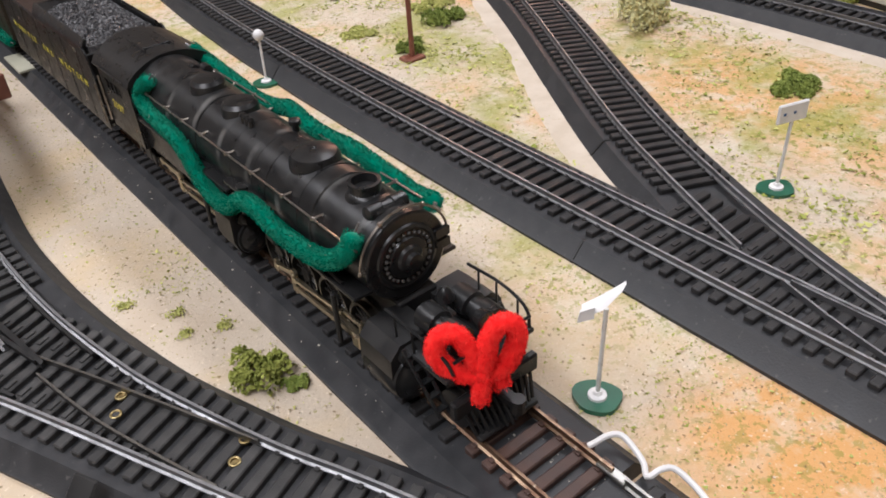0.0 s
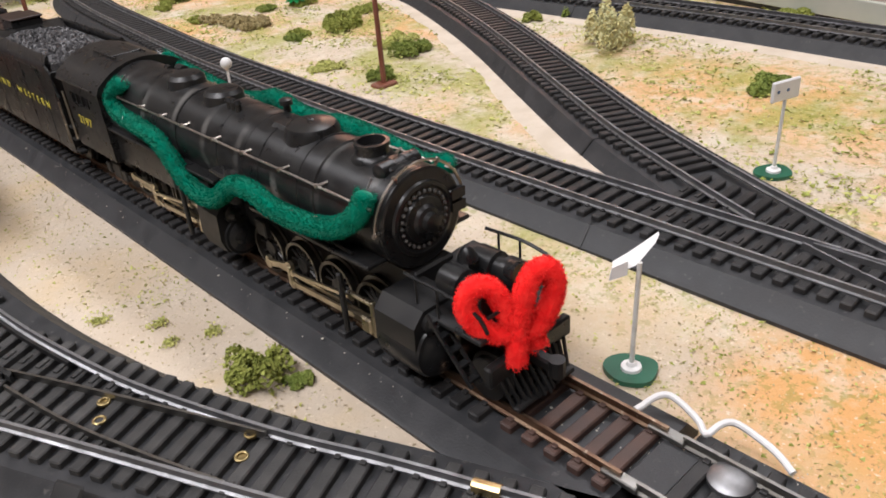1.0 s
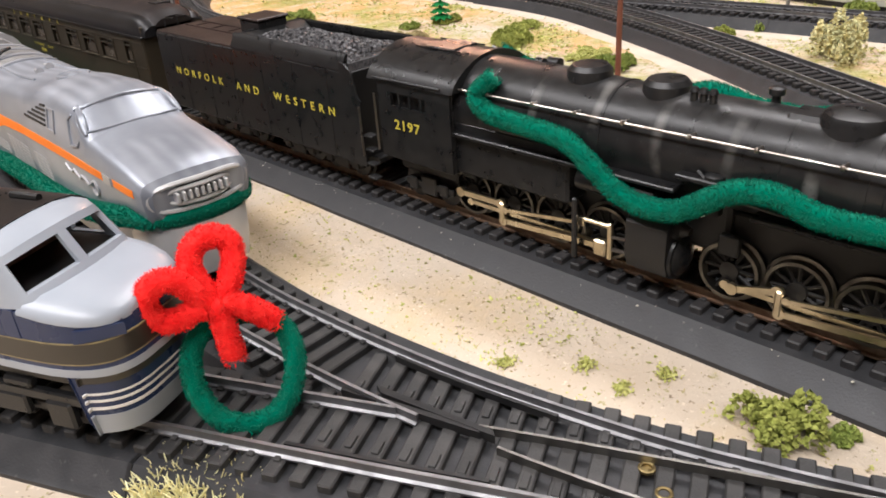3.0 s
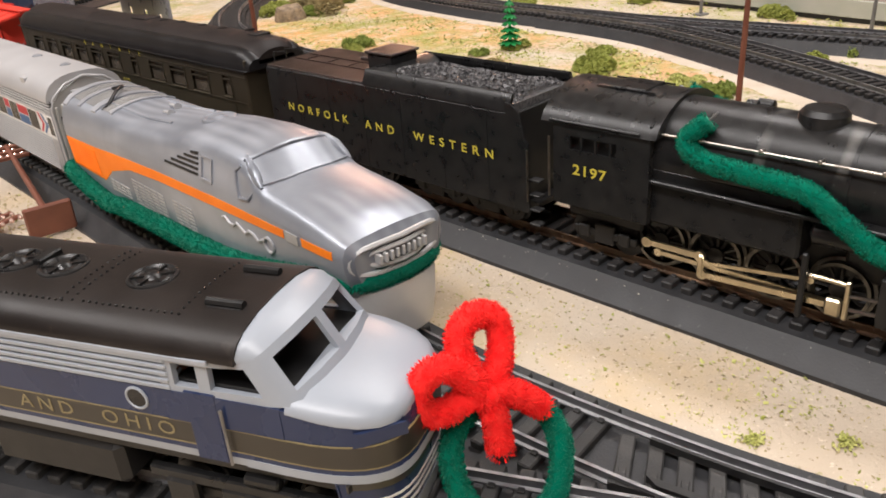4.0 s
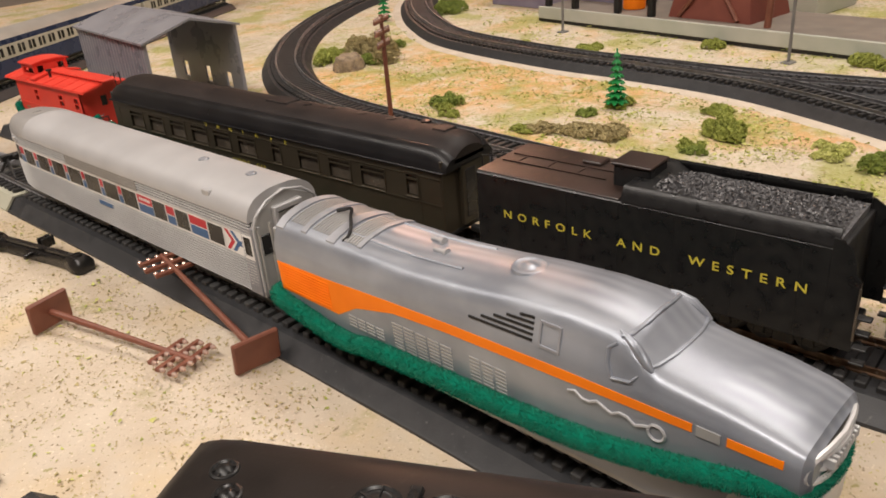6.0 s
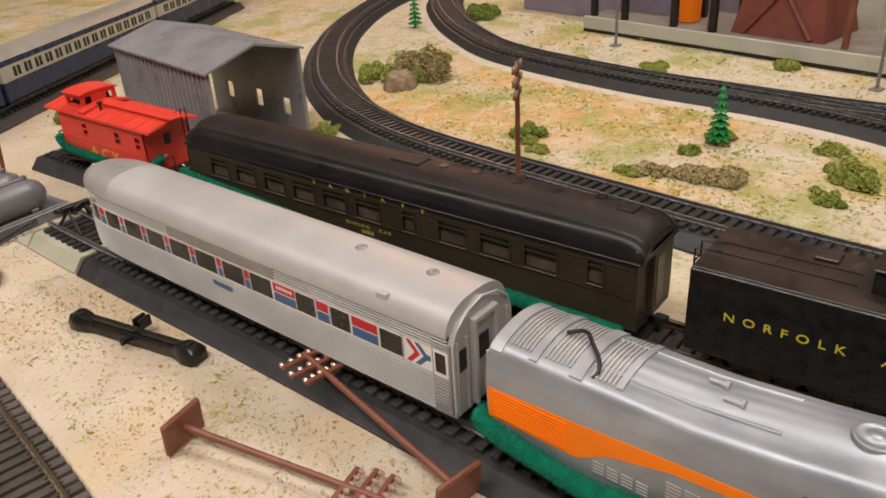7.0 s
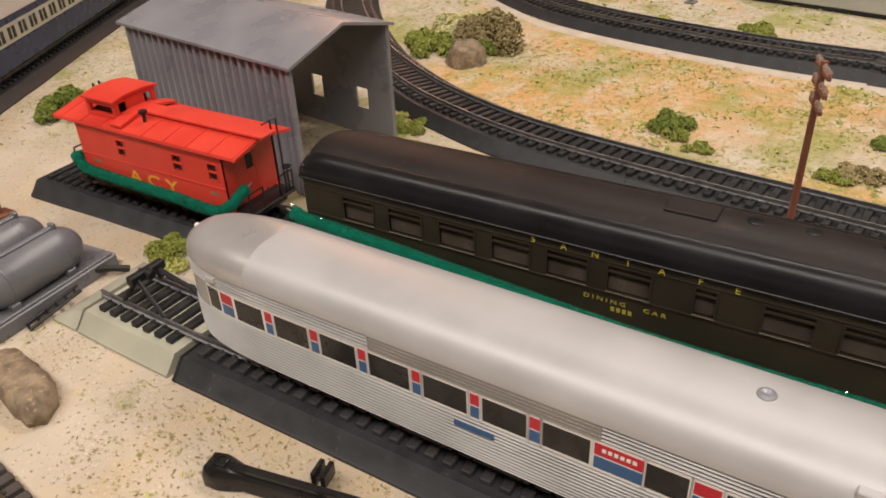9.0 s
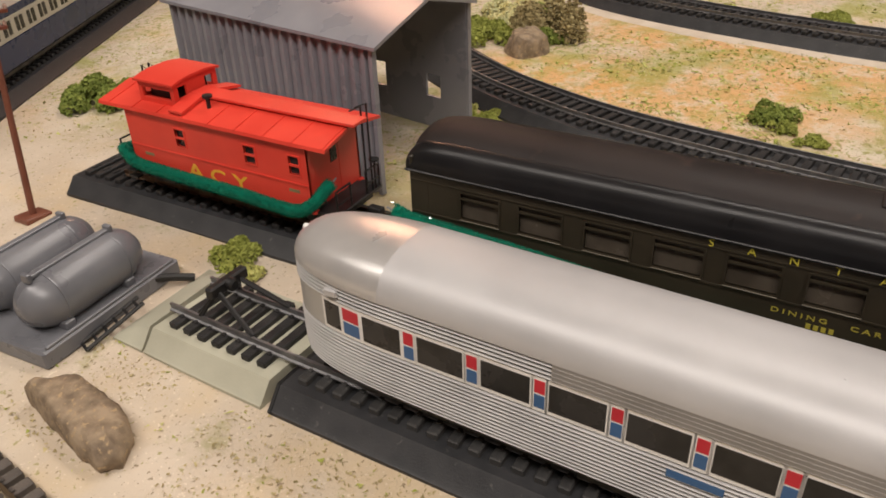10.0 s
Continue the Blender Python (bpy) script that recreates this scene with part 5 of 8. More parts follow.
    for s in (-1, 1):
        part("lateral_walk", Form().loft([[(s * 4.4, yy, 38.9), (s * 16.4, yy, 36.6), (s * 16.4, yy, 37.5), (s * 4.4, yy, 40.3)] for yy in (70, 77)]), RED_PAINT, roof)
    stack = part("smoke_jack", Form().lathe((-8, 64, 36), (0, 0, 1), [(0, 0.8), (5.5, 0.8), (5.6, 1.9), (6.6, 1.9), (6.7, 0.8)], 12), BLACK_DULL, root, "black stove pipe with a cap")
    # cupola
    c0, c1, ch = 77.6, 96.2, 11.6
    cup = part("cupola", Form().box(-ch + 1.2, c0 + 1.2, 35.2, ch - 1.2, c1 - 1.2, 38.2), RED_PAINT, root, "red lookout cupola with open window holes")
    for s in (-1, 1):
        a, b = sorted((s * ch, s * (ch - 0.9)))
        part("cupola_side", pierced_side(Form(), a, b, c0, c1, 35.6, 45, [(c0 + 1.8, c1 - 1.8, 38.6, 42.6)]), RED_PAINT, cup)
    for ye in (c0, c1 - 0.9):
        cu = Form()
        for x0, x1, z0, z1 in ((-ch + 0.95, ch - 0.95, 36, 39.2), (-ch + 0.95, ch - 0.95, 43.6, 45.6), (-ch * 0.6, ch * 0.6, 45.6, 46.3), (-ch + 0.95, -9.2, 39.2, 43.6), (-5.0, 5.0, 39.2, 43.6), (9.2, ch - 0.95, 39.2, 43.6)):
            cu.box(x0, ye, z0, x1, ye + 0.9, z1)
        part("cupola_end", cu, RED_PAINT, cup)
    part("cupola_core", Form().box(-ch + 3, c0 + 3, 36, ch - 3, c1 - 3, 45), BLACK_DULL, cup)
    part("cupola_roof", Form().prism([(-ch - 1.2, 44.9), (-ch - 1.2, 45.8), (-8.5, 46.7), (-4, 47.2), (4, 47.2), (8.5, 46.7), (ch + 1.2, 45.8), (ch + 1.2, 44.9), (6, 46.2), (-6, 46.2)], "y", c0 - 1.2, c1 + 1.2), RED_PAINT, cup, "", 25)
    truck(root, 26, 17, 5.0)
    truck(root, 90, 17, 5.0)
    part("underframe", Form().box(-9, 4, 5.5, 9, 112, 8.4, 0.4), BLACK_DULL, root)
    for ye in (-6, y1 + 10):
        part("coupler", Form().box(-1.6, ye, 4.8, 1.6, ye + 6, 7.4, 0.4), BLACK_DULL, root)


caboose()


# ---- silver streamlined power car ----
AERO = [  # y, then (half width, height) from the sill to the crown
    (0.0, [(10.5, 21), (12.5, 24), (13.2, 27.5), (12.8, 30.0), (10, 30.9), (0, 31.2)]),
    (1.6, [(12.5, 18.5), (14.6, 23), (15.4, 27.5), (15.0, 31.2), (12, 32.9), (0, 33.6)]),
    (6, [(14.0, 15), (15.6, 22), (16.2, 28), (15.8, 31.9), (12.8, 34.4), (0, 35.6)]),
    (16, [(14.8, 9), (16.0, 20), (16.5, 29), (16.1, 33.0), (13.2, 36.2), (0, 37.7)]),
    (30, [(15.2, 6), (16.2, 20), (16.6, 29.5), (16.1, 33.8), (13.2, 37.6), (0, 39.5)]),
    (35, [(15.4, 4.5), (16.3, 20), (16.6, 29.8), (16.1, 34.4), (13.4, 38.2), (0, 40.1)]),
    (38.5, [(15.4, 4.5), (16.3, 20), (16.6, 29.8), (16.0, 35.0), (13.6, 40.2), (0, 42.9)]),
    (42.5, [(15.4, 4.5), (16.3, 20), (16.6, 29.9), (15.7, 36.8), (13.2, 43.4), (0, 46.2)]),
    (48, [(15.4, 4.5), (16.3, 20), (16.6, 30), (15.4, 37.8), (12.8, 44.6), (0, 47.4)]),
    (60, [(15.4, 4.5), (16.3, 20), (16.6, 30), (15.3, 38.2), (12.4, 44.9), (0, 47.8)]),
    (78, [(15.4, 4.5), (16.3, 20), (16.6, 30), (15.3, 37.8), (12.3, 43.8), (0, 46.6)]),
    (95, [(15.4, 4.5), (16.3, 20), (16.6, 29.6), (15.6, 36.4), (12.4, 41.8), (0, 44.5)]),
    (118, [(15.4, 4.5), (16.3, 20), (16.6, 29), (15.9, 34.6), (12.8, 39.8), (0, 42.4)]),
    (150, [(15.4, 4.5), (16.3, 20), (16.6, 28.6), (16.0, 33.8), (12.8, 39.7), (0, 42.4)]),
    (181, [(15.4, 4.5), (16.3, 20), (16.6, 28.4), (16.0, 33.6), (12.8, 39.7), (0, 42.6)]),
]


def aero_half(y):
    for (a, p), (b, q) in zip(AERO, AERO[1:]):
        if y <= b:
            t = max(0.0, (y - a) / (b - a))
            return [(u[0] + (v[0] - u[0]) * t, u[1] + (v[1] - u[1]) * t) for u, v in zip(p, q)]
    return AERO[-1][1]


def aero_fine(y):
    """The half section at y, smoothed, from the sill to the crown."""
    h = aero_half(y)
    fine = []
    for i in range(len(h) - 1):
        a, b, c, d = h[max(i - 1, 0)], h[i], h[i + 1], h[min(i + 2, len(h) - 1)]
        if i == len(h) - 2:
            d = (-h[-2][0], h[-2][1])
        for k in range(4):
            t = k / 4
            fine.append(tuple(0.5 * (2 * b[j] + (c[j] - a[j]) * t + (2 * a[j] - 5 * b[j] + 4 * c[j] - d[j]) * t * t + (3 * b[j] - a[j] - 3 * c[j] + d[j]) * t ** 3) for j in (0, 1)))
    fine.append((0, h[-1][1]))
    return fine


def aero_x(y, z):
    h = aero_fine(y)
    for (x0, z0), (x1, z1) in zip(h, h[1:]):
        if z0 <= z <= z1:
            return x0 + (x1 - x0) * (z - z0) / max(z1 - z0, 1e-6)
    return h[0][0]


def aero_z(y, x):
    """Height of the hood or roof at a distance x from the middle."""
    f = aero_fine(y)
    top = f[-9:]
    for (x0, z0), (x1, z1) in zip(top, top[1:]):
        if x1 <= abs(x) <= x0:
            return z0 + (z1 - z0) * (x0 - abs(x)) / max(x0 - x1, 1e-6)
    return top[0][1] if abs(x) > top[0][0] else top[-1][1]


def on_side(name, quads, lift, mat, parent, label=""):
    """Thin raised pieces on both flanks of the power car. quads: corners (y, z) in order."""
    for s in (-1, 1):
        f = Form()
        for quad in quads:
            f.loft([[(s * (aero_x(y, z) - 0.3), y, z) for y, z in quad], [(s * (aero_x(y, z) + lift), y, z) for y, z in quad]])
        part(name, f, mat, parent, label)


def band_on_side(name, rows, lift, mat, parent, label=""):
    """A painted band on both flanks. rows: (y, lower edge, upper edge)."""
    fine = []
    for (a, l0, h0), (b, l1, h1) in zip(rows, rows[1:]):
        n = max(1, int((b - a) / 4))
        fine += [(a + (b - a) * k / n, l0 + (l1 - l0) * k / n, h0 + (h1 - h0) * k / n) for k in range(n)]
    fine.append(rows[-1])
    for s in (-1, 1):
        rings = []
        for y, lo, hi in fine:
            zs = [lo + (hi - lo) * u / 4 for u in range(5)]
            rings.append([(s * (aero_x(y, lo) - 0.3), y, lo)] + [(s * (aero_x(y, z) + lift), y, z) for z in zs] + [(s * (aero_x(y, hi) - 0.3), y, hi)])
        part(name, Form().loft(rings), mat, parent, label)


# Shade in the coach fluting is put into colour: dark grooves, brighter ribs.
GROOVE_SHADE = material("groove_shade_grey", (0.045, 0.044, 0.043), (0.065, 0.064, 0.062), 60, (0.4, 0.55))
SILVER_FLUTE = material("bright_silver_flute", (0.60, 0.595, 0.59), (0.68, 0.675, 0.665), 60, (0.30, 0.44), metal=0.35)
SILVER_BAND = material("scuffed_silver_band", (0.33, 0.34, 0.37), (0.42, 0.43, 0.46), 90, (0.35, 0.5), metal=0.4, bump=0.08, bump_scale=700)


def power_car():
    root = thing("streamlined_power_car", 7.4, 306.5, RAIL_TOP, -3.4, "silver streamlined model power car with an orange side flash", "locomotive")

    def ring(y):
        fine = aero_fine(y)
        return [(-x, y, z) for x, z in fine] + [(x, y, z) for x, z in reversed(fine[:-1])]
    body = part("body", Form().loft([ring(y) for y in (0, 0.7, 1.6, 3.5, 6, 10, 16, 23, 30, 33.5, 35, 36, 38.5, 41, 42.5, 44, 48, 54, 60, 70, 78, 86, 95, 105, 118, 134, 150, 165, 181)]), SILVER_SWIRL, root, "silver plastic body with swirled streaks", 30)
    # orange flash: thin spear in front, deep block at the rear
    for rows in ([(5, 28.7, 30.9), (17, 28.9, 31.2)], [(25, 28.8, 31.1), (60, 27.9, 30.9), (100, 26.6, 29.9), (122, 25.0, 28.9), (140, 20.5, 27.9), (150, 14.6, 27.2), (180.6, 14.8, 26.0)]):
        band_on_side("flash", rows, 0.14, ORANGE, body, "orange painted flash")
    # louvres, cab windows, script badge
    for y0, y1, z0, z1, cols in ((127.5, 145, 12.4, 18.4, 4), (98, 123.5, 12.4, 22.6, 5), (78, 92, 12.8, 23.6, 3)):
        pitch = (y1 - y0) / cols
        for k in range(cols):
            ya, yb = y0 + pitch * k + 0.5, y0 + pitch * (k + 1) - 0.5
            on_side("louvre", [[(ya, z), (yb, z), (yb, z + 0.55), (ya, z + 0.55)] for z in [z0 + 1.25 * q for q in range(int((z1 - z0) / 1.25))]], 0.28, SILVER_DULL, body)
    on_side("louvre", [[(153, z), (178.5, z), (178.5, z + 0.5), (153, z + 0.5)] for z in [15.8 + 1.15 * q for q in range(9)]], 0.4, ORANGE, body, "orange louvre slats")
    for k in range(5):
        on_side("side_vent", [[(69.5, 35.2 + 1.5 * k), (91 - 4.2 * k, 34.8 + 1.5 * k), (91 - 4.2 * k, 35.4 + 1.5 * k), (69.5, 35.8 + 1.5 * k)]], 0.3, BLACK_DULL, body)
    for y0, y1 in ((61.0, 67.5),):
        z0, z1 = 34.6, 41.6
        for s in (-1, 1):
            rings = []
            for y, z, iy, iz in ((y0, z0, 0.6, 0.6), (y1, z0, -0.6, 0.6), (y1, z1, -0.6, -0.6), (y0, z1, 0.6, -0.6), (y0, z0, 0.6, 0.6)):
                rings.append([(s * (aero_x(a, b) + o), a, b) for a, b, o in ((y, z, -0.2), (y, z, 0.4), (y + iy, z + iz, 0.4), (y + iy, z + iz, -0.2))])
            part("cab_window", Form().loft(rings, caps=False), SILVER_BAND, body, "moulded silver window frame")
    # wrap-round windscreen: raised lines on the moulded cab
    def crest(x, y):
        return (x, y, aero_z(y, x) + 0.1)

    def flank(s, y, z):
        return (s * (aero_x(y, z) + 0.15), y, z)
    part("windscreen_foot", Form().tube([flank(-1, 46, 34.2), flank(-1, 41, 35.0), crest(-14.2, 37.4), crest(-12, 36.2), crest(-6, 35.0), crest(0, 34.6), crest(6, 35.0), crest(12, 36.2), crest(14.2, 37.4), flank(1, 41, 35.0), flank(1, 46, 34.2)], 0.5, 6), SILVER_SWIRL, body)
    part("windscreen_brow", Form().tube([crest(-13.0, 45.6), crest(-11, 43.6), crest(-6, 42.7), crest(0, 42.5), crest(6, 42.7), crest(11, 43.6), crest(13.0, 45.6)], 0.65, 6), SILVER_SWIRL, body)
    for s in (-1, 1):
        part("corner_pillar", Form().tube([crest(s * 14.3, 36.4), crest(s * 13.9, 38.2), crest(s * 13.2, 41.2), crest(s * 12.4, 44.2), crest(s * 11.6, 46.5)], [0.5, 1.2, 1.35, 0.9, 0.4], 10), SILVER_SWIRL, body, "bright rounded corner pillar")
        part("quarter_light", Form().tube([flank(s, 46, 34.4), flank(s, 47.6, 38), flank(s, 47.6, 41.4), flank(s, 45.6, 43.0)], 0.45, 6), SILVER_SWIRL, body)
        pts = [(58 - 2.1 * k, 25.6 - 0.1 * k + 0.9 * math.sin(k * 1.9)) for k in range(12)]
        part("script_badge", Form().tube([flank(s, y, z) for y, z in pts + [(33.5 + 2.2 * math.cos(a), 24.2 + 2.2 * math.sin(a)) for a in [0.5 * i for i in range(14)]]], 0.42, 5), SILVER_ROOF, body, "raised scribbled script badge")
    on_side("side_badge", [[(18.5, 28.6), (24, 28.6), (24, 31.2), (18.5, 31.2)]], 0.3, SILVER_DULL, body)
    # grille with its oval rim, teeth and headlamps
    rim = Form()
    loop = []
    for k in range(29):
        a = 6.28319 * k / 28
        x = 14.2 * math.copysign(abs(math.cos(a)) ** 0.55, math.cos(a))
        loop.append((x, -1.3 + 0.013 * x * x, 27.6 + 3.9 * math.copysign(abs(math.sin(a)) ** 0.8, math.sin(a))))
    rim.tube(loop, 0.7, 6)
    gr = part("grille", rim, SILVER_FLUTE, body, "oval chromed grille rim")
    part("grille_back", Form().loft([[(p[0] * 0.97, p[1] + 0.9, p[2]) for p in loop[:-1]], [(p[0] * 0.97, p[1] + 0.2, p[2]) for p in loop[:-1]]]), DARK_BAND, gr, "dark grille recess")
    inner = [(p[0] * 0.66, p[1] - 0.5, 27.6 + (p[2] - 27.6) * 0.56) for p in loop]
    part("grille_ring", Form().tube(inner, 0.6, 6), SILVER_FLUTE, gr)
    for k in range(9):
        part("grille_tooth", Form().box(-7 + 1.75 * k - 0.55, -2.4, 26.4, -7 + 1.75 * k + 0.35, 0.8, 29.0, 0.2), SILVER_FLUTE, gr)
    # lower apron in front, roof ribs at the rear
    ap = Form()
    rings = []
    for z, g in ((3.0, 0.92), (10, 0.98), (17.5, 1.0), (19, 0.99)):
        rings.append([(15.6 * g * math.copysign(abs(math.cos(a)) ** 0.6, math.cos(a)), 16 - 18.0 * g * max(math.sin(a), 0) ** 0.7, z) for a in [math.pi * k / 18 for k in range(19)]] + [(-14, 24, z), (14, 24, z)])
    part("apron", Form().loft(rings), SILVER_FLUTE, root, "plain silver apron under the grille")
    part("skirt", Form().box(-15.2, 24, 2.6, 15.2, 179, 8, 0.5), SILVER_DULL, root)
    def hoop(y, half, lift):
        xs = [-half + half * k / 5 for k in range(11)]
        return [(x, y, aero_z(y, x) + lift) for x in xs] + [(x, y, aero_z(y, x) - 0.4) for x in reversed(xs)]
    for y0, y1, w in ((176.5, 180.4, 14.6), (165.0, 167.6, 13.6), (150.5, 154.5, 13.6), (139, 141, 12)):
        part("roof_band", Form().loft([hoop(y0, w, 0.7), hoop(y1, w, 0.7)]), SILVER_BAND, body, "pale raised band across the roof")
    for y0, y1 in ((141.8, 150), (155.2, 164.4), (168.2, 176)):
        for k in range(int((y1 - y0) / 1.3)):
            y = y0 + 1.3 * k
            part("roof_slat", Form().loft([hoop(y, 11.5, 0.45), hoop(y + 0.6, 11.5, 0.45)]), SILVER_DULL, body)
    part("roof_fan", Form().lathe((0, 82, aero_z(82, 0) - 0.6), (0, 0, 1), [(0, 5.4), (0.9, 5.2), (1.1, 4.6), (0.8, 4.0), (0.9, 2.0), (1.3, 1.4), (1.4, 0.4)], 24), SILVER_SWIRL, body, "round silver roof fan")
    for s in (-1, 1):
        part("roof_spine", Form().tube([(s * 7.5, y, aero_z(y, 7.5)) for y in (150, 140, 130, 120, 110, 100)], 0.55, 6), SILVER_SWIRL, body)
        part("horn", Form().lathe((s * 2.6, 119 + 3 * s, aero_z(119, 2.6) + 0.7), (0, -1, 0), [(0, 0.6), (3.6, 0.7), (5.4, 1.5)], 10), SILVER_ROOF, body, "small pale roof horn")
    part("cable", Form().tube(spline([(-1, 163, 43.4), (1, 158, 44.6), (-3, 153.5, 44.6), (-7, 149, 43.2), (-10, 147.5, 41.2), (-12, 149, 39.6)], 1), 0.6, 7), BLACK_DULL, body, "loose dark cable on the roof")
    part("rear_wall", Form().box(-15.6, 180.6, 5, 15.6, 181.6, 38, 0.4), SILVER_DULL, root)
    part("underframe", Form().box(-10, 14, 2.0, 10, 178, 5, 0.4), BLACK_DULL, root)
    for e in (30, 155):
        truck(root, e, 24, 4.6)
    part("coupler", Form().box(-1.6, 181, 4.0, 1.6, 190, 6.6, 0.4), BLACK_DULL, root)


power_car()


# ---- silver observation coach ----


def observation_coach():
    root = thing("observation_coach", 18.8, 502.0, RAIL_TOP, -2.0, "silver fluted observation coach with red, white and blue window band", "railway car")
    half, tail0, tail1 = 15.4, 186.0, 229.0

    def outline(inset=0.0):
        w = half - inset
        pts = [(-w, 1.2 + k * 183 / 25.0) for k in range(26)]
        for k in range(1, 24):
            a = math.pi - math.pi * k / 24
            pts.append((w * math.copysign(abs(math.cos(a)) ** 0.62, math.cos(a)), tail0 + 0.4 + (tail1 - tail0 - inset) * math.sin(a) ** 0.72))
        pts += [(w, 184.2 - k * 183 / 25.0) for k in range(26)]
        return [Vector((x, y, 0)) for x, y in pts]

    def skirting(z):
        """The sides draw in a little towards the sill."""
        return -0.7 * max(0.0, (12 - z) / 8) ** 2

    line = ways(outline())

    def skin(rows):
        return Form().loft([[tuple(p - s * u + Vector((0, 0, v))) for u, v in rows] for p, d, s in line], caps=True)
    shell = part("body", skin([(0.0, 20.4), (0.0, 30.6), (-0.9, 30.6), (-0.9, 20.4)]), SILVER_DULL, root, "silver coach side", 25)
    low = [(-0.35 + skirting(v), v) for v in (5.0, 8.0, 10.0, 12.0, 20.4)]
    lower = part("lower_panel", skin(low + [(-1.0, 20.4), (-1.4, 5.0)]), GROOVE_SHADE, root, "coach panel darkened with groove shade behind the flutes", 25)
    upper = part("upper_panel", skin([(-0.3, 30.6), (-0.3, 36.2), (-0.9, 36.4), (-0.9, 30.6)]), GROOVE_SHADE, root, "", 25)
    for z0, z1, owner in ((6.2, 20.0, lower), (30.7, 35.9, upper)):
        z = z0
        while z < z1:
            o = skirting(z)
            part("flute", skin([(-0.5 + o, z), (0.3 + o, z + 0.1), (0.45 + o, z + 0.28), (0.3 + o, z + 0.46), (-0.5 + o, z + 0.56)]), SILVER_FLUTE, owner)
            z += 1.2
    # roof
    def section(y, k, zc):
        w = (half + 0.5) * k
        pts = [(w, 35.6)] + [(w * math.cos(radians(a)) ** 0.75, 36.0 + (zc - 36.0) * math.sin(radians(a))) for a in (6, 16, 28, 42, 56, 70, 80)] + [(0, zc)]
        return [(x, y, z) for x, z in pts] + [(-x, y, z) for x, z in reversed(pts[:-1])]
    part("roof", Form().loft([section(y, 1, 45.6) for y in (1.2, 2.5, 60, 120, 186, 196.0)]), SILVER_ROOF, root, "pale silver rounded roof", 40)
    tail = [section(196.0, 1.0, 45.64)]
    for k in range(1, 11):
        a = k / 10
        tail.append(section(196.0 + (tail1 + 1.0 - 196.0) * math.sin(a * math.pi / 2), max(math.cos(a * math.pi / 2) ** 0.62, 0.02), 36.2 + 9.4 * max(math.cos(a * math.pi / 2) ** 0.5, 0.02)))
    part("tail_roof", Form().loft(tail), SILVER_TAIL, root, "brighter silver rounded tail roof", 40)
    for y0 in (19.5, 52):
        part("roof_vent", Form().lathe((1.2, y0, 45.0), (0, 0, 1), [(0, 2.4), (0.8, 2.2), (1.2, 1.4), (0.9, 0.6)], 14), SILVER, root, "small silver roof vent")
    part("roof_box", Form().box(-14.6, 26, 39.2, -10.6, 31, 42.6, 0.3), SILVER_ROOF, root)
    part("roof_nub", Form().ball((-4, 96, 45.0), 0.6, n=8, m=5), SILVER_ROOF, root)

    # windows and decals on both sides: (from, to, kind)
    run = [(8.2, 19.5, "arrow"), (20, 30, "dark"), (31, 43, "decal"), (44, 53.5, "dark"), (54.5, 60.5, "decal"), (61.5, 71.5, "dark"), (72, 84, "plate"), (85, 97.5, "dark"), (98.2, 101, "decal"), (101.8, 114.5, "dark"), (115.4, 118, "decal"),
           (119, 132.5, "dark"), (133.4, 136, "decal"), (137, 150.5, "dark"), (151.4, 154, "decal"), (155, 167.7, "dark"), (168.6, 171.4, "decal"), (172.4, 185.2, "dark"), (186.2, 189, "decal"), (190, 201.6, "dark"), (202.8, 208, "decal"), (209, 214.5, "dark")]

    def tail_x(y):
        """How far the curved tail stands from the middle."""
        if y <= tail0 + 0.4:
            return half
        t = min(1.0, (y - tail0 - 0.4) / (tail1 - tail0))
        s = t ** (1 / 0.72)
        return half * max(0.0, 1 - s * s) ** 0.31

    def pane(s, y0, y1, z0, z1, lift, deep=0.5):
        n = 1 if y1 < tail0 else 4
        ys = [y0 + (y1 - y0) * k / n for k in range(n + 1)]
        f = Form()
        f.loft([[(s * (tail_x(y) - deep), y, z0), (s * (tail_x(y) + lift), y, z0), (s * (tail_x(y) + lift), y, z1), (s * (tail_x(y) - deep), y, z1)] for y in ys])
        return f
    for s in (-1, 1):
        for y0, y1, kind in run:
            w = part("window_frame", pane(s, y0 - 0.75, y1 + 0.75, 20.5, 30.4, 0.12), WHITE_DECAL, shell, "white window band")
            if kind == "dark":
                part("pane", pane(s, y0 + 0.1, y1 - 0.1, 21.6, 29.4, 0.2), GLASS_DARK, w, "dark window glazing")
            elif kind == "arrow":
                f = Form()
                x0, x1 = sorted((s * half, s * (half + 0.16)))
                f.prism([(18.6, 29.7), (16.4, 29.7), (12.4, 25.5), (16.4, 21.4), (18.6, 21.4), (14.8, 25.5)], "x", x0, x1)
                part("red_chevron", f, RED_DECAL, w)
                part("blue_arrow", Form().prism([(14.8, 29.7), (12.6, 29.7), (9.6, 26.6), (8.0, 26.6), (8.0, 24.4), (9.6, 24.4), (12.6, 21.4), (14.8, 21.4), (11.0, 25.5)], "x", x0, x1), BLUE_DECAL, w)
            else:
                part("red_half", pane(s, y0, y1, 25.8, 29.5, 0.2), RED_DECAL, w)
                part("blue_half", pane(s, y0, y1, 21.5, 25.3, 0.2), BLUE_DECAL, w)
                if kind == "plate":
                    for k in range(6):
                        part("name_bar", pane(s, y0 + 1.6 + 1.5 * k, y0 + 2.6 + 1.5 * k, 27.2, 28.4, 0.26), WHITE_DECAL, w)
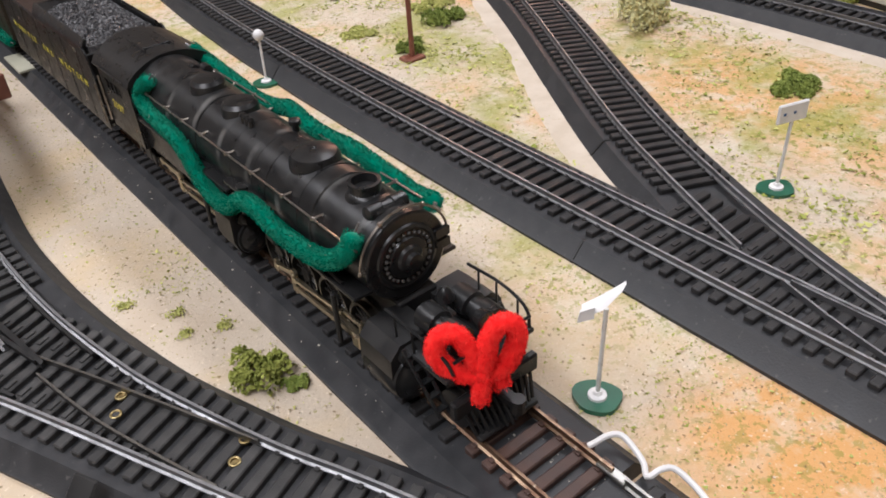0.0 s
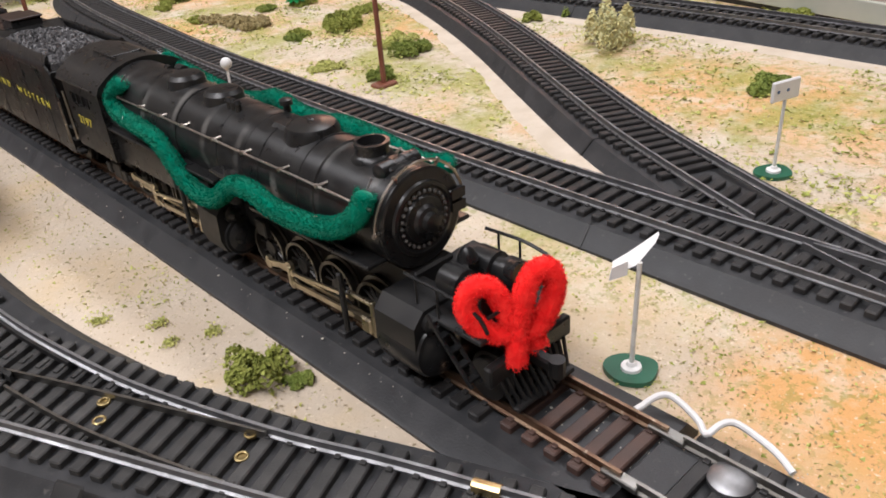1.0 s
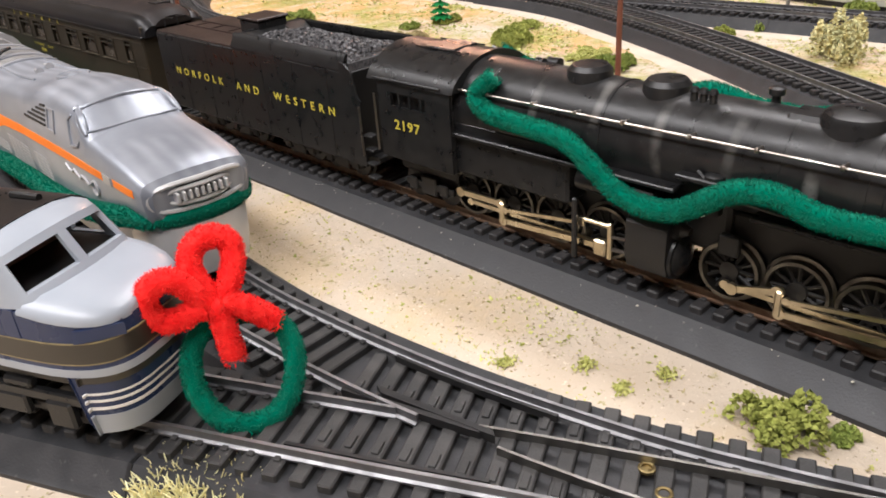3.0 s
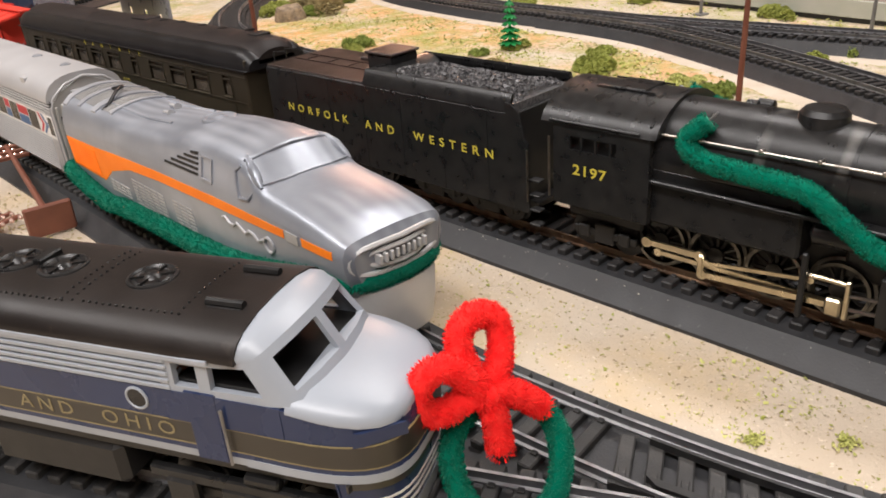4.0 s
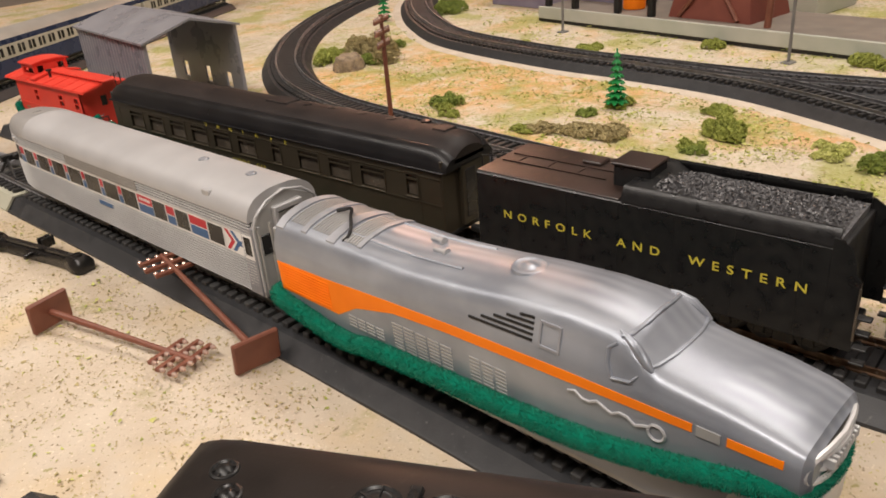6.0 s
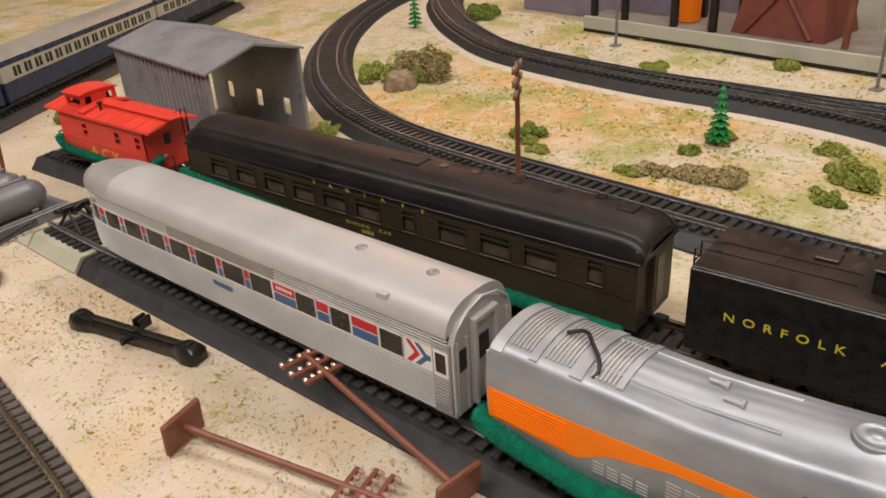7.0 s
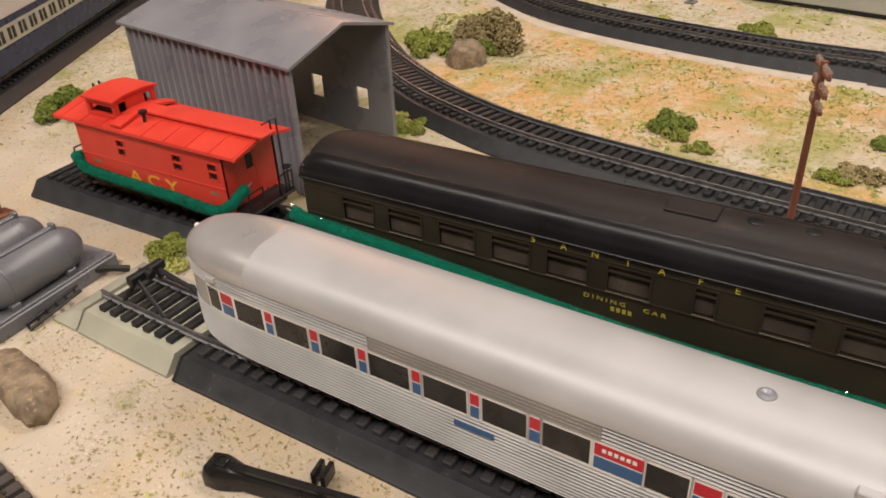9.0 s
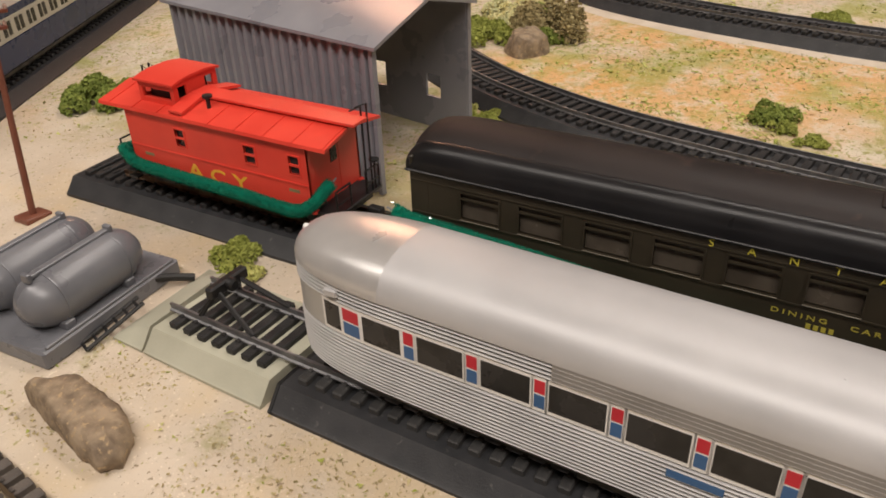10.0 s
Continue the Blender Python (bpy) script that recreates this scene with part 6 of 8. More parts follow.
        part("letter_strip", pane(s, 82.5, 150, 30.7, 35.6, 0.42), STRIP_GREY, shell, "plain dark grey name strip")
        part("number_plate", pane(s, 111, 123, 16.3, 18.4, 0.5), BLUE_DECAL, shell, "plain blue plate")
        part("marker_lamp", Form().box(min(s * 13.2, s * 15.6), 209, 32.0, max(s * 13.2, s * 15.6), 213, 34.4, 0.4), SILVER_ROOF, shell)
        d = part("vestibule_door", Form().box(min(s * 15.0, s * 15.75), -0.0, 6, max(s * 15.0, s * 15.75), 7.4, 33.6, 0.2), SILVER, shell, "plain silver side door")
        part("door_window", Form().box(min(s * 15.3, s * 16.0), 1.6, 22, max(s * 15.3, s * 16.0), 6.0, 29.6, 0.2), GLASS_DARK, d)
        part("door_frame", Form().box(min(s * 15.3, s * 15.9), 0.8, 20.4, max(s * 15.3, s * 15.9), 6.8, 30.4, 0.2), WHITE_DECAL, d)
    part("end_wall", Form().prism([(-15, 5.5), (-15.2, 33.5), (-11, 39), (0, 44), (11, 39), (15.2, 33.5), (15, 5.5)], "y", -0.8, 1.3), SILVER_DULL, root, "pale silver coach end")
    for x in (-13.4, -8.2, 8.2, 13.4):
        part("end_rib", Form().box(x - 0.6, -1.5, 6, x + 0.6, -0.6, 34, 0.2), SILVER_DULL, root)
    part("diaphragm", Form().box(-6.4, -3.0, 6.5, -4.6, -0.6, 38, 0.3).box(4.6, -3.0, 6.5, 6.4, -0.6, 38, 0.3).box(-6.4, -3.0, 37, 6.4, -0.6, 39.4, 0.4), SILVER_ROOF, root)
    part("end_door", Form().box(-4.4, -1.4, 7, 4.4, -0.7, 36), SILVER_DULL, root, "pale end door")
    part("end_door_window", Form().box(-2.6, -1.7, 22, 2.6, -1.2, 31, 0.2), GLASS_DARK, root)
    part("end_rim", Form().tube([(-15, -0.9, 8), (-15.2, -0.9, 33), (-13.6, -0.9, 37.5), (-8, -0.9, 42), (0, -0.9, 44), (8, -0.9, 42), (13.6, -0.9, 37.5), (15.2, -0.9, 33), (15, -0.9, 8)], 0.55, 6), SILVER_ROOF, root)
    part("end_window", Form().box(-13, -1.2, 22, -7.6, -0.5, 30, 0.2), GLASS_DARK, root)
    part("tail_lamp", Form().lathe((-2, tail1 - 4, 41.0), (0, 1, 0), [(0, 1.0), (3.6, 1.0), (4.0, 0.6)], 12), WHITE_DECAL, root)
    part("underframe", Form().box(-11.5, 3, 2.4, 11.5, 204, 5.2, 0.6), BLACK_DULL, root)
    for y0 in (70, 104, 128):
        part("equipment_box", Form().box(-12.5, y0, 0.8, 12.5, y0 + 16, 4, 0.5), BLACK_DULL, root)
    for e in (28, 182):
        truck(root, e, 26, 4.8)


STRIP_GREY = material("satin_grey_strip_paint", (0.22, 0.215, 0.21), (0.27, 0.262, 0.255), 60, (0.35, 0.5), metal=0.3)
SILVER_TAIL = material("glossy_silver_tail_paint", (0.46, 0.455, 0.45), (0.53, 0.52, 0.51), 50, (0.26, 0.36), metal=0.45, bump=0.03, bump_scale=900)
observation_coach()


# ---- blue and grey cab diesel ----
def cab_diesel():
    root = thing("cab_diesel", -28.2, 257.0, RAIL_TOP, 24.3, "blue, grey and black model cab diesel with gold lettering", "locomotive")
    L, half = 160.0, 15.8

    def band(z0, z1, w0, w1, y0=30.0, y1=None):
        f = Form()
        y1 = L if y1 is None else y1
        f.loft([[(w, y, z) for w, z in ((-w0, z0), (w0, z0), (w1, z1), (-w1, z1))] for y in (y0, y1)])
        return f
    sides = [("pale_stripe", 17.5, 19.3, half - 0.2, half, GREY_PAINT), ("navy_stripe", 19.3, 20.5, half, half, NAVY), ("name_band", 20.7, 25.2, half, half, DARK_BAND), ("upper_panel", 25.5, 31.8, half, half, NAVY)]
    for nm, z0, z1, w0, w1, m in sides:
        part(nm, band(z0, z1, w0, w1, 47.0 if nm == "upper_panel" else 30.0), m, root)
    for z in (20.4, 25.2):
        part("gold_line", band(z, z + 0.3, half + 0.05, half + 0.05), GOLD_LINE, root)
    g = Form()
    for k in range(5):
        z = 31.8 + 1.42 * k
        for s in (-1, 1):
            g.box(min(s * 12, s * (half + 0.25)), 45, z + 0.15, max(s * 12, s * (half + 0.25)), L - 1, z + 1.15, 0.2)
    g.box(-half + 0.3, 47, 31.6, half - 0.3, L, 39)
    part("side_grille", g, GREY_PAINT, root, "pale ribbed grille strip")
    # roof
    def section(y, drop, k=1.0):
        pts = [(half + 0.25, 39.3)] + [((half + 0.25) * math.cos(radians(a)) ** 0.7, 39.4 + (5.4 - drop) * math.sin(radians(a))) for a in (8, 20, 34, 50, 66, 80)] + [(0, 44.8 - drop)]
        return [(x * k, y, z) for x, z in pts] + [(-x * k, y, z) for x, z in reversed(pts[:-1])]
    roof = part("roof", Form().loft([section(y, d, k) for y, d, k in ((30.6, 0.1, 1.004), (33, 0, 1), (70, 0, 1), (120, 0, 1), (150, 0, 1), (155, 1.0, 0.99), (158.5, 3.0, 0.97), (160.5, 5.4, 0.93))]), ROOF_BROWN, root, "matt brown-black roof with fans", 40)
    for y0, x0 in ((57.5, 0), (79, 0), (90.5, 0), (102, 0), (115, 0), (143, -3), (147, 3)):
        r = 4.6 if y0 < 140 else 2.6
        fan = part("roof_fan", Form().lathe((x0, y0, 44.2), (0, 0, 1), [(0, r + 0.7), (0.8, r + 0.3), (0.95, r - 0.2), (0.5, r - 0.7), (0.75, r - 1.3), (0.45, r - 1.9), (0.5, 1.9), (1.1, 1.3), (1.4, 0.4)], 24), BLACK, roof)
        for k in range(6):
            a = 1.0472 * k
            part("fan_blade", Form().tube([(x0 + 1.2 * math.cos(a), y0 + 1.2 * math.sin(a), 44.95), (x0 + (r - 0.3) * math.cos(a), y0 + (r - 0.3) * math.sin(a), 45.0)], 0.28, 4), BLACK, fan)
    for y0 in (84.8, 108.5):
        part("exhaust", Form().box(-1, y0 - 1.2, 44.3, 5, y0 + 1.2, 46, 0.3), BLACK, roof)
    for x0 in (-6.2, 6.2):
        part("lift_lug", Form().box(x0 - 1.2, 33.5, 43.2, x0 + 1.2, 41, 44.6, 0.3).cyl((x0, 33.5, 45), (x0, 41, 45), 0.9, n=8), BLACK, roof)
    rv = Form()

    def skin_z(x):
        """Height of the roof at a distance x from the middle."""
        c = min(abs(x) / (half + 0.25), 1.0) ** (1 / 0.7)
        return 39.4 + 5.4 * math.sqrt(max(0.0, 1 - c * c))
    for y0, y1, x0 in ((70, 140, -10.5), (44.5, 68, -10.0)):
        for k in range(int((y1 - y0) / 1.5)):
            rv.ball((x0, y0 + 1.5 * k, skin_z(x0) + 0.05), 0.3, n=6, m=3)
    for yy in (44.5, 68, 70.5):
        for k in range(13):
            rv.ball((-10 + 1.6 * k, yy, skin_z(-10 + 1.6 * k) + 0.05), 0.3, n=6, m=3)
    tagged(part("rivets", rv, BLACK, roof), kind="stuff")
    # rounded nose hood
    hood = []
    for y, w, zt, zs in ((4.2, 9.0, 29.6, 27.4), (4.5, 9.0, 30.3, 27.4), (5.4, 11.4, 31.0, 27.6), (7.2, 13.2, 31.8, 28.2), (10.2, 14.5, 32.7, 29.2), (13.6, 15.2, 33.3, 30.4), (17, 15.6, 33.7, 31.6), (22.5, 15.8, 34.0, 32.6)):
        bend = min(1.0, (24 - y) / 19.99) ** 1.389
        w = 15.9 * max(1 - bend * bend, 0.02) ** 0.275 + 0.18
        lo = 28.4 + 3.4 * (y - 3.5) / 20.5 - 0.4
        zs = lo + 0.9
        hood.append([(x, y, z) for x, z in [(-w, lo), (-w, zs - 0.4), (-w * 0.93, zs + (zt - zs) * 0.45), (-w * 0.72, zs + (zt - zs) * 0.82), (-w * 0.4, zt - 0.15), (0, zt), (w * 0.4, zt - 0.15), (w * 0.72, zs + (zt - zs) * 0.82), (w * 0.93, zs + (zt - zs) * 0.45), (w, zs - 0.4), (w, lo)]])
    nose = part("nose", Form().loft(hood), GREY_PAINT, root, "glossy pale blue-grey nose", 50)

    def prow(z, k, grow=1.0, rise=0.0, back=32.0):
        """The plan of the rounded nose at one height, cut off behind."""
        ring = []
        for i in range(21):
            a = math.pi * i / 20
            yy = min(24 - 20.5 * k * max(math.sin(a), 0) ** 0.72, back)
            ring.append((15.9 * grow * math.copysign(abs(math.cos(a)) ** 0.55, math.cos(a)), yy, z + rise * (yy - 3.5) / 20.5))
        return ring + [(-15.7 * grow, back + 0.5, z + rise), (15.7 * grow, back + 0.5, z + rise)]
    lower = part("nose_lower", Form().loft([prow(17.5, 1.0), prow(20, 1.0), prow(28.4, 0.975, 1.0, 3.4)]), NAVY, root, "navy lower nose with pale stripes", 50)
    for z0, z1, m in ((17.5, 19.3, GREY_PAINT), (20.7, 25.2, DARK_BAND), (25.2, 25.5, GOLD_LINE), (20.4, 20.7, GOLD_LINE)):
        part("stripe", Form().loft([prow(z, 1.0, 1.008) for z in (z0, z1)]), m, lower)
    pilot = part("pilot", Form().loft([prow(2.4, 0.88, 0.9, 0, 13), prow(6, 0.93, 0.95, 0, 14), prow(17.4, 0.985, 0.99, 0, 15)]), NAVY, root, "navy pilot with pale stripes", 50)
    for z0, z1, m in ((2.6, 7.6, GREY_PAINT), (9.0, 9.7, WHITE_DECAL), (11.0, 11.6, WHITE_DECAL), (12.8, 13.3, WHITE_DECAL), (15.8, 17.4, DARK_BAND)):
        part("stripe", Form().loft([prow(z, 0.936 + 0.055 * (z - 6) / 11.4 - 0.004 * max(6 - z, 0), 0.958 + 0.04 * (z - 6) / 11.4 - 0.006 * max(6 - z, 0), 0, 12.8) for z in (z0, z1)]), m, pilot)
    for s in (-1, 1):
        part("number_box", Form().loft([[(s * 9, 3.6, 25.6), (s * 14.6, 9.5, 25.8), (s * 14.6, 9.5, 28.6), (s * 9, 3.6, 28.2)], [(s * 9.6, 5.6, 25.6), (s * 15.4, 11, 25.8), (s * 15.0, 11, 28.6), (s * 9.6, 5.6, 28.2)]]), NAVY, lower)
    # cab
    stations = [(15.8, 47, 31.8, 15.6, 47, 38.8), (15.8, 44, 31.8, 15.6, 44, 38.8), (15.8, 39, 31.8, 15.6, 39, 38.9), (15.8, 36.6, 31.8, 15.5, 36.6, 39.0), (15.8, 25.4, 31.9, 15.1, 30.2, 39.6), (15.4, 21.6, 32.2, 14.2, 27.4, 40.4),
                (13.6, 19.8, 32.6, 12.6, 26.0, 41.4), (7.5, 18.4, 33.1, 7.0, 24.4, 42.5), (1.2, 17.8, 33.3, 1.1, 23.8, 42.9)]
    stations += [(-a, b, c, -e, f, g) for a, b, c, e, f, g in reversed(stations)]
    glass = {1, 3, 6, 7, 9, 10, 13, 15}
    shell = Form()
    levels = (0.0, 0.20, 0.84, 1.0)
    n = len(stations)
    for inner in (0, 1):
        for a, b, c, e, f, g in stations:
            for v in levels:
                p = Vector((a + (e - a) * v, b + (f - b) * v, c + (g - c) * v))
                q = Vector((-p.x, 40 - p.y, 0)).normalized() * (1.3 * inner) if b < 30 else Vector((-math.copysign(1.3, p.x) * inner, 0, 0))
                shell.v.append(tuple(p + q))

    def corner(inner, i, j):
        return inner * n * 4 + i * 4 + j
    for i in range(n - 1):
        for j in range(3):
            if j == 1 and i in glass:
                continue
            for k in (0, 1):
                shell.f.append((corner(k, i, j), corner(k, i + 1, j), corner(k, i + 1, j + 1), corner(k, i, j + 1)))
        if i in glass:
            for j in (1, 2):
                shell.f.append((corner(0, i, j), corner(0, i + 1, j), corner(1, i + 1, j), corner(1, i, j)))
            for e in [a for a, b in ((i, i - 1), (i + 1, i + 1)) if b not in glass]:
                shell.f.append((corner(0, e, 1), corner(0, e, 2), corner(1, e, 2), corner(1, e, 1)))
    cabp = part("cab", shell, GREY_PAINT, root, "pale blue-grey cab with open windows", 40)
    over = [(16.2, 43.5, 39.2), (16.15, 36.6, 39.4), (15.5, 33.2, 40.5), (13.9, 32.6, 42.2), (11.5, 32.2, 43.4), (6.5, 32.0, 44.4), (1.1, 31.8, 44.6)]
    over += [(-x, y, z) for x, y, z in reversed(over)]
    under = [(e + math.copysign(0.05, e), f - 0.1, g - 0.3) for a, b, c, e, f, g in (stations[1:2] + stations[3:9])]
    under += [(-x, y, z) for x, y, z in reversed(under)]
    mid = [((p[0] + q[0]) / 2 * 1.01, (p[1] + q[1]) / 2 - 0.8, (p[2] + q[2]) / 2 + 0.55) for p, q in zip(under, over)]
    rows = [under, mid, over]
    brow = Form()
    brow.loft([r + [(x * 0.95, y + 0.6, z - 0.9) for x, y, z in reversed(r)] for r in rows])
    part("brow", brow, GREY_PAINT, cabp, "", 60)
    for s in (-1, 1):
        part("cab_panel", Form().loft([[(s * 16.05, 23.5, 25.6), (s * 16.05, 47, 25.6), (s * 16.0, 47, 31.9), (s * 16.0, 23.5, 31.9)], [(s * 14.6, 23.5, 25.6), (s * 14.6, 47, 25.6), (s * 14.4, 47, 31.9), (s * 14.4, 23.5, 31.9)]]), NAVY, root, "navy cab side panel")
    part("cab_interior", Form().box(-13.4, 45.2, 24, 13.4, 46.4, 42.0, 0.3).box(-8, 36, 24, 12.5, 39, 38.6, 0.5), CAB_BROWN, cabp, "brown cab interior")
    for s in (-1, 1):
        part("eave", Form().box(min(s * 14.6, s * 16.2), 36, 38.3, max(s * 14.6, s * 16.2), L - 1, 39.5, 0.2), GREY_PAINT, root)
    part("cab_floor", Form().box(-14, 20.5, 24, 14, 45, 33.4, 0.3), BLACK_DULL, cabp)
    for s in (-1, 1):
        part("porthole", Form().lathe((s * (half - 0.2), 53.2, 28.9), (s, 0, 0), [(0, 2.5), (0.5, 2.45), (0.6, 2.1), (0.3, 1.9)], 22), GREY_PAINT, root, "round porthole with a pale rim")
        part("porthole_glass", Form().lathe((s * (half - 0.1), 53.2, 28.9), (s, 0, 0), [(0, 1.95), (0.3, 1.95)], 18), GLASS_DARK, root)
        part("porthole", Form().lathe((s * (half - 0.2), 118, 28.4), (s, 0, 0), [(0, 2.5), (0.5, 2.45), (0.6, 2.1), (0.3, 1.9)], 22), GREY_PAINT, root, "round porthole with a pale rim")
        dr = part("cab_door", Form().box(min(s * 15.6, s * 16.1), 36, 17.6, max(s * 15.6, s * 16.1), 42.5, 32.5, 0.2), NAVY, root, "navy side door")
        part("grab_iron", Form().tube([(s * 16.6, 35, 18), (s * 16.6, 35, 30)], 0.3, 5), STEEL, dr)
        turn = (90, 0, -90) if s < 0 else (90, 0, 90)
        lettering("BALTIMORE  AND  OHIO", 4.2, GOLD_LINE, root, (s * (half + 0.06), 86, 21.7), turn, "road_name", 1.5, 0.04, 0.0, width=79)
    part("nose_lamp", Form().lathe((0, 7.4, 29.6), (0, -1, 0.25), [(0, 1.9), (2.0, 1.8), (2.6, 1.3)], 16), GREY_PAINT, nose)
    part("end_wall", Form().box(-15.2, L - 0.6, 5, 15.2, L + 0.6, 39, 0.4), DARK_BAND, root)
    part("underframe", Form().box(-13.5, 16, 13.5, 13.5, L - 3, 17.6, 0.4), BLACK_DULL, root)
    part("fuel_tank", Form().box(-14, 64, 3.0, 14, 98, 14, 1.6), BLACK_DULL, root)
    for e in (36, 126):
        truck(root, e, 28, 5.2)
        for sd in (-1, 1):
            f = Form().box(sd * 13.4 - 1.0, e - 21, 8.6, sd * 13.4 + 1.0, e + 21, 11.2, 0.4)
            for k in (-14, 14):
                f.box(sd * 13.8 - 1.2, e + k - 3.4, 2.6, sd * 13.8 + 1.2, e + k + 3.4, 9.4, 0.6)
            f.box(sd * 13.8 - 1.0, e - 5, 4.0, sd * 13.8 + 1.0, e + 5, 9.2, 0.5)
            f.lathe((sd * 13.6, e - 8, 12.4), (0, 1, 0), [(0, 0.8), (0.4, 1.3), (7, 1.3), (7.4, 0.8)], 10)
            part("side_frame", f, BLACK, root, "dark moulded truck side frame")


ROOF_BROWN = material("brown_black_roof_paint", (0.0125, 0.0105, 0.0098), (0.019, 0.0155, 0.014), 60, (0.32, 0.46), spec=0.25, bump=0.05, bump_scale=1300, wear=(0.04, 0.032, 0.028), wear_at=0.67)
CAB_BROWN = material("brown_cab_interior", (0.22, 0.12, 0.075), (0.16, 0.085, 0.05), 60, (0.6, 0.7))
cab_diesel()


# ---- chenille garlands, bows and wreath ----
TINSEL = material("silver_tinsel", (0.75, 0.78, 0.76), (0.85, 0.86, 0.85), 200, (0.15, 0.25), metal=1.0)


def garland(path, label, r=3.3, seed=1, mat=None):
    rng = random.Random(seed)
    ob = solid("garland", fuzz([Vector(p) for p in path], r, rng), mat or GREEN_FUZZ, label, "garland", "green garlands", sharp=60)
    part("tinsel", tinsel([Vector(p) for p in path], r, rng), TINSEL, ob, "fine silver tinsel strands")
    for a, b in ((path[0], path[1]), (path[-1], path[-2])):
        a, b = Vector(a), Vector(b)
        out = a + (a - b).normalized() * (r * 0.55 + 1.2)
        part("wire_tip", Form().tube([a, out], 0.32, 6), STEEL, ob, "bare bent wire tip")
    return ob


GL = "dark green chenille garland "
garland([(79.5, 264, 58.5), (76.5, 268.5, 53), (75.5, 263, 49), (75, 250, 48), (74.8, 236, 46.5), (74.5, 227, 41), (74.2, 217, 35.5), (74, 204, 35.5), (74, 190, 44), (74, 180, 45.5), (74.4, 170, 43), (74.8, 154, 43.5), (75.2, 143, 46.5), (76.8, 137, 51), (79.5, 135.5, 57)], GL + "draped in waves along the boiler side", 3.0, 2)
garland([(104, 283, 58), (106.6, 276, 54), (107.6, 258, 51), (106.8, 238, 50), (106.4, 222, 52.5), (105.6, 212, 55.5), (106, 200, 53), (106.6, 188, 52.5), (105.6, 178, 54.4), (105.8, 168, 53.8), (107, 156, 51.6), (107.8, 149, 49.8), (107, 141, 51.6), (104.8, 136, 54)], GL + "looped along the boiler's far side", 3.0, 3)
PC = Matrix.Translation((7.4, 306.5, 0)) @ pose(0, 0, 0, 0, 0, -3.4)


def beside_power_car(pts):
    return [PC @ Vector(p) for p in pts]


garland(beside_power_car([(-12, 185, 23), (-17.2, 182.5, 24), (-18.2, 174, 22.4), (-18.4, 152, 19.2), (-18.4, 140, 19.4), (-18.3, 133, 20.6), (-18.2, 106, 22.2), (-18.1, 77, 23.4), (-18.0, 53, 25.2), (-17.4, 31, 29), (-15.8, 12, 33), (-11.6, 3.0, 33.4), (0, 0.4, 33.2), (11.6, 3.0, 33.2), (16.0, 11, 32.8), (18.2, 30, 29), (18.6, 80, 22), (18.6, 150, 18), (18.2, 176, 21), (17, 183, 21)]), GL + "wrapped low round the silver power car", 3.4, 4)
garland([(74.6, 735.5, 31), (74.2, 729, 29.4), (73.9, 715, 28.6), (73.6, 690, 27.2), (73.6, 650, 24.2), (73.6, 600, 20.5), (73.6, 560, 19.5), (74, 520, 18.6), (74.4, 496, 18.2), (75.2, 478, 17.6)], GL + "running along the dining car's sill", 3.0, 5)
garland([(104, 869, 25), (92, 869, 24), (80, 868.5, 25.5), (76, 866, 27), (75.2, 859, 22.8), (75.0, 840, 21.8), (74.9, 805, 21.2), (74.9, 788, 20.2), (75.2, 777, 20.5), (77.6, 771.5, 24), (82, 770, 27), (86, 769.5, 28.5)], GL + "wrapped round the red caboose's sill", 2.6, 6)


def bow(place, loops, tails, label, seed, r=3.2):
    rng = random.Random(seed)
    root = thing("bow", *place, label, "bow", "red bows")
    for path in loops:
        part("loop", fuzz([Vector(p) for p in path], r, rng), RED_FUZZ, root, sharp=60)
    for path in tails:
        part("tail", fuzz([Vector(p) for p in path], r, rng), RED_FUZZ, root, sharp=60)
    part("knot", fuzz([Vector((-1.6, -0.6, 0.4)), Vector((0, -1.0, 0)), Vector((1.6, -0.6, -0.4))], r * 1.1, rng, 160), RED_FUZZ, root, sharp=60)
    return root


# local x across, y towards the train, z up
bow((87.5, 98.2, 31.0, -40), [[(0, 0, 0), (-4, -0.5, -0.5), (-8.5, -0.5, 2), (-11.2, 0, 7), (-9.6, 0.5, 11.4), (-5.8, 0.8, 11.2), (-3.2, 0.5, 7), (-1.6, 0, 2.5), (0, 0, 0.5)],
                             [(0, 0, 0), (0.8, -0.8, 5), (1.8, -0.8, 11.2), (4.6, 0, 15.2), (7.8, 0.6, 13.4), (8.0, 0.8, 7.6), (5.8, 0.8, 1.8), (2.8, 0.4, -0.8), (0, 0, -1)]],
    [[(0, -1, 0), (-0.6, -2, -4.2), (-0.8, -2, -8.0)], [(1, 0.5, -1), (3.6, 1, -3.4), (4.8, 0.5, -6.4)]], "red chenille bow tied on the locomotive's front", 11, 2.7)
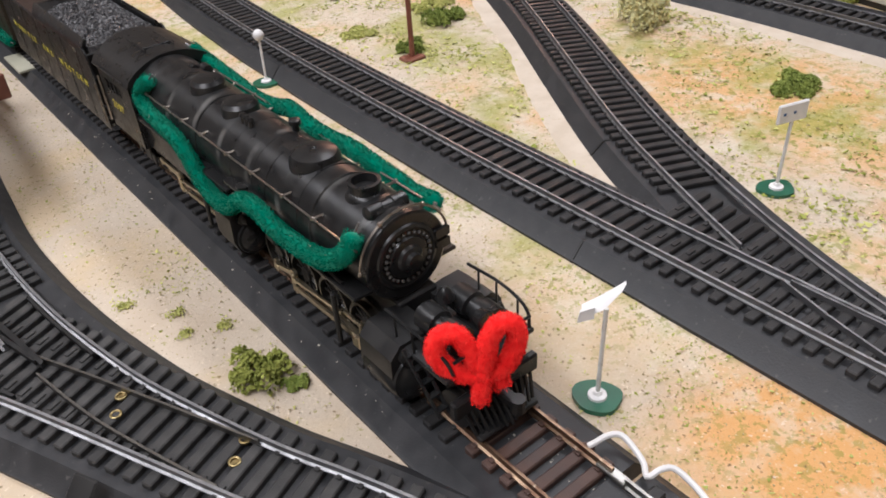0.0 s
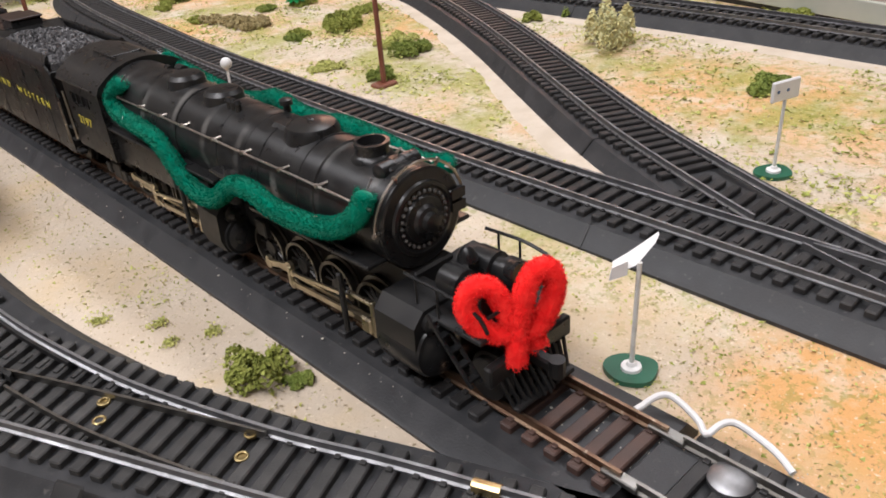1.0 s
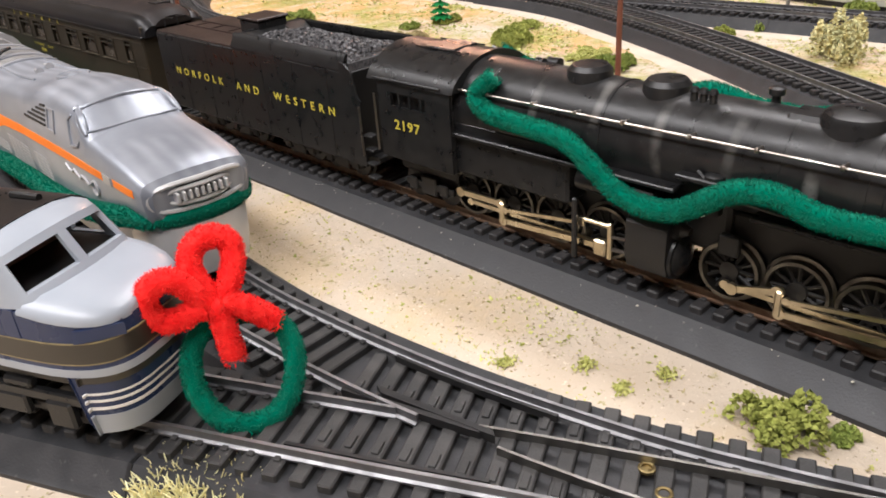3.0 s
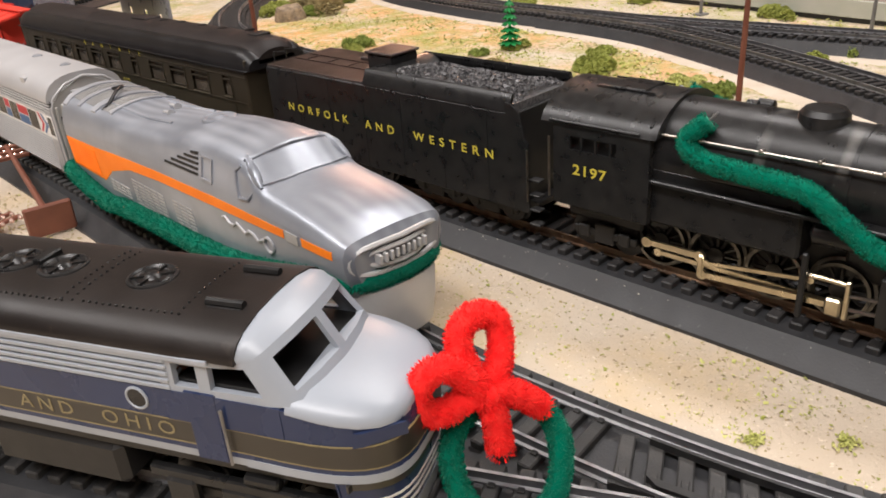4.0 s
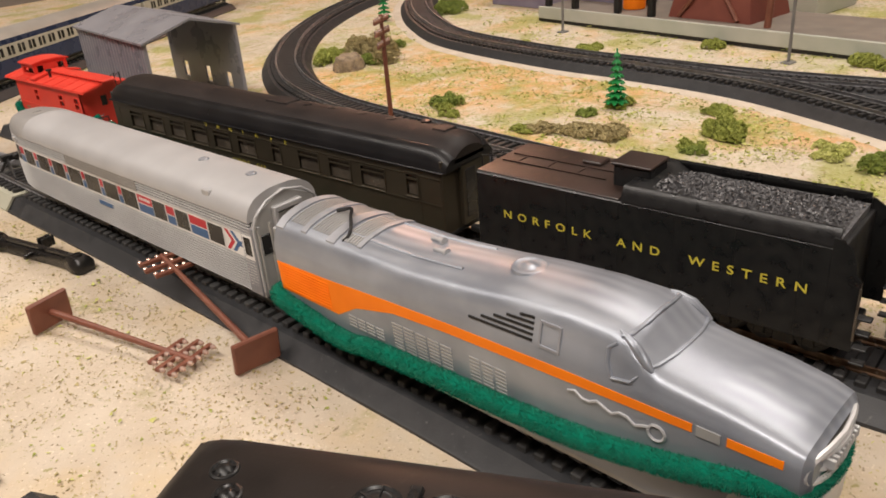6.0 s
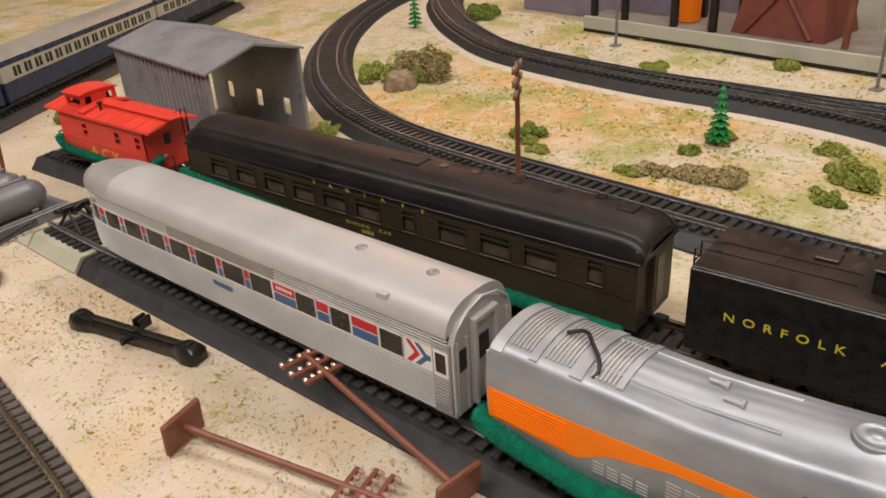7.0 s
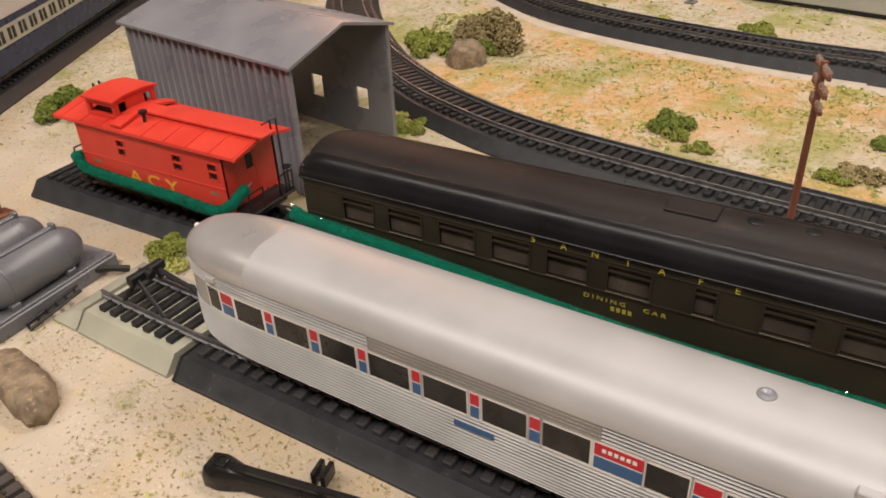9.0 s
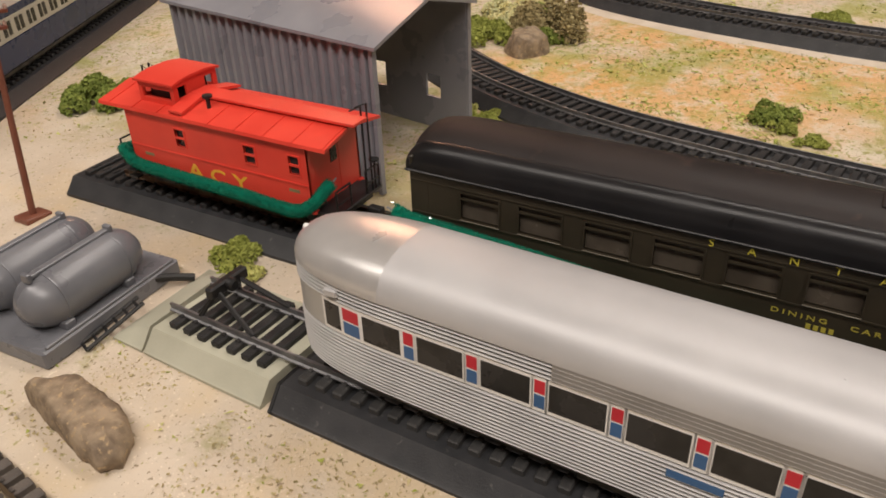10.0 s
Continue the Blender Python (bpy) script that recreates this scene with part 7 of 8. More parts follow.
bow((-19.4, 255.2, 35.2, -20), [[(0, 0, 0), (-4.6, 0.4, 0), (-7.8, 0.8, -1.6), (-11.6, 1, -0.6), (-13.6, 1, 3.2), (-12, 1, 7), (-8.4, 0.8, 8.2), (-5.2, 0.5, 6), (-2.8, 0.2, 2.6), (0, 0, 0)],
                                [(0, 0, 0), (-2.2, 2, 4.2), (-3.2, 4, 8), (-1.6, 6, 11.4), (2.4, 7, 12.4), (5.8, 6.4, 10.6), (5.6, 4.2, 6.6), (3, 1.6, 2.6), (0, 0, 0)]],
    [[(0, -1, 0), (0.5, -2, -6), (1.0, -2.4, -13.2)], [(1.0, -0.6, 1.2), (6.4, -1, -2.4), (11.4, -1, -7.4)]], "red chenille bow above the wreath on the diesel's nose", 12, 2.9)
ring = [Vector((10.9 * math.copysign(abs(math.cos(a)) ** 0.85, math.cos(a)), 6.0 * math.sin(a), 10.4 * math.sin(a) + 0.8 * math.cos(2 * a))) for a in [1.9 + 6.28319 * k / 16 for k in range(17)]]
wreath = solid("wreath", fuzz(ring, 2.6, random.Random(13)), GREEN_FUZZ, "dark green chenille wreath hanging from the diesel's nose", "wreath", at=(-17.6, 252.6, 20.0), rz=-30, sharp=60)
part("hanger_wire", Form().tube(spline([(-1.5, 5.6, 8.0), (-2.6, 5.0, 12.0), (-3.4, 4.6, 15.0)], 0.8), 0.35, 6), STEEL, wreath, "thin wire hanger")


# ---- grey corrugated shed ----
def shed():
    ang = -9.0
    root = thing("corrugated_shed", 132, 779, 0, ang, "grey corrugated plastic shed, open at its ends", "shed")
    W, L, H, RIDGE = 70.0, 130.0, 64.5, 74.0
    lw = Form()
    pts = []
    n = 22
    for k in range(n):
        y0 = L * k / n
        step = L / n
        pts += [(0.0, y0), (0.0, y0 + step * 0.42), (-1.9, y0 + step * 0.56), (-1.9, y0 + step * 0.86)]
    pts += [(0.0, L)]
    lw.loft([[(x, y, 0) for x, y in pts] + [(1.4, L, 0), (1.4, 0, 0)], [(x, y, H) for x, y in pts] + [(1.4, L, H), (1.4, 0, H)]])
    part("left_wall", lw, SHED_GREY, root, "ribbed grey wall")
    right = Form()
    pierced_side(right, W - 1.4, W, 6.5, L, 0, H, [(22.5, 31.5, 16, 27.5), (58, 67, 15.5, 28), (99, 108, 15, 27)])
    part("right_wall", right, SHED_GREY, root, "grey wall with three window holes")
    part("corner_post", Form().box(-1.9, -1.0, 0, 0.8, 1.2, H, 0.2), SHED_GREY, root)
    part("corner_post", Form().box(W - 1.2, 5.4, 0, W + 1.4, 8.2, H, 0.2), SHED_GREY, root)
    prof = [(-3.5, H - 0.8), (W / 2, RIDGE), (W + 3.5, H - 0.8), (W + 3.5, H + 0.6), (W / 2, RIDGE + 1.5), (-3.5, H + 0.6)]
    part("roof", Form().loft([[(x, -4 + 7.5 * (x + 3.5) / (W + 7), z) for x, z in prof], [(x, L + 4, z) for x, z in prof]]), SHED_GREY, root, "shallow grey pitched roof")
    part("gable_truss", Form().prism([(0.5, H - 3.5), (W / 2, RIDGE - 2.5), (W - 0.5, H - 3.5), (W - 0.5, H - 0.2), (W / 2, RIDGE), (0.5, H - 0.2)], "y", L - 2.5, L - 1), SHED_GREY, root)
    return root


shed()


# ---- poles, signs, small pieces ----
def utility_pole(x, y, h, label, lean=0.0, arms=True, rz=0):
    root = thing("utility_pole", x, y, 0, rz, label, "utility pole", "brown poles")
    root.matrix_world = root.matrix_world @ pose(0, 0, 0, 0, lean, 0)
    part("base", Form().box(-6, -4.5, -1.5, 6, 4.5, 1.6, 0.5), BROWN, root)
    part("shaft", Form().tube([(0, 0, 0), (0, 0, h)], [1.5, 1.1], 8), BROWN, root)
    if arms:
        for dz, w in ((-3, 8.5), (-9, 8.5), (-15, 7)):
            arm = part("crossarm", Form().box(-w, -0.7, h + dz - 0.8, w, 0.7, h + dz + 0.8, 0.2), BROWN, root)
            for k in range(6):
                xx = -w + 0.8 + k * (2 * w - 1.6) / 5
                part("insulator", Form().lathe((xx, 0, h + dz + 0.7), (0, 0, 1), [(0, 0.6), (0.9, 0.9), (1.8, 0.5)], 8), INSULATOR, arm)
    return root


INSULATOR = material("shiny_copper_pink_insulator", (0.74, 0.56, 0.48), (0.62, 0.42, 0.34), 300, (0.16, 0.26), metal=0.6)
utility_pole(239, 327, 108, "thin brown plastic utility pole on a small base", 0)
utility_pole(144, 566.5, 92, "brown plastic utility pole between the two tracks", 0, rz=20)
utility_pole(50, 901, 92, "brown plastic utility pole behind the tanks", 6, rz=0)


def fallen_pole(base, tip, label, arm_turn):
    """A pole that lies on the ground with its base plate on edge."""
    base, tip = Vector(base), Vector(tip)
    d = tip - base
    h = d.length
    root = thing("fallen_utility_pole", base.x, base.y, base.z, 0, label, "utility pole", "brown poles")
    q = d.to_track_quat("Z", "Y").to_matrix().to_4x4()
    root.matrix_world = Matrix.Translation(base * 0.001) @ q @ pose(0, 0, 0, 0, 0, arm_turn)
    part("base", Form().box(-9.0, -6.5, -1.4, 9.0, 6.5, 0.8, 0.6), BROWN, root)
    part("shaft", Form().tube([(0, 0, 0), (0, 0, h)], [1.4, 1.1], 8), BROWN, root)
    for dz, w in ((-2, 10.5), (-8, 10.5), (-14, 8.5)):
        arm = part("crossarm", Form().box(-w, -0.8, h + dz - 0.9, w, 0.8, h + dz + 0.9, 0.2), BROWN, root)
        for k in range(6):
            xx = -w + 1 + k * (2 * w - 2) / 5
            part("insulator", Form().lathe((xx, 0, h + dz + 0.7), (0, 0, 1), [(0, 0.7), (1.0, 1.1), (2.2, 0.6)], 8), INSULATOR, arm)
    return root


fallen_pole((-42, 586, 7.0), (-27, 508, 4.0), "brown utility pole lying flat on the sand", 0)
fallen_pole((-12.8, 490, 7.0), (2, 570, 17.5), "brown utility pole leaning against the siding roadbed", 0)
fallen_pole((49, 425, 14), (44, 507, 19), "brown pole top lying between the trains", 0)


def sign_stand(x, y, h, kind, label, rz=0):
    root = thing("stand_with_sign" if kind != "lamp" else "lamp_post", x, y, 0, rz, label, "sign" if kind != "lamp" else "lamp post", "small green stands")
    disc = [(9.2 * math.cos(a) * (1 + 0.09 * math.sin(3 * a)), 8.6 * math.sin(a) * (1 + 0.08 * math.cos(2 * a + 1))) for a in [6.28319 * k / 22 for k in range(22)]]
    k = 0.75
    part("base", Form().prism([(u * k, v * k) for u, v in disc], "z", -0.6, 1.1), GREEN_BASE, root, "dark green cut-out base")
    part("foot", Form().lathe((0, 0, 1), (0, 0, 1), [(0, 3.7 * k), (0.9, 3.5 * k), (1.3, 2.0 * k), (2.2, 1.0)], 18), WHITE, root)
    part("post", Form().tube([(0, 0, 1.5), (0.6, 0, h - 1)], 0.65, 8), CLEAR_WHITE if kind != "lamp" else WHITE, root)
    if kind == "blade":
        f = Form()
        f.loft([[(x * 0.62, y, h + (z - h) * 0.62) for x, y, z in ring] for ring in [[(-9, 1.5, h - 4.0), (-8, -1.0, h - 6.0), (0, 0, h - 2.6), (7, 2, h + 5.0), (8.5, 3, h + 7.6), (3, 2.5, h + 3.6), (-3, 2.0, h - 0.5)], [(-9, 2.6, h - 3.6), (-8, 0.2, h - 5.6), (0, 1.2, h - 2.2), (7, 3.2, h + 5.4), (8.5, 4.2, h + 8.0), (3, 3.7, h + 4.0), (-3, 3.2, h - 0.1)]]])
        part("vane", f, WHITE, root, "bent white plastic vane")
        part("vane_tail", Form().prism([(-6.6, h - 5.2), (-2.4, h - 3.6), (-2.4, h + 0.2), (-6, h - 1.6)], "y", -1.4, -0.4), WHITE, root)
    elif kind == "panel":
        pn = part("panel", Form().box(-6.6, -0.8, h - 4, 6.6, 0.6, h + 3.6, 0.5), WHITE, root, "small white board")
        for xx in (-4, 0.5):
            part("bar", Form().box(xx - 0.5, -1.0, h - 0.6, xx + 0.5, -0.75, h + 0.4), BLUE_DECAL, pn)
    else:
        part("globe", Form().ball((0.6, 0, h + 1), 2.9, n=14, m=9), WHITE, root, "white globe")
    return root


sign_stand(124, 92.5, 34, "blade", "white wind vane on a clear post and green base", -48)
sign_stand(255, 119, 33, "panel", "white board on a clear post and green base", -18)
box = thing("switch_machine", 172.8, 41.6, 0, 0, "small black switch machine clipped to the roadbed slope", "switch machine")
part("case", Form().box(-2.6, -5.2, 1.5, 2.6, 5.2, 5.8, 0.9), GLOSS_BLACK, box)
part("lever", Form().box(2.4, -0.7, 5.2, 6.4, 0.7, 6.6, 0.3), BLACK_DULL, box)
sign_stand(166, 358, 25, "lamp", "white globe lamp post on a green base", 0)

# white cable end and metal button beside the approach track
solid("white_cable", Form().tube(spline([(103.0, 77.5, 9.8), (104.5, 76.9, 10.2), (108.5, 75.6, 11.2), (110.9, 73, 11), (109.8, 66, 9.2), (106.7, 62.1, 9.4), (109.6, 60.6, 11), (112.2, 58.5, 11), (112.6, 53, 9.6), (111.3, 48, 9), (109, 43.5, 8.2)], 1.0), 0.8, 8), WHITE, "white plastic cable end lying over the roadbed", "cable")
solid("metal_button", Form().lathe((98.6, 51.8, TIE_TOP - 0.2), (0, 0, 1), [(0, 4.8), (1.0, 4.8), (1.9, 3.8), (2.3, 1.6), (2.4, 0.1)], 22), STEEL, "dull metal contact button on the ties", "button")
solid("pale_rerailer_strip", Form().box(70, 457, BED_TOP - 0.5, 80.5, 488, BED_TOP + 0.9, 0.3), ROADBED_PALE, "pale plastic strip between the tie ends of the track", "track piece")


# ---- grey twin tank load, black casting, rocks ----
def tank_load():
    root = thing("twin_tank_load", -13, 809.6, 0, -87, "grey plastic tank load on a grey slab", "tank")
    # local y runs along the tanks, x across them (to the front)
    part("slab", Form().box(-50, 0, -0.5, 0, 60, 6.2, 0.8), TANK_GREY, root)
    for k, x in enumerate((-11.5, -34)):
        dome = [(12.5 * (1 - math.cos(radians(a))), 9.8 * math.sin(radians(a)) ** 0.9) for a in (3, 12, 24, 38, 52, 66, 78, 88)]
        t = part("tank", Form().lathe((x, 4.5, 14.8), (0, 1, 0), dome + [(48.0 - u, w) for u, w in reversed(dome)], 30), TANK_GREY, root, "smooth grey tank with domed ends", 25)
        for y0 in (14.4, 41.0):
            part("seam", Form().lathe((x, y0, 14.6), (0, 1, 0), [(0, 9.7), (0.05, 10.05), (0.6, 10.05), (0.65, 9.7)], 30), TANK_GREY, t)
        part("top_walk", Form().box(x - 1.2, 10.5, 24.0, x + 1.2, 43, 25.6, 0.3), TANK_GREY, t, "flat ridge along the tank top")
        for y0 in (9.5, 42.5):
            part("lug", Form().box(x - 1.6, y0, 23.4, x + 1.6, y0 + 1.8, 26.6, 0.3), TANK_GREY, t)
        part("saddle", Form().box(x - 9, 12, 6, x + 9, 16, 9, 0.4), TANK_GREY, root)
        part("saddle", Form().box(x - 9, 38, 6, x + 9, 42, 9, 0.4), TANK_GREY, root)
    part("edge_rail", Form().box(-1.6, 2, 6, -0.4, 58, 7.2, 0.3), TANK_GREY, root)
    return root


tank_load()
hk = Form()
hk.tube(spline([(28, 818, 3), (33, 815, 4), (39, 810, 3.5), (45, 803, 2.0)], 1.5), 1.5, 7)
hk.ball((31, 816.5, 3.5), 3.2, 2.6, 2.4, 10, 7)
solid("black_coupler", hk, BLACK_DULL, "loose black coupler lying on the sand", "coupler")
ld = thing("black_ladder", 8, 807.5, 2.2, -20, "small black plastic ladder leaning beside the slab", "ladder")
for e in (-2.4, 2.4):
    part("stile", Form().tube([(-8, e - 2, -1.5), (14, e + 3, 3.5)], 0.7, 6), BLACK_DULL, ld)
for k in range(6):
    t = k / 5.5
    part("rung", Form().tube([(-8 + 22 * t, -4.4 + 5 * t, -1.5 + 5 * t), (-8 + 22 * t, 0.4 + 5 * t, -1.5 + 5 * t)], 0.6, 6), BLACK_DULL, ld)


def casting():
    """The black dumbbell-shaped piece that lies on the sand."""
    root = thing("black_casting", -14.4, 658, 0, 9.5, "glossy black dumbbell-shaped plastic casting on the sand", "casting")
    rings = []
    for y, w, h in ((-37, 5.0, 5.5), (-35.5, 7.4, 8.0), (-31, 7.8, 8.6), (-27, 6.2, 7.6), (-23, 4.4, 6.2), (23, 4.4, 6.2), (27, 6.0, 7.6), (31, 7.4, 8.6), (35.5, 7.0, 8.0), (37, 4.8, 5.5)):
        w, h = w * 0.66, h * 0.85
        rings.append([(-w, y, 0.2), (-w, y, h * 0.6), (-w * 0.6, y, h), (w * 0.6, y, h), (w, y, h * 0.6), (w, y, 0.2)])
    part("body", Form().loft(rings), GLOSS_BLACK, root, "", 50)
    part("rib", Form().box(-1.2, -30, 5.6, 1.2, 30, 7.4, 0.3), GLOSS_BLACK, root)
    for dy in (0, 3.0):
        part("prong", Form().box(3, dy - 0.8, 3.5, 9.5, dy + 0.8, 8.5, 0.3), GLOSS_BLACK, root)
    part("prong", Form().box(-7.5, -1, 2.5, -3, 1, 5, 0.3), GLOSS_BLACK, root)
    for dy in (-31, 31):
        part("boss", Form().lathe((0, dy, 6.8), (0, 0, 1), [(0, 2.4), (1.2, 2.2), (1.4, 1.4), (0.8, 1.2)], 16), GLOSS_BLACK, root)


casting()


def rock(x, y, rx, ry, rz_, turn, label, seed):
    form = Form()
    bm = bmesh.new()
    bmesh.ops.create_icosphere(bm, subdivisions=4, radius=1)
    off = Vector((seed * 3.1, seed * 1.7, 0))
    for v in bm.verts:
        p = v.co.normalized()
        k = 1 + 0.20 * noise.noise(p * 1.3 + off) + 0.10 * noise.noise(p * 3.1 + off) + 0.05 * noise.noise(p * 7 + off) + 0.03 * noise.noise(p * 17 + off)
        q = Vector((p.x * rx, p.y * ry, p.z * rz_)) * k
        q.z = min(q.z, rz_ * (0.72 + 0.12 * noise.noise(p * 2 + off)))
        form.v.append((q.x, q.y, max(q.z, -2.0)))
    form.f = [tuple(v.index for v in f.verts) for f in bm.faces]
    bm.free()
    return solid("rock", form, ROCK, label, "rock", at=(x, y, 0.6), rz=turn, sharp=40)


def slab_stone():
    """A flat-topped angular stone with worn edges."""
    foot = [(-26, 802), (-29.5, 786), (-33.5, 771), (-35, 760), (-30.5, 756), (-22.5, 760), (-17, 769), (-14.5, 782), (-15.5, 792), (-20, 800)]
    cx, cy = -24.5, 779.0
    form, off = Form(), Vector((4.0, 2.0, 0))
    rings = []
    fine = []
    for (a, b), (e, g) in zip(foot, foot[1:] + foot[:1]):
        fine += [(a + (e - a) * k / 6, b + (g - b) * k / 6) for k in range(6)]
    for z, k in ((-1, 0.93), (2, 0.97), (5, 0.95), (7.4, 0.89), (8.6, 0.80), (9.2, 0.66), (9.6, 0.45), (9.8, 0.2)):
        ring = []
        for x, y in fine:
            q = Vector((cx + (x - cx) * k, cy + (y - cy) * k, z))
            w = noise.noise(q * 0.16 + off) * 1.5 + noise.noise(q * 0.5 + off) * 0.5
            ring.append((q.x + 0.8 * w - cx, q.y + w - cy, z + (0.9 * w if z > 4 else 0) + 0.05 * (q.y - cy) * (z > 4)))
        rings.append(ring)
    return solid("rock", form.loft(rings), ROCK, "rough brown stone lying on the sand", "rock", at=(cx, cy, 0), sharp=50)


slab_stone()
rock(334, 802, 15, 13, 16, 0, "dark brown stone among the bushes", 2)


# ---- foliage ----
def clump(form, p, r, rng):
    """A small ragged knot of foam."""
    n = 7
    pts = []
    for k in range(n):
        a = rng.uniform(0, 6.283)
        e = rng.uniform(-0.7, 1.0)
        c = math.sqrt(max(0.05, 1 - e * e))
        q = r * rng.uniform(0.65, 1.25)
        pts.append(Vector((p[0] + q * c * math.cos(a), p[1] + q * c * math.sin(a), p[2] + q * e)))
    form.add(pts, [(0, 1, 2), (2, 3, 4), (4, 5, 6), (6, 0, 3), (1, 4, 6), (5, 2, 0), (3, 1, 5), (0, 4, 1), (2, 5, 6)])


def bush(x, y, r, h, tint, label, seed, squash=1.0, turn=0.0):
    rng = random.Random(seed)
    form = Form()
    lobes = [(0.0, 0.0, 0.85)] + [(rng.uniform(-0.85, 0.85), rng.uniform(-0.85, 0.85), rng.uniform(0.35, 0.8)) for _ in range(9)]
    count = int(min(5200, 120 + 13 * r * r))
    for _ in range(count):
        lx, ly, lr = rng.choice(lobes)
        a, e = rng.uniform(0, 6.283), rng.random() ** 0.6
        rad = lr * r * 0.62 * math.sqrt(1 - e * e) * rng.uniform(0.75, 1.05)
        u, v = lx * r + rad * math.cos(a), (ly * r + rad * math.sin(a)) * squash
        z = h * lr * e * rng.uniform(0.8, 1.05) + 0.3
        ca, sa = math.cos(radians(turn)), math.sin(radians(turn))
        clump(form, (u * ca - v * sa, u * sa + v * ca, z), rng.uniform(0.55, 1.2) * (0.8 + r / 50), rng)
    return solid("bush", form, FOAM[tint], label, "bush", at=(x, y, -0.3), sharp=8)


BUSHES = [  # x, y, radius, height, tint, squash, turn
    (56, 167, 8.0, 10.5, 0, 1.15, 10), (64, 156, 3.6, 2.6, 2, 1, 0), 
    (247, 337, 11, 12, 2, 1, 0), (305, 450, 20, 17, 0, 0.8, 20), (272, 457, 9, 7, 0, 1, 0), (267, 513, 15, 12, 4, 1.3, 0), (266, 452, 9, 6, 2, 1, 0),
    (270, 530, 13, 9, 4, 1.3, 0), (264, 549, 11, 8, 4, 1.2, 0), (284, 645, 13, 12, 2, 1, 0), (270, 640, 7, 8, 0, 1, 0), (331, 534, 12, 9, 0, 1, 0), (256, 560, 9, 6, 0, 1, 0), (306, 540, 9, 7, 2, 1, 0),
    (372, 800, 28, 31, 4, 0.9, 0), (350, 840, 26, 18, 0, 0.7, 30), (356, 800, 18, 14, 2, 0.8, 0), (388, 850, 22, 22, 3, 1, 0), (414, 830, 16, 12, 2, 1, 0),
    (358, 270, 17, 31, 3, 0.8, 0), (343, 163, 17, 9, 2, 0.7, 30), (402, 330, 7, 10, 2, 1, 0), (382, 345, 8, 9, 0, 1, 0), (264, 626, 8, 6, 0, 1, 0),
    (61, 803, 11, 6.5, 0, 0.9, 20), (54, 790, 7, 4, 1, 1, 0), (158, 988, 26, 16, 2, 0.8, 30), (224, 776, 10, 6, 0, 1, 0), (232, 790, 6, 4, 1, 1, 0),
    (538, 482, 14, 12, 2, 1, 0), (520, 545, 12, 8, 0, 1, 0), (470, 640, 20, 5, 0, 0.6, 40), (455, 700, 22, 5, 1, 0.6, 40), (500, 420, 15, 10, 0, 1, 0), (478, 300, 12, 8, 2, 1, 0), (455, 210, 16, 8, 0, 1, 0),
    (535, 345, 13, 9, 2, 1, 0), (590, 900, 20, 16, 2, 1, 0), (238, 380, 12, 5, 1, 0.7, 0), (300, 388, 14, 6, 1, 0.8, 0), (345, 470, 10, 7, 0, 1, 0), (25, 940, 9, 6, 0, 1, 0), (300, 360, 8, 8, 2, 1, 0), (287, 358, 12, 13, 2, 1, 0)]
for i, (x, y, r, h, tint, sq, tn) in enumerate(BUSHES):
    bush(x, y, r * (0.88 if 200 < x < 440 else 1.0), h * (0.72 if 200 < x < 440 and h < 30 else 1.0), tint, ["olive green foam bush on the sand", "yellow-green foam bush on the sand", "dark green foam bush on the sand", "pale straw-coloured bush of dry stems", "dry brown scrubby bush"][tint], 100 + i, sq, tn)


def wiry_tuft(x, y, r, h, count, label, seed):
    """Dry springy stems that fork and curl, like pulled fibre."""
    rng = random.Random(seed)
    form = Form()
    for _ in range(count):
        a, q = rng.uniform(0, 6.283), r * rng.random() ** 0.7
        p = Vector((q * math.cos(a) * 1.3, q * math.sin(a) * 0.8, 0))
        out = Vector((math.cos(a) * 0.7 + rng.gauss(0, 0.5), math.sin(a) * 0.7 + rng.gauss(0, 0.5), rng.uniform(0.5, 1.3))).normalized()
        run = [p]
        for _k in range(4):
            out = (out + Vector((rng.gauss(0, 0.35), rng.gauss(0, 0.35), rng.gauss(0, 0.2)))).normalized()
            nxt = run[-1] + out * (h * rng.uniform(0.2, 0.34))
            nxt.z = max(nxt.z, 0.2)
            run.append(nxt)
        form.tube(run, [0.26, 0.25, 0.23, 0.2, 0.12], 3)
    ob = solid("dry_tuft", form, FOAM[3], label, "bush", at=(x, y, -0.3), sharp=30)
    ob.matrix_world = ob.matrix_world @ pose(0, 0, 0, 0, 0, 35)
    return ob


wiry_tuft(-36, 246, 13.5, 8, 1900, "pale straw tuft of springy dry stems", 77)


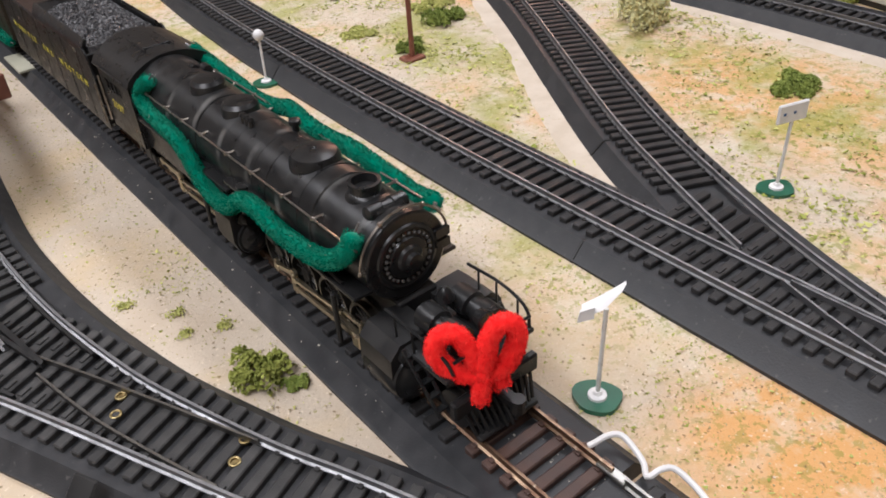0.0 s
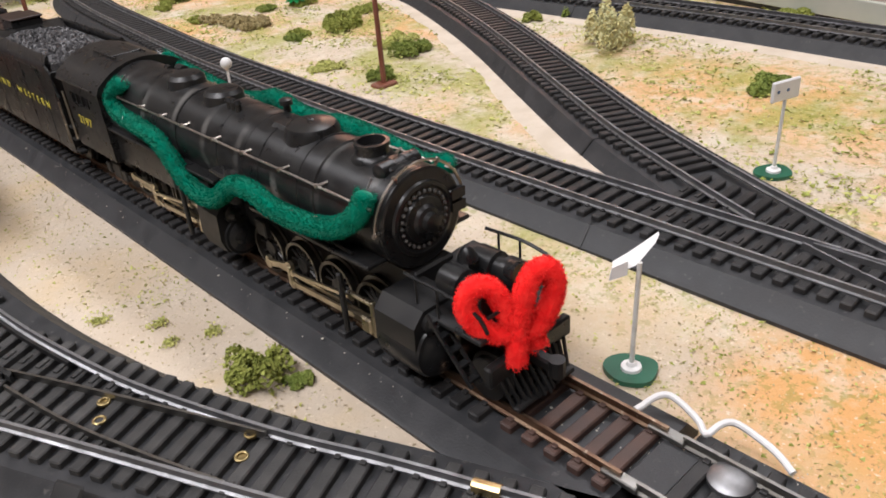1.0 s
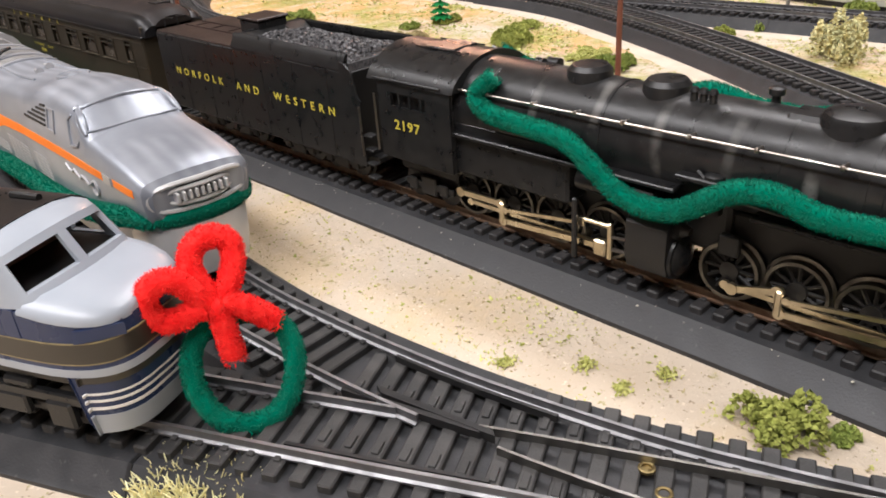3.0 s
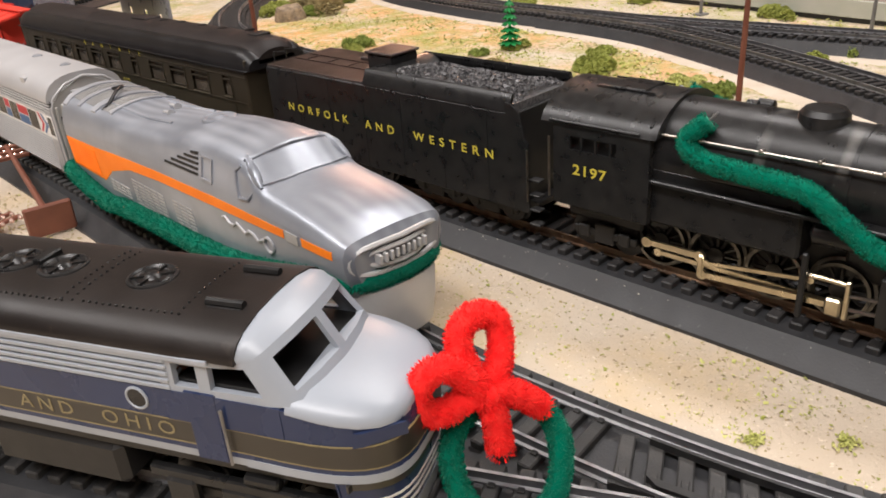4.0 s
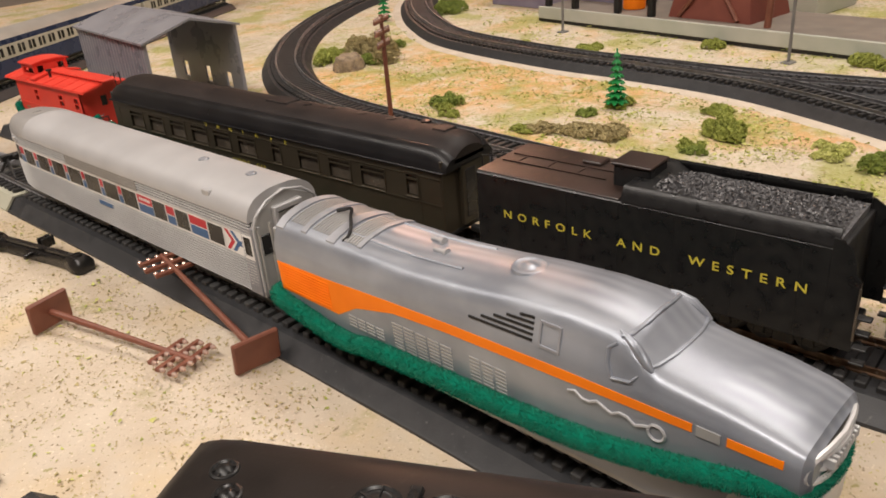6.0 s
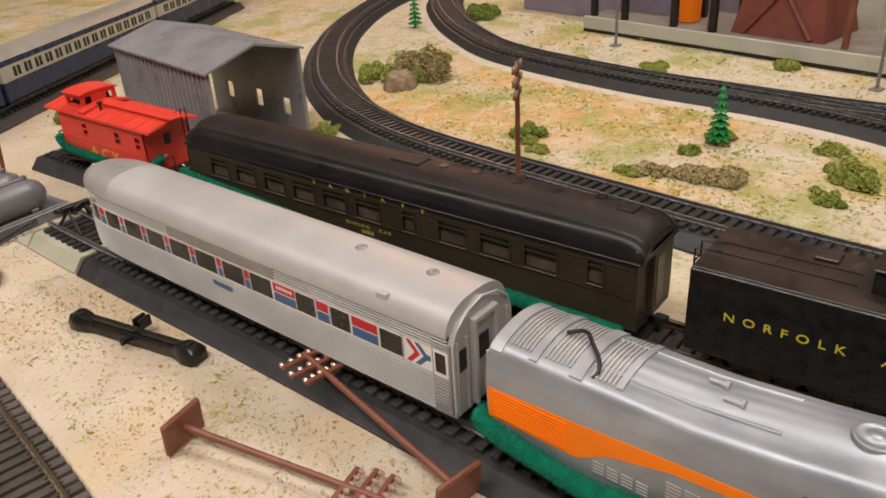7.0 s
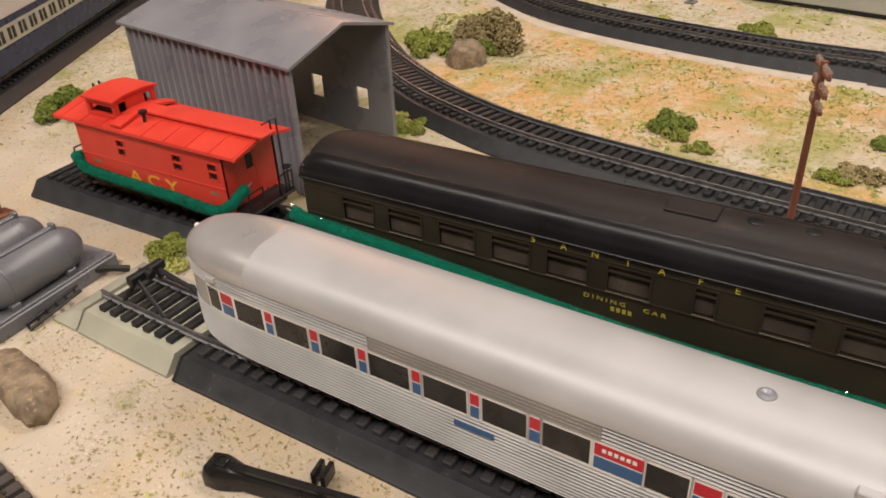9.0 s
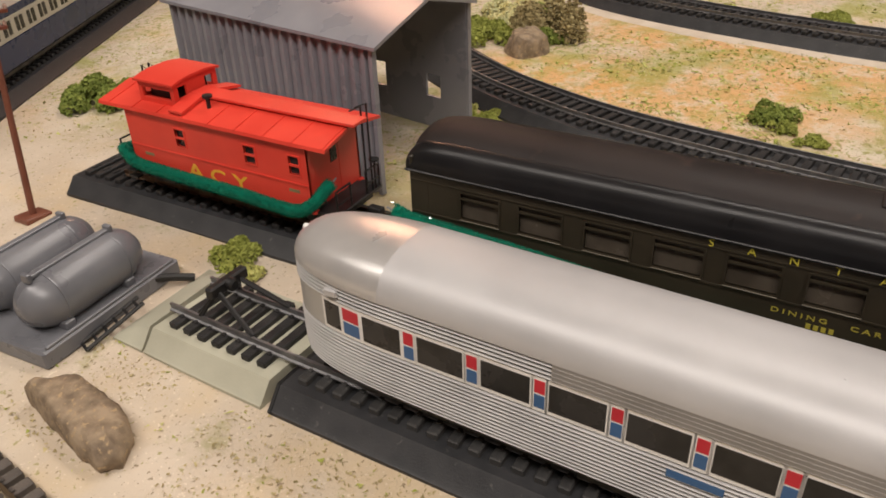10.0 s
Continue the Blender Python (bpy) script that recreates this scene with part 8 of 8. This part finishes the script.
def toy_tree(x, y, h, label):
    root = thing("toy_tree", x, y, 0, 0, label, "tree")
    part("trunk", Form().tube([(0, 0, -0.5), (0, 0, h * 0.96)], [1.6, 0.5], 8), TREE_GREEN, root)
    crown = Form()
    for k in range(8):
        z = h * (0.12 + 0.105 * k)
        r = 8.0 * (1 - k / 8.8) + 1
        for j in range(9):
            a = 6.28319 * (j + 0.5 * (k % 2)) / 9
            d = Vector((math.cos(a), math.sin(a), 0))
            t = Vector((-d.y, d.x, 0))
            crown.add([d * 0.6 + Vector((0, 0, z + h * 0.05)), d * r * 0.6 + t * r * 0.28 + Vector((0, 0, z + 0.6)), d * r + Vector((0, 0, z - h * 0.03)), d * r * 0.6 - t * r * 0.28 + Vector((0, 0, z + 0.6)), d * r * 0.55 + Vector((0, 0, z - 1.6))], [(0, 1, 2), (0, 2, 3), (0, 3, 4), (0, 4, 1), (1, 4, 2), (2, 4, 3)])
    part("crown", crown, TREE_GREEN, root, "tiered bright green plastic needles", 15)


toy_tree(325.5, 532.5, 42, "bright green plastic toy fir tree")
toy_tree(520, 935, 46, "bright green plastic toy fir tree by the back track")

# scattered turf: each zone is (x0, x1, y0, y1, how many, size)
TRACK_LINES = [[(x, y) for x, y in ln] for ln in (A_LINE, LEG_F, SAND_TRACK, LEG_B, D_LINE, E_LINE, G_LINE, I_LINE)]


def flecks():
    """Specks of dried pale paint dropped on the roadbed and the ties."""
    rng = random.Random(91)
    form = Form()
    for k in range(120):
        if k > 95:
            x, y, z = rng.gauss(108, 4), rng.gauss(46, 3), BED_TOP
        elif k < 40:
            x, y, z = rng.uniform(71, 76.2), rng.uniform(110, 420), BED_TOP
        else:
            x, y, z = rng.uniform(84.5, 101), rng.uniform(44, 104), BED_TOP
        r = 0.13 + 0.3 * rng.random() ** 4
        form.prism([(x + r * math.cos(a) * rng.uniform(0.7, 1.3), y + r * math.sin(a) * rng.uniform(0.7, 1.3)) for a in [1.0472 * j for j in range(6)]], "z", z - 0.1, z + 0.06)
    tagged(solid("paint_flecks", form, CREAM, "pale dried paint specks on the track roadbed", "paint specks", kind="stuff"), kind="stuff")


flecks()


def off_track(x, y, gap=24.5):
    for ln in TRACK_LINES:
        for (a, b), (c, d) in zip(ln, ln[1:]):
            dx, dy = c - a, d - b
            t = max(0.0, min(1.0, ((x - a) * dx + (y - b) * dy) / (dx * dx + dy * dy)))
            if (x - a - t * dx) ** 2 + (y - b - t * dy) ** 2 < gap * gap:
                return False
    return True


def turf(name, zones, mat, label, seed, dense=0.0):
    rng = random.Random(seed)
    form = Form()
    for x0, x1, y0, y1, count, size in zones:
        for _ in range(count):
            x, y = rng.uniform(x0, x1), rng.uniform(y0, y1)
            if noise.noise(Vector((x * 0.022, y * 0.022, seed))) + 0.5 * noise.noise(Vector((x * 0.09, y * 0.09, seed))) < dense or not off_track(x, y, 26.0 if x > 200 else 23.5):
                continue
            r = size * rng.uniform(0.35, 1.0) ** 1.5
            p = [Vector((x + r * rng.uniform(-1, 1), y + r * rng.uniform(-1, 1), rng.uniform(-0.3, r * 0.75))) for _ in range(4)]
            form.add(p, [(0, 1, 2), (0, 2, 3), (0, 3, 1), (1, 3, 2)])
    tagged(solid(name, form, mat, label, "turf", kind="stuff", sharp=5), kind="stuff")


turf("green_turf", [(205, 400, -40, 800, 15000, 1.9), (115, 170, -40, 420, 3600, 1.0), (440, 620, 100, 900, 3500, 2.6), (20, 72, 140, 700, 1400, 0.95), (-120, 10, 440, 900, 1500, 1.2), (100, 240, 780, 1050, 1200, 1.7)], FOAM[0], "scattered olive green turf crumbs", 21, 0.08)
turf("yellow_turf", [(205, 400, -40, 800, 12000, 1.9), (115, 170, -40, 420, 2600, 1.0), (440, 620, 100, 900, 2500, 2.6), (20, 72, 140, 700, 1800, 1.0), (36, 68, 175, 250, 700, 0.8), (-120, 10, 440, 900, 1600, 1.5), (100, 240, 780, 1050, 1500, 1.7)], FOAM[1], "scattered yellow-green turf crumbs", 22, 0.0)
turf("brown_grit", [(205, 400, -40, 800, 5000, 1.2), (115, 170, -40, 420, 4200, 0.75), (20, 72, 140, 700, 3000, 0.7), (-120, 10, 440, 900, 14000, 0.95), (100, 240, 780, 1050, 2200, 1.1)], FOAM[4], "scattered brown grit", 23, -0.2)
for x, y in ((48.6, 200), (51, 212), (60, 195), (39, 228)):
    f = Form()
    rng = random.Random(int(x * 7 + y))
    for _ in range(90):
        clump(f, (rng.gauss(0, 1.35), rng.gauss(0, 1.2), abs(rng.gauss(0, 0.45))), 0.5, rng)
    solid("turf_tuft", f, FOAM[1], "small yellow-green turf tuft", "turf", at=(x, y, 0), sharp=8)


# ---- blue and cream coaches in the corner ----
def corner_coach(s):
    d = Vector((0.8894, 0.4571, 0))
    p = Vector((101, 1031, 0)) + d * s
    root = thing("blue_cream_coach", p.x, p.y, RAIL_TOP, -62.8, "navy and cream streamlined model coach", "railway car", "coaches in the corner")
    L = 245
    part("lower_body", Form().box(-16, 0, 4, 16, L, 19, 0.6), NAVY, root)
    part("window_band", Form().box(-16.05, 0.4, 19, 16.05, L - 0.4, 31, 0.2), CREAM, root, "cream window band")
    part("upper_body", Form().box(-16, 0, 31, 16, L, 36, 0.5), NAVY, root)
    pts = [(-16, 35.6)] + arc(0, 20.5, 22, 136.7, 43.3, 12) + [(16, 35.6)]
    part("roof", Form().prism(pts, "y", 0.5, L - 0.5), COACH_TAN, root, "pale tan-grey roof", 40)
    for k in range(16):
        for sd in (-1, 1):
            for e in (0, 5.2):
                part("window", Form().box(min(sd * 15.6, sd * 16.25), 14 + k * 14 + e, 21.4, max(sd * 15.6, sd * 16.25), 17.6 + k * 14 + e, 29), GLASS_DARK, root)
    for e in (30, L - 30):
        truck(root, e, 26, 4.8)
    part("underframe", Form().box(-12, 4, 1.5, 12, L - 4, 4.5, 0.4), BLACK_DULL, root)


COACH_TAN = material("tan_grey_coach_roof", (0.26, 0.24, 0.21), (0.32, 0.295, 0.26), 40, (0.4, 0.55), bump=0.03, bump_scale=900)
corner_coach(-238)
corner_coach(12)
corner_coach(262)


# ---- things at the back of the layout ----
def back_things():
    a = -10.9
    root = thing("loading_platform", 502, 380, 0, a, "long grey platform with a pale front board", "platform")
    part("front_board", Form().box(0, -320, 3, 3, 388, 15, 0.4), PALE_BOARD, root, "pale grey front board")
    part("black_foot", Form().box(0.6, -320, -1, 4, 388, 3.2), BLACK_DULL, root)
    part("deck", Form().box(3, -320, 10, 90, 388, 14.2, 0.3), PLATFORM_TOP, root, "grey-brown deck")
    for y0 in (250, 290, 345, 382):
        for x0 in (10, 60):
            solid("black_post", Form().box(-3, -3, 13, 3, 3, 80, 0.5), BLACK_DULL, "black post standing on the platform", "post", "platform posts").matrix_world = pose(0.502, 0.38, 0, 0, 0, a) @ pose(x0 * 0.001, y0 * 0.001, 0.001)
    for y0 in (95, 330, -40):
        m = pose(0.47, 0.38, 0, 0, 0, a) @ pose(0, y0 * 0.001, -0.001)
        solid("thin_grey_pole", Form().tube([(0, 0, 0), (0, 0, 70)], 1.3, 8).box(-5, -4, 0, 5, 4, 2, 0.4), GREY_POLE, "thin grey plastic pole on a small base", "pole", "thin grey poles").matrix_world = m
    tw = thing("brown_tower", 588, 562, 14, a, "dark red-brown tapering model tower with braced legs", "tower")
    part("body", Form().loft([[(-32, -42, 0), (32, -42, 0), (32, 42, 0), (-32, 42, 0)], [(-20, -28, 70), (20, -28, 70), (20, 28, 70), (-20, 28, 70)]]), TOWER_RED, tw)
    for s in (-1, 1):
        part("stair", Form().tube([(-33, s * 30, 2), (-24, -s * 20, 66)], 2, 6), BROWN, tw)
        part("leg", Form().tube([(-36, s * 60, 0), (-30, s * 60, 70)], 3, 8), BROWN, tw)
    oc = solid("orange_drum", Form().lathe((0, 0, 0), (0, 0, 1), [(0, 10), (1, 11), (34, 11), (36, 9)], 20), ORANGE, "bright orange plastic drum", "drum")
    oc.matrix_world = pose(0.595, 0.66, 0.014)
    for x, y, sx, sy, h, m in ((700, 330, 60, 90, 60, PURPLE), (690, 760, 60, 110, 55, PURPLE), (720, 560, 40, 60, 48, PALE_BOARD), (640, 250, 30, 60, 40, TOWER_RED)):
        solid("model_building", Form().box(-sx, -sy, 0, sx, sy, h, 1).prism([(-sx - 3, h), (0, h + 18), (sx + 3, h)], "y", -sy - 3, sy + 3), m, "plain model building at the back of the layout", "building", "back buildings", at=(x, y, -0.5), rz=a)


PALE_BOARD = material("pale_grey_green_board", (0.42, 0.43, 0.37), (0.48, 0.48, 0.42), 40, (0.5, 0.65))
PLATFORM_TOP = material("grey_brown_deck", (0.17, 0.14, 0.115), (0.22, 0.185, 0.15), 60, (0.6, 0.75))
GREY_POLE = material("grey_plastic_pole", (0.16, 0.155, 0.15), (0.2, 0.19, 0.185), 90, (0.4, 0.5))
TOWER_RED = material("dark_red_brown_plastic", (0.17, 0.045, 0.03), (0.21, 0.06, 0.04), 60, (0.45, 0.6))
PURPLE = material("grey_violet_plastic", (0.20, 0.17, 0.24), (0.25, 0.22, 0.29), 40, (0.5, 0.65))
back_things()
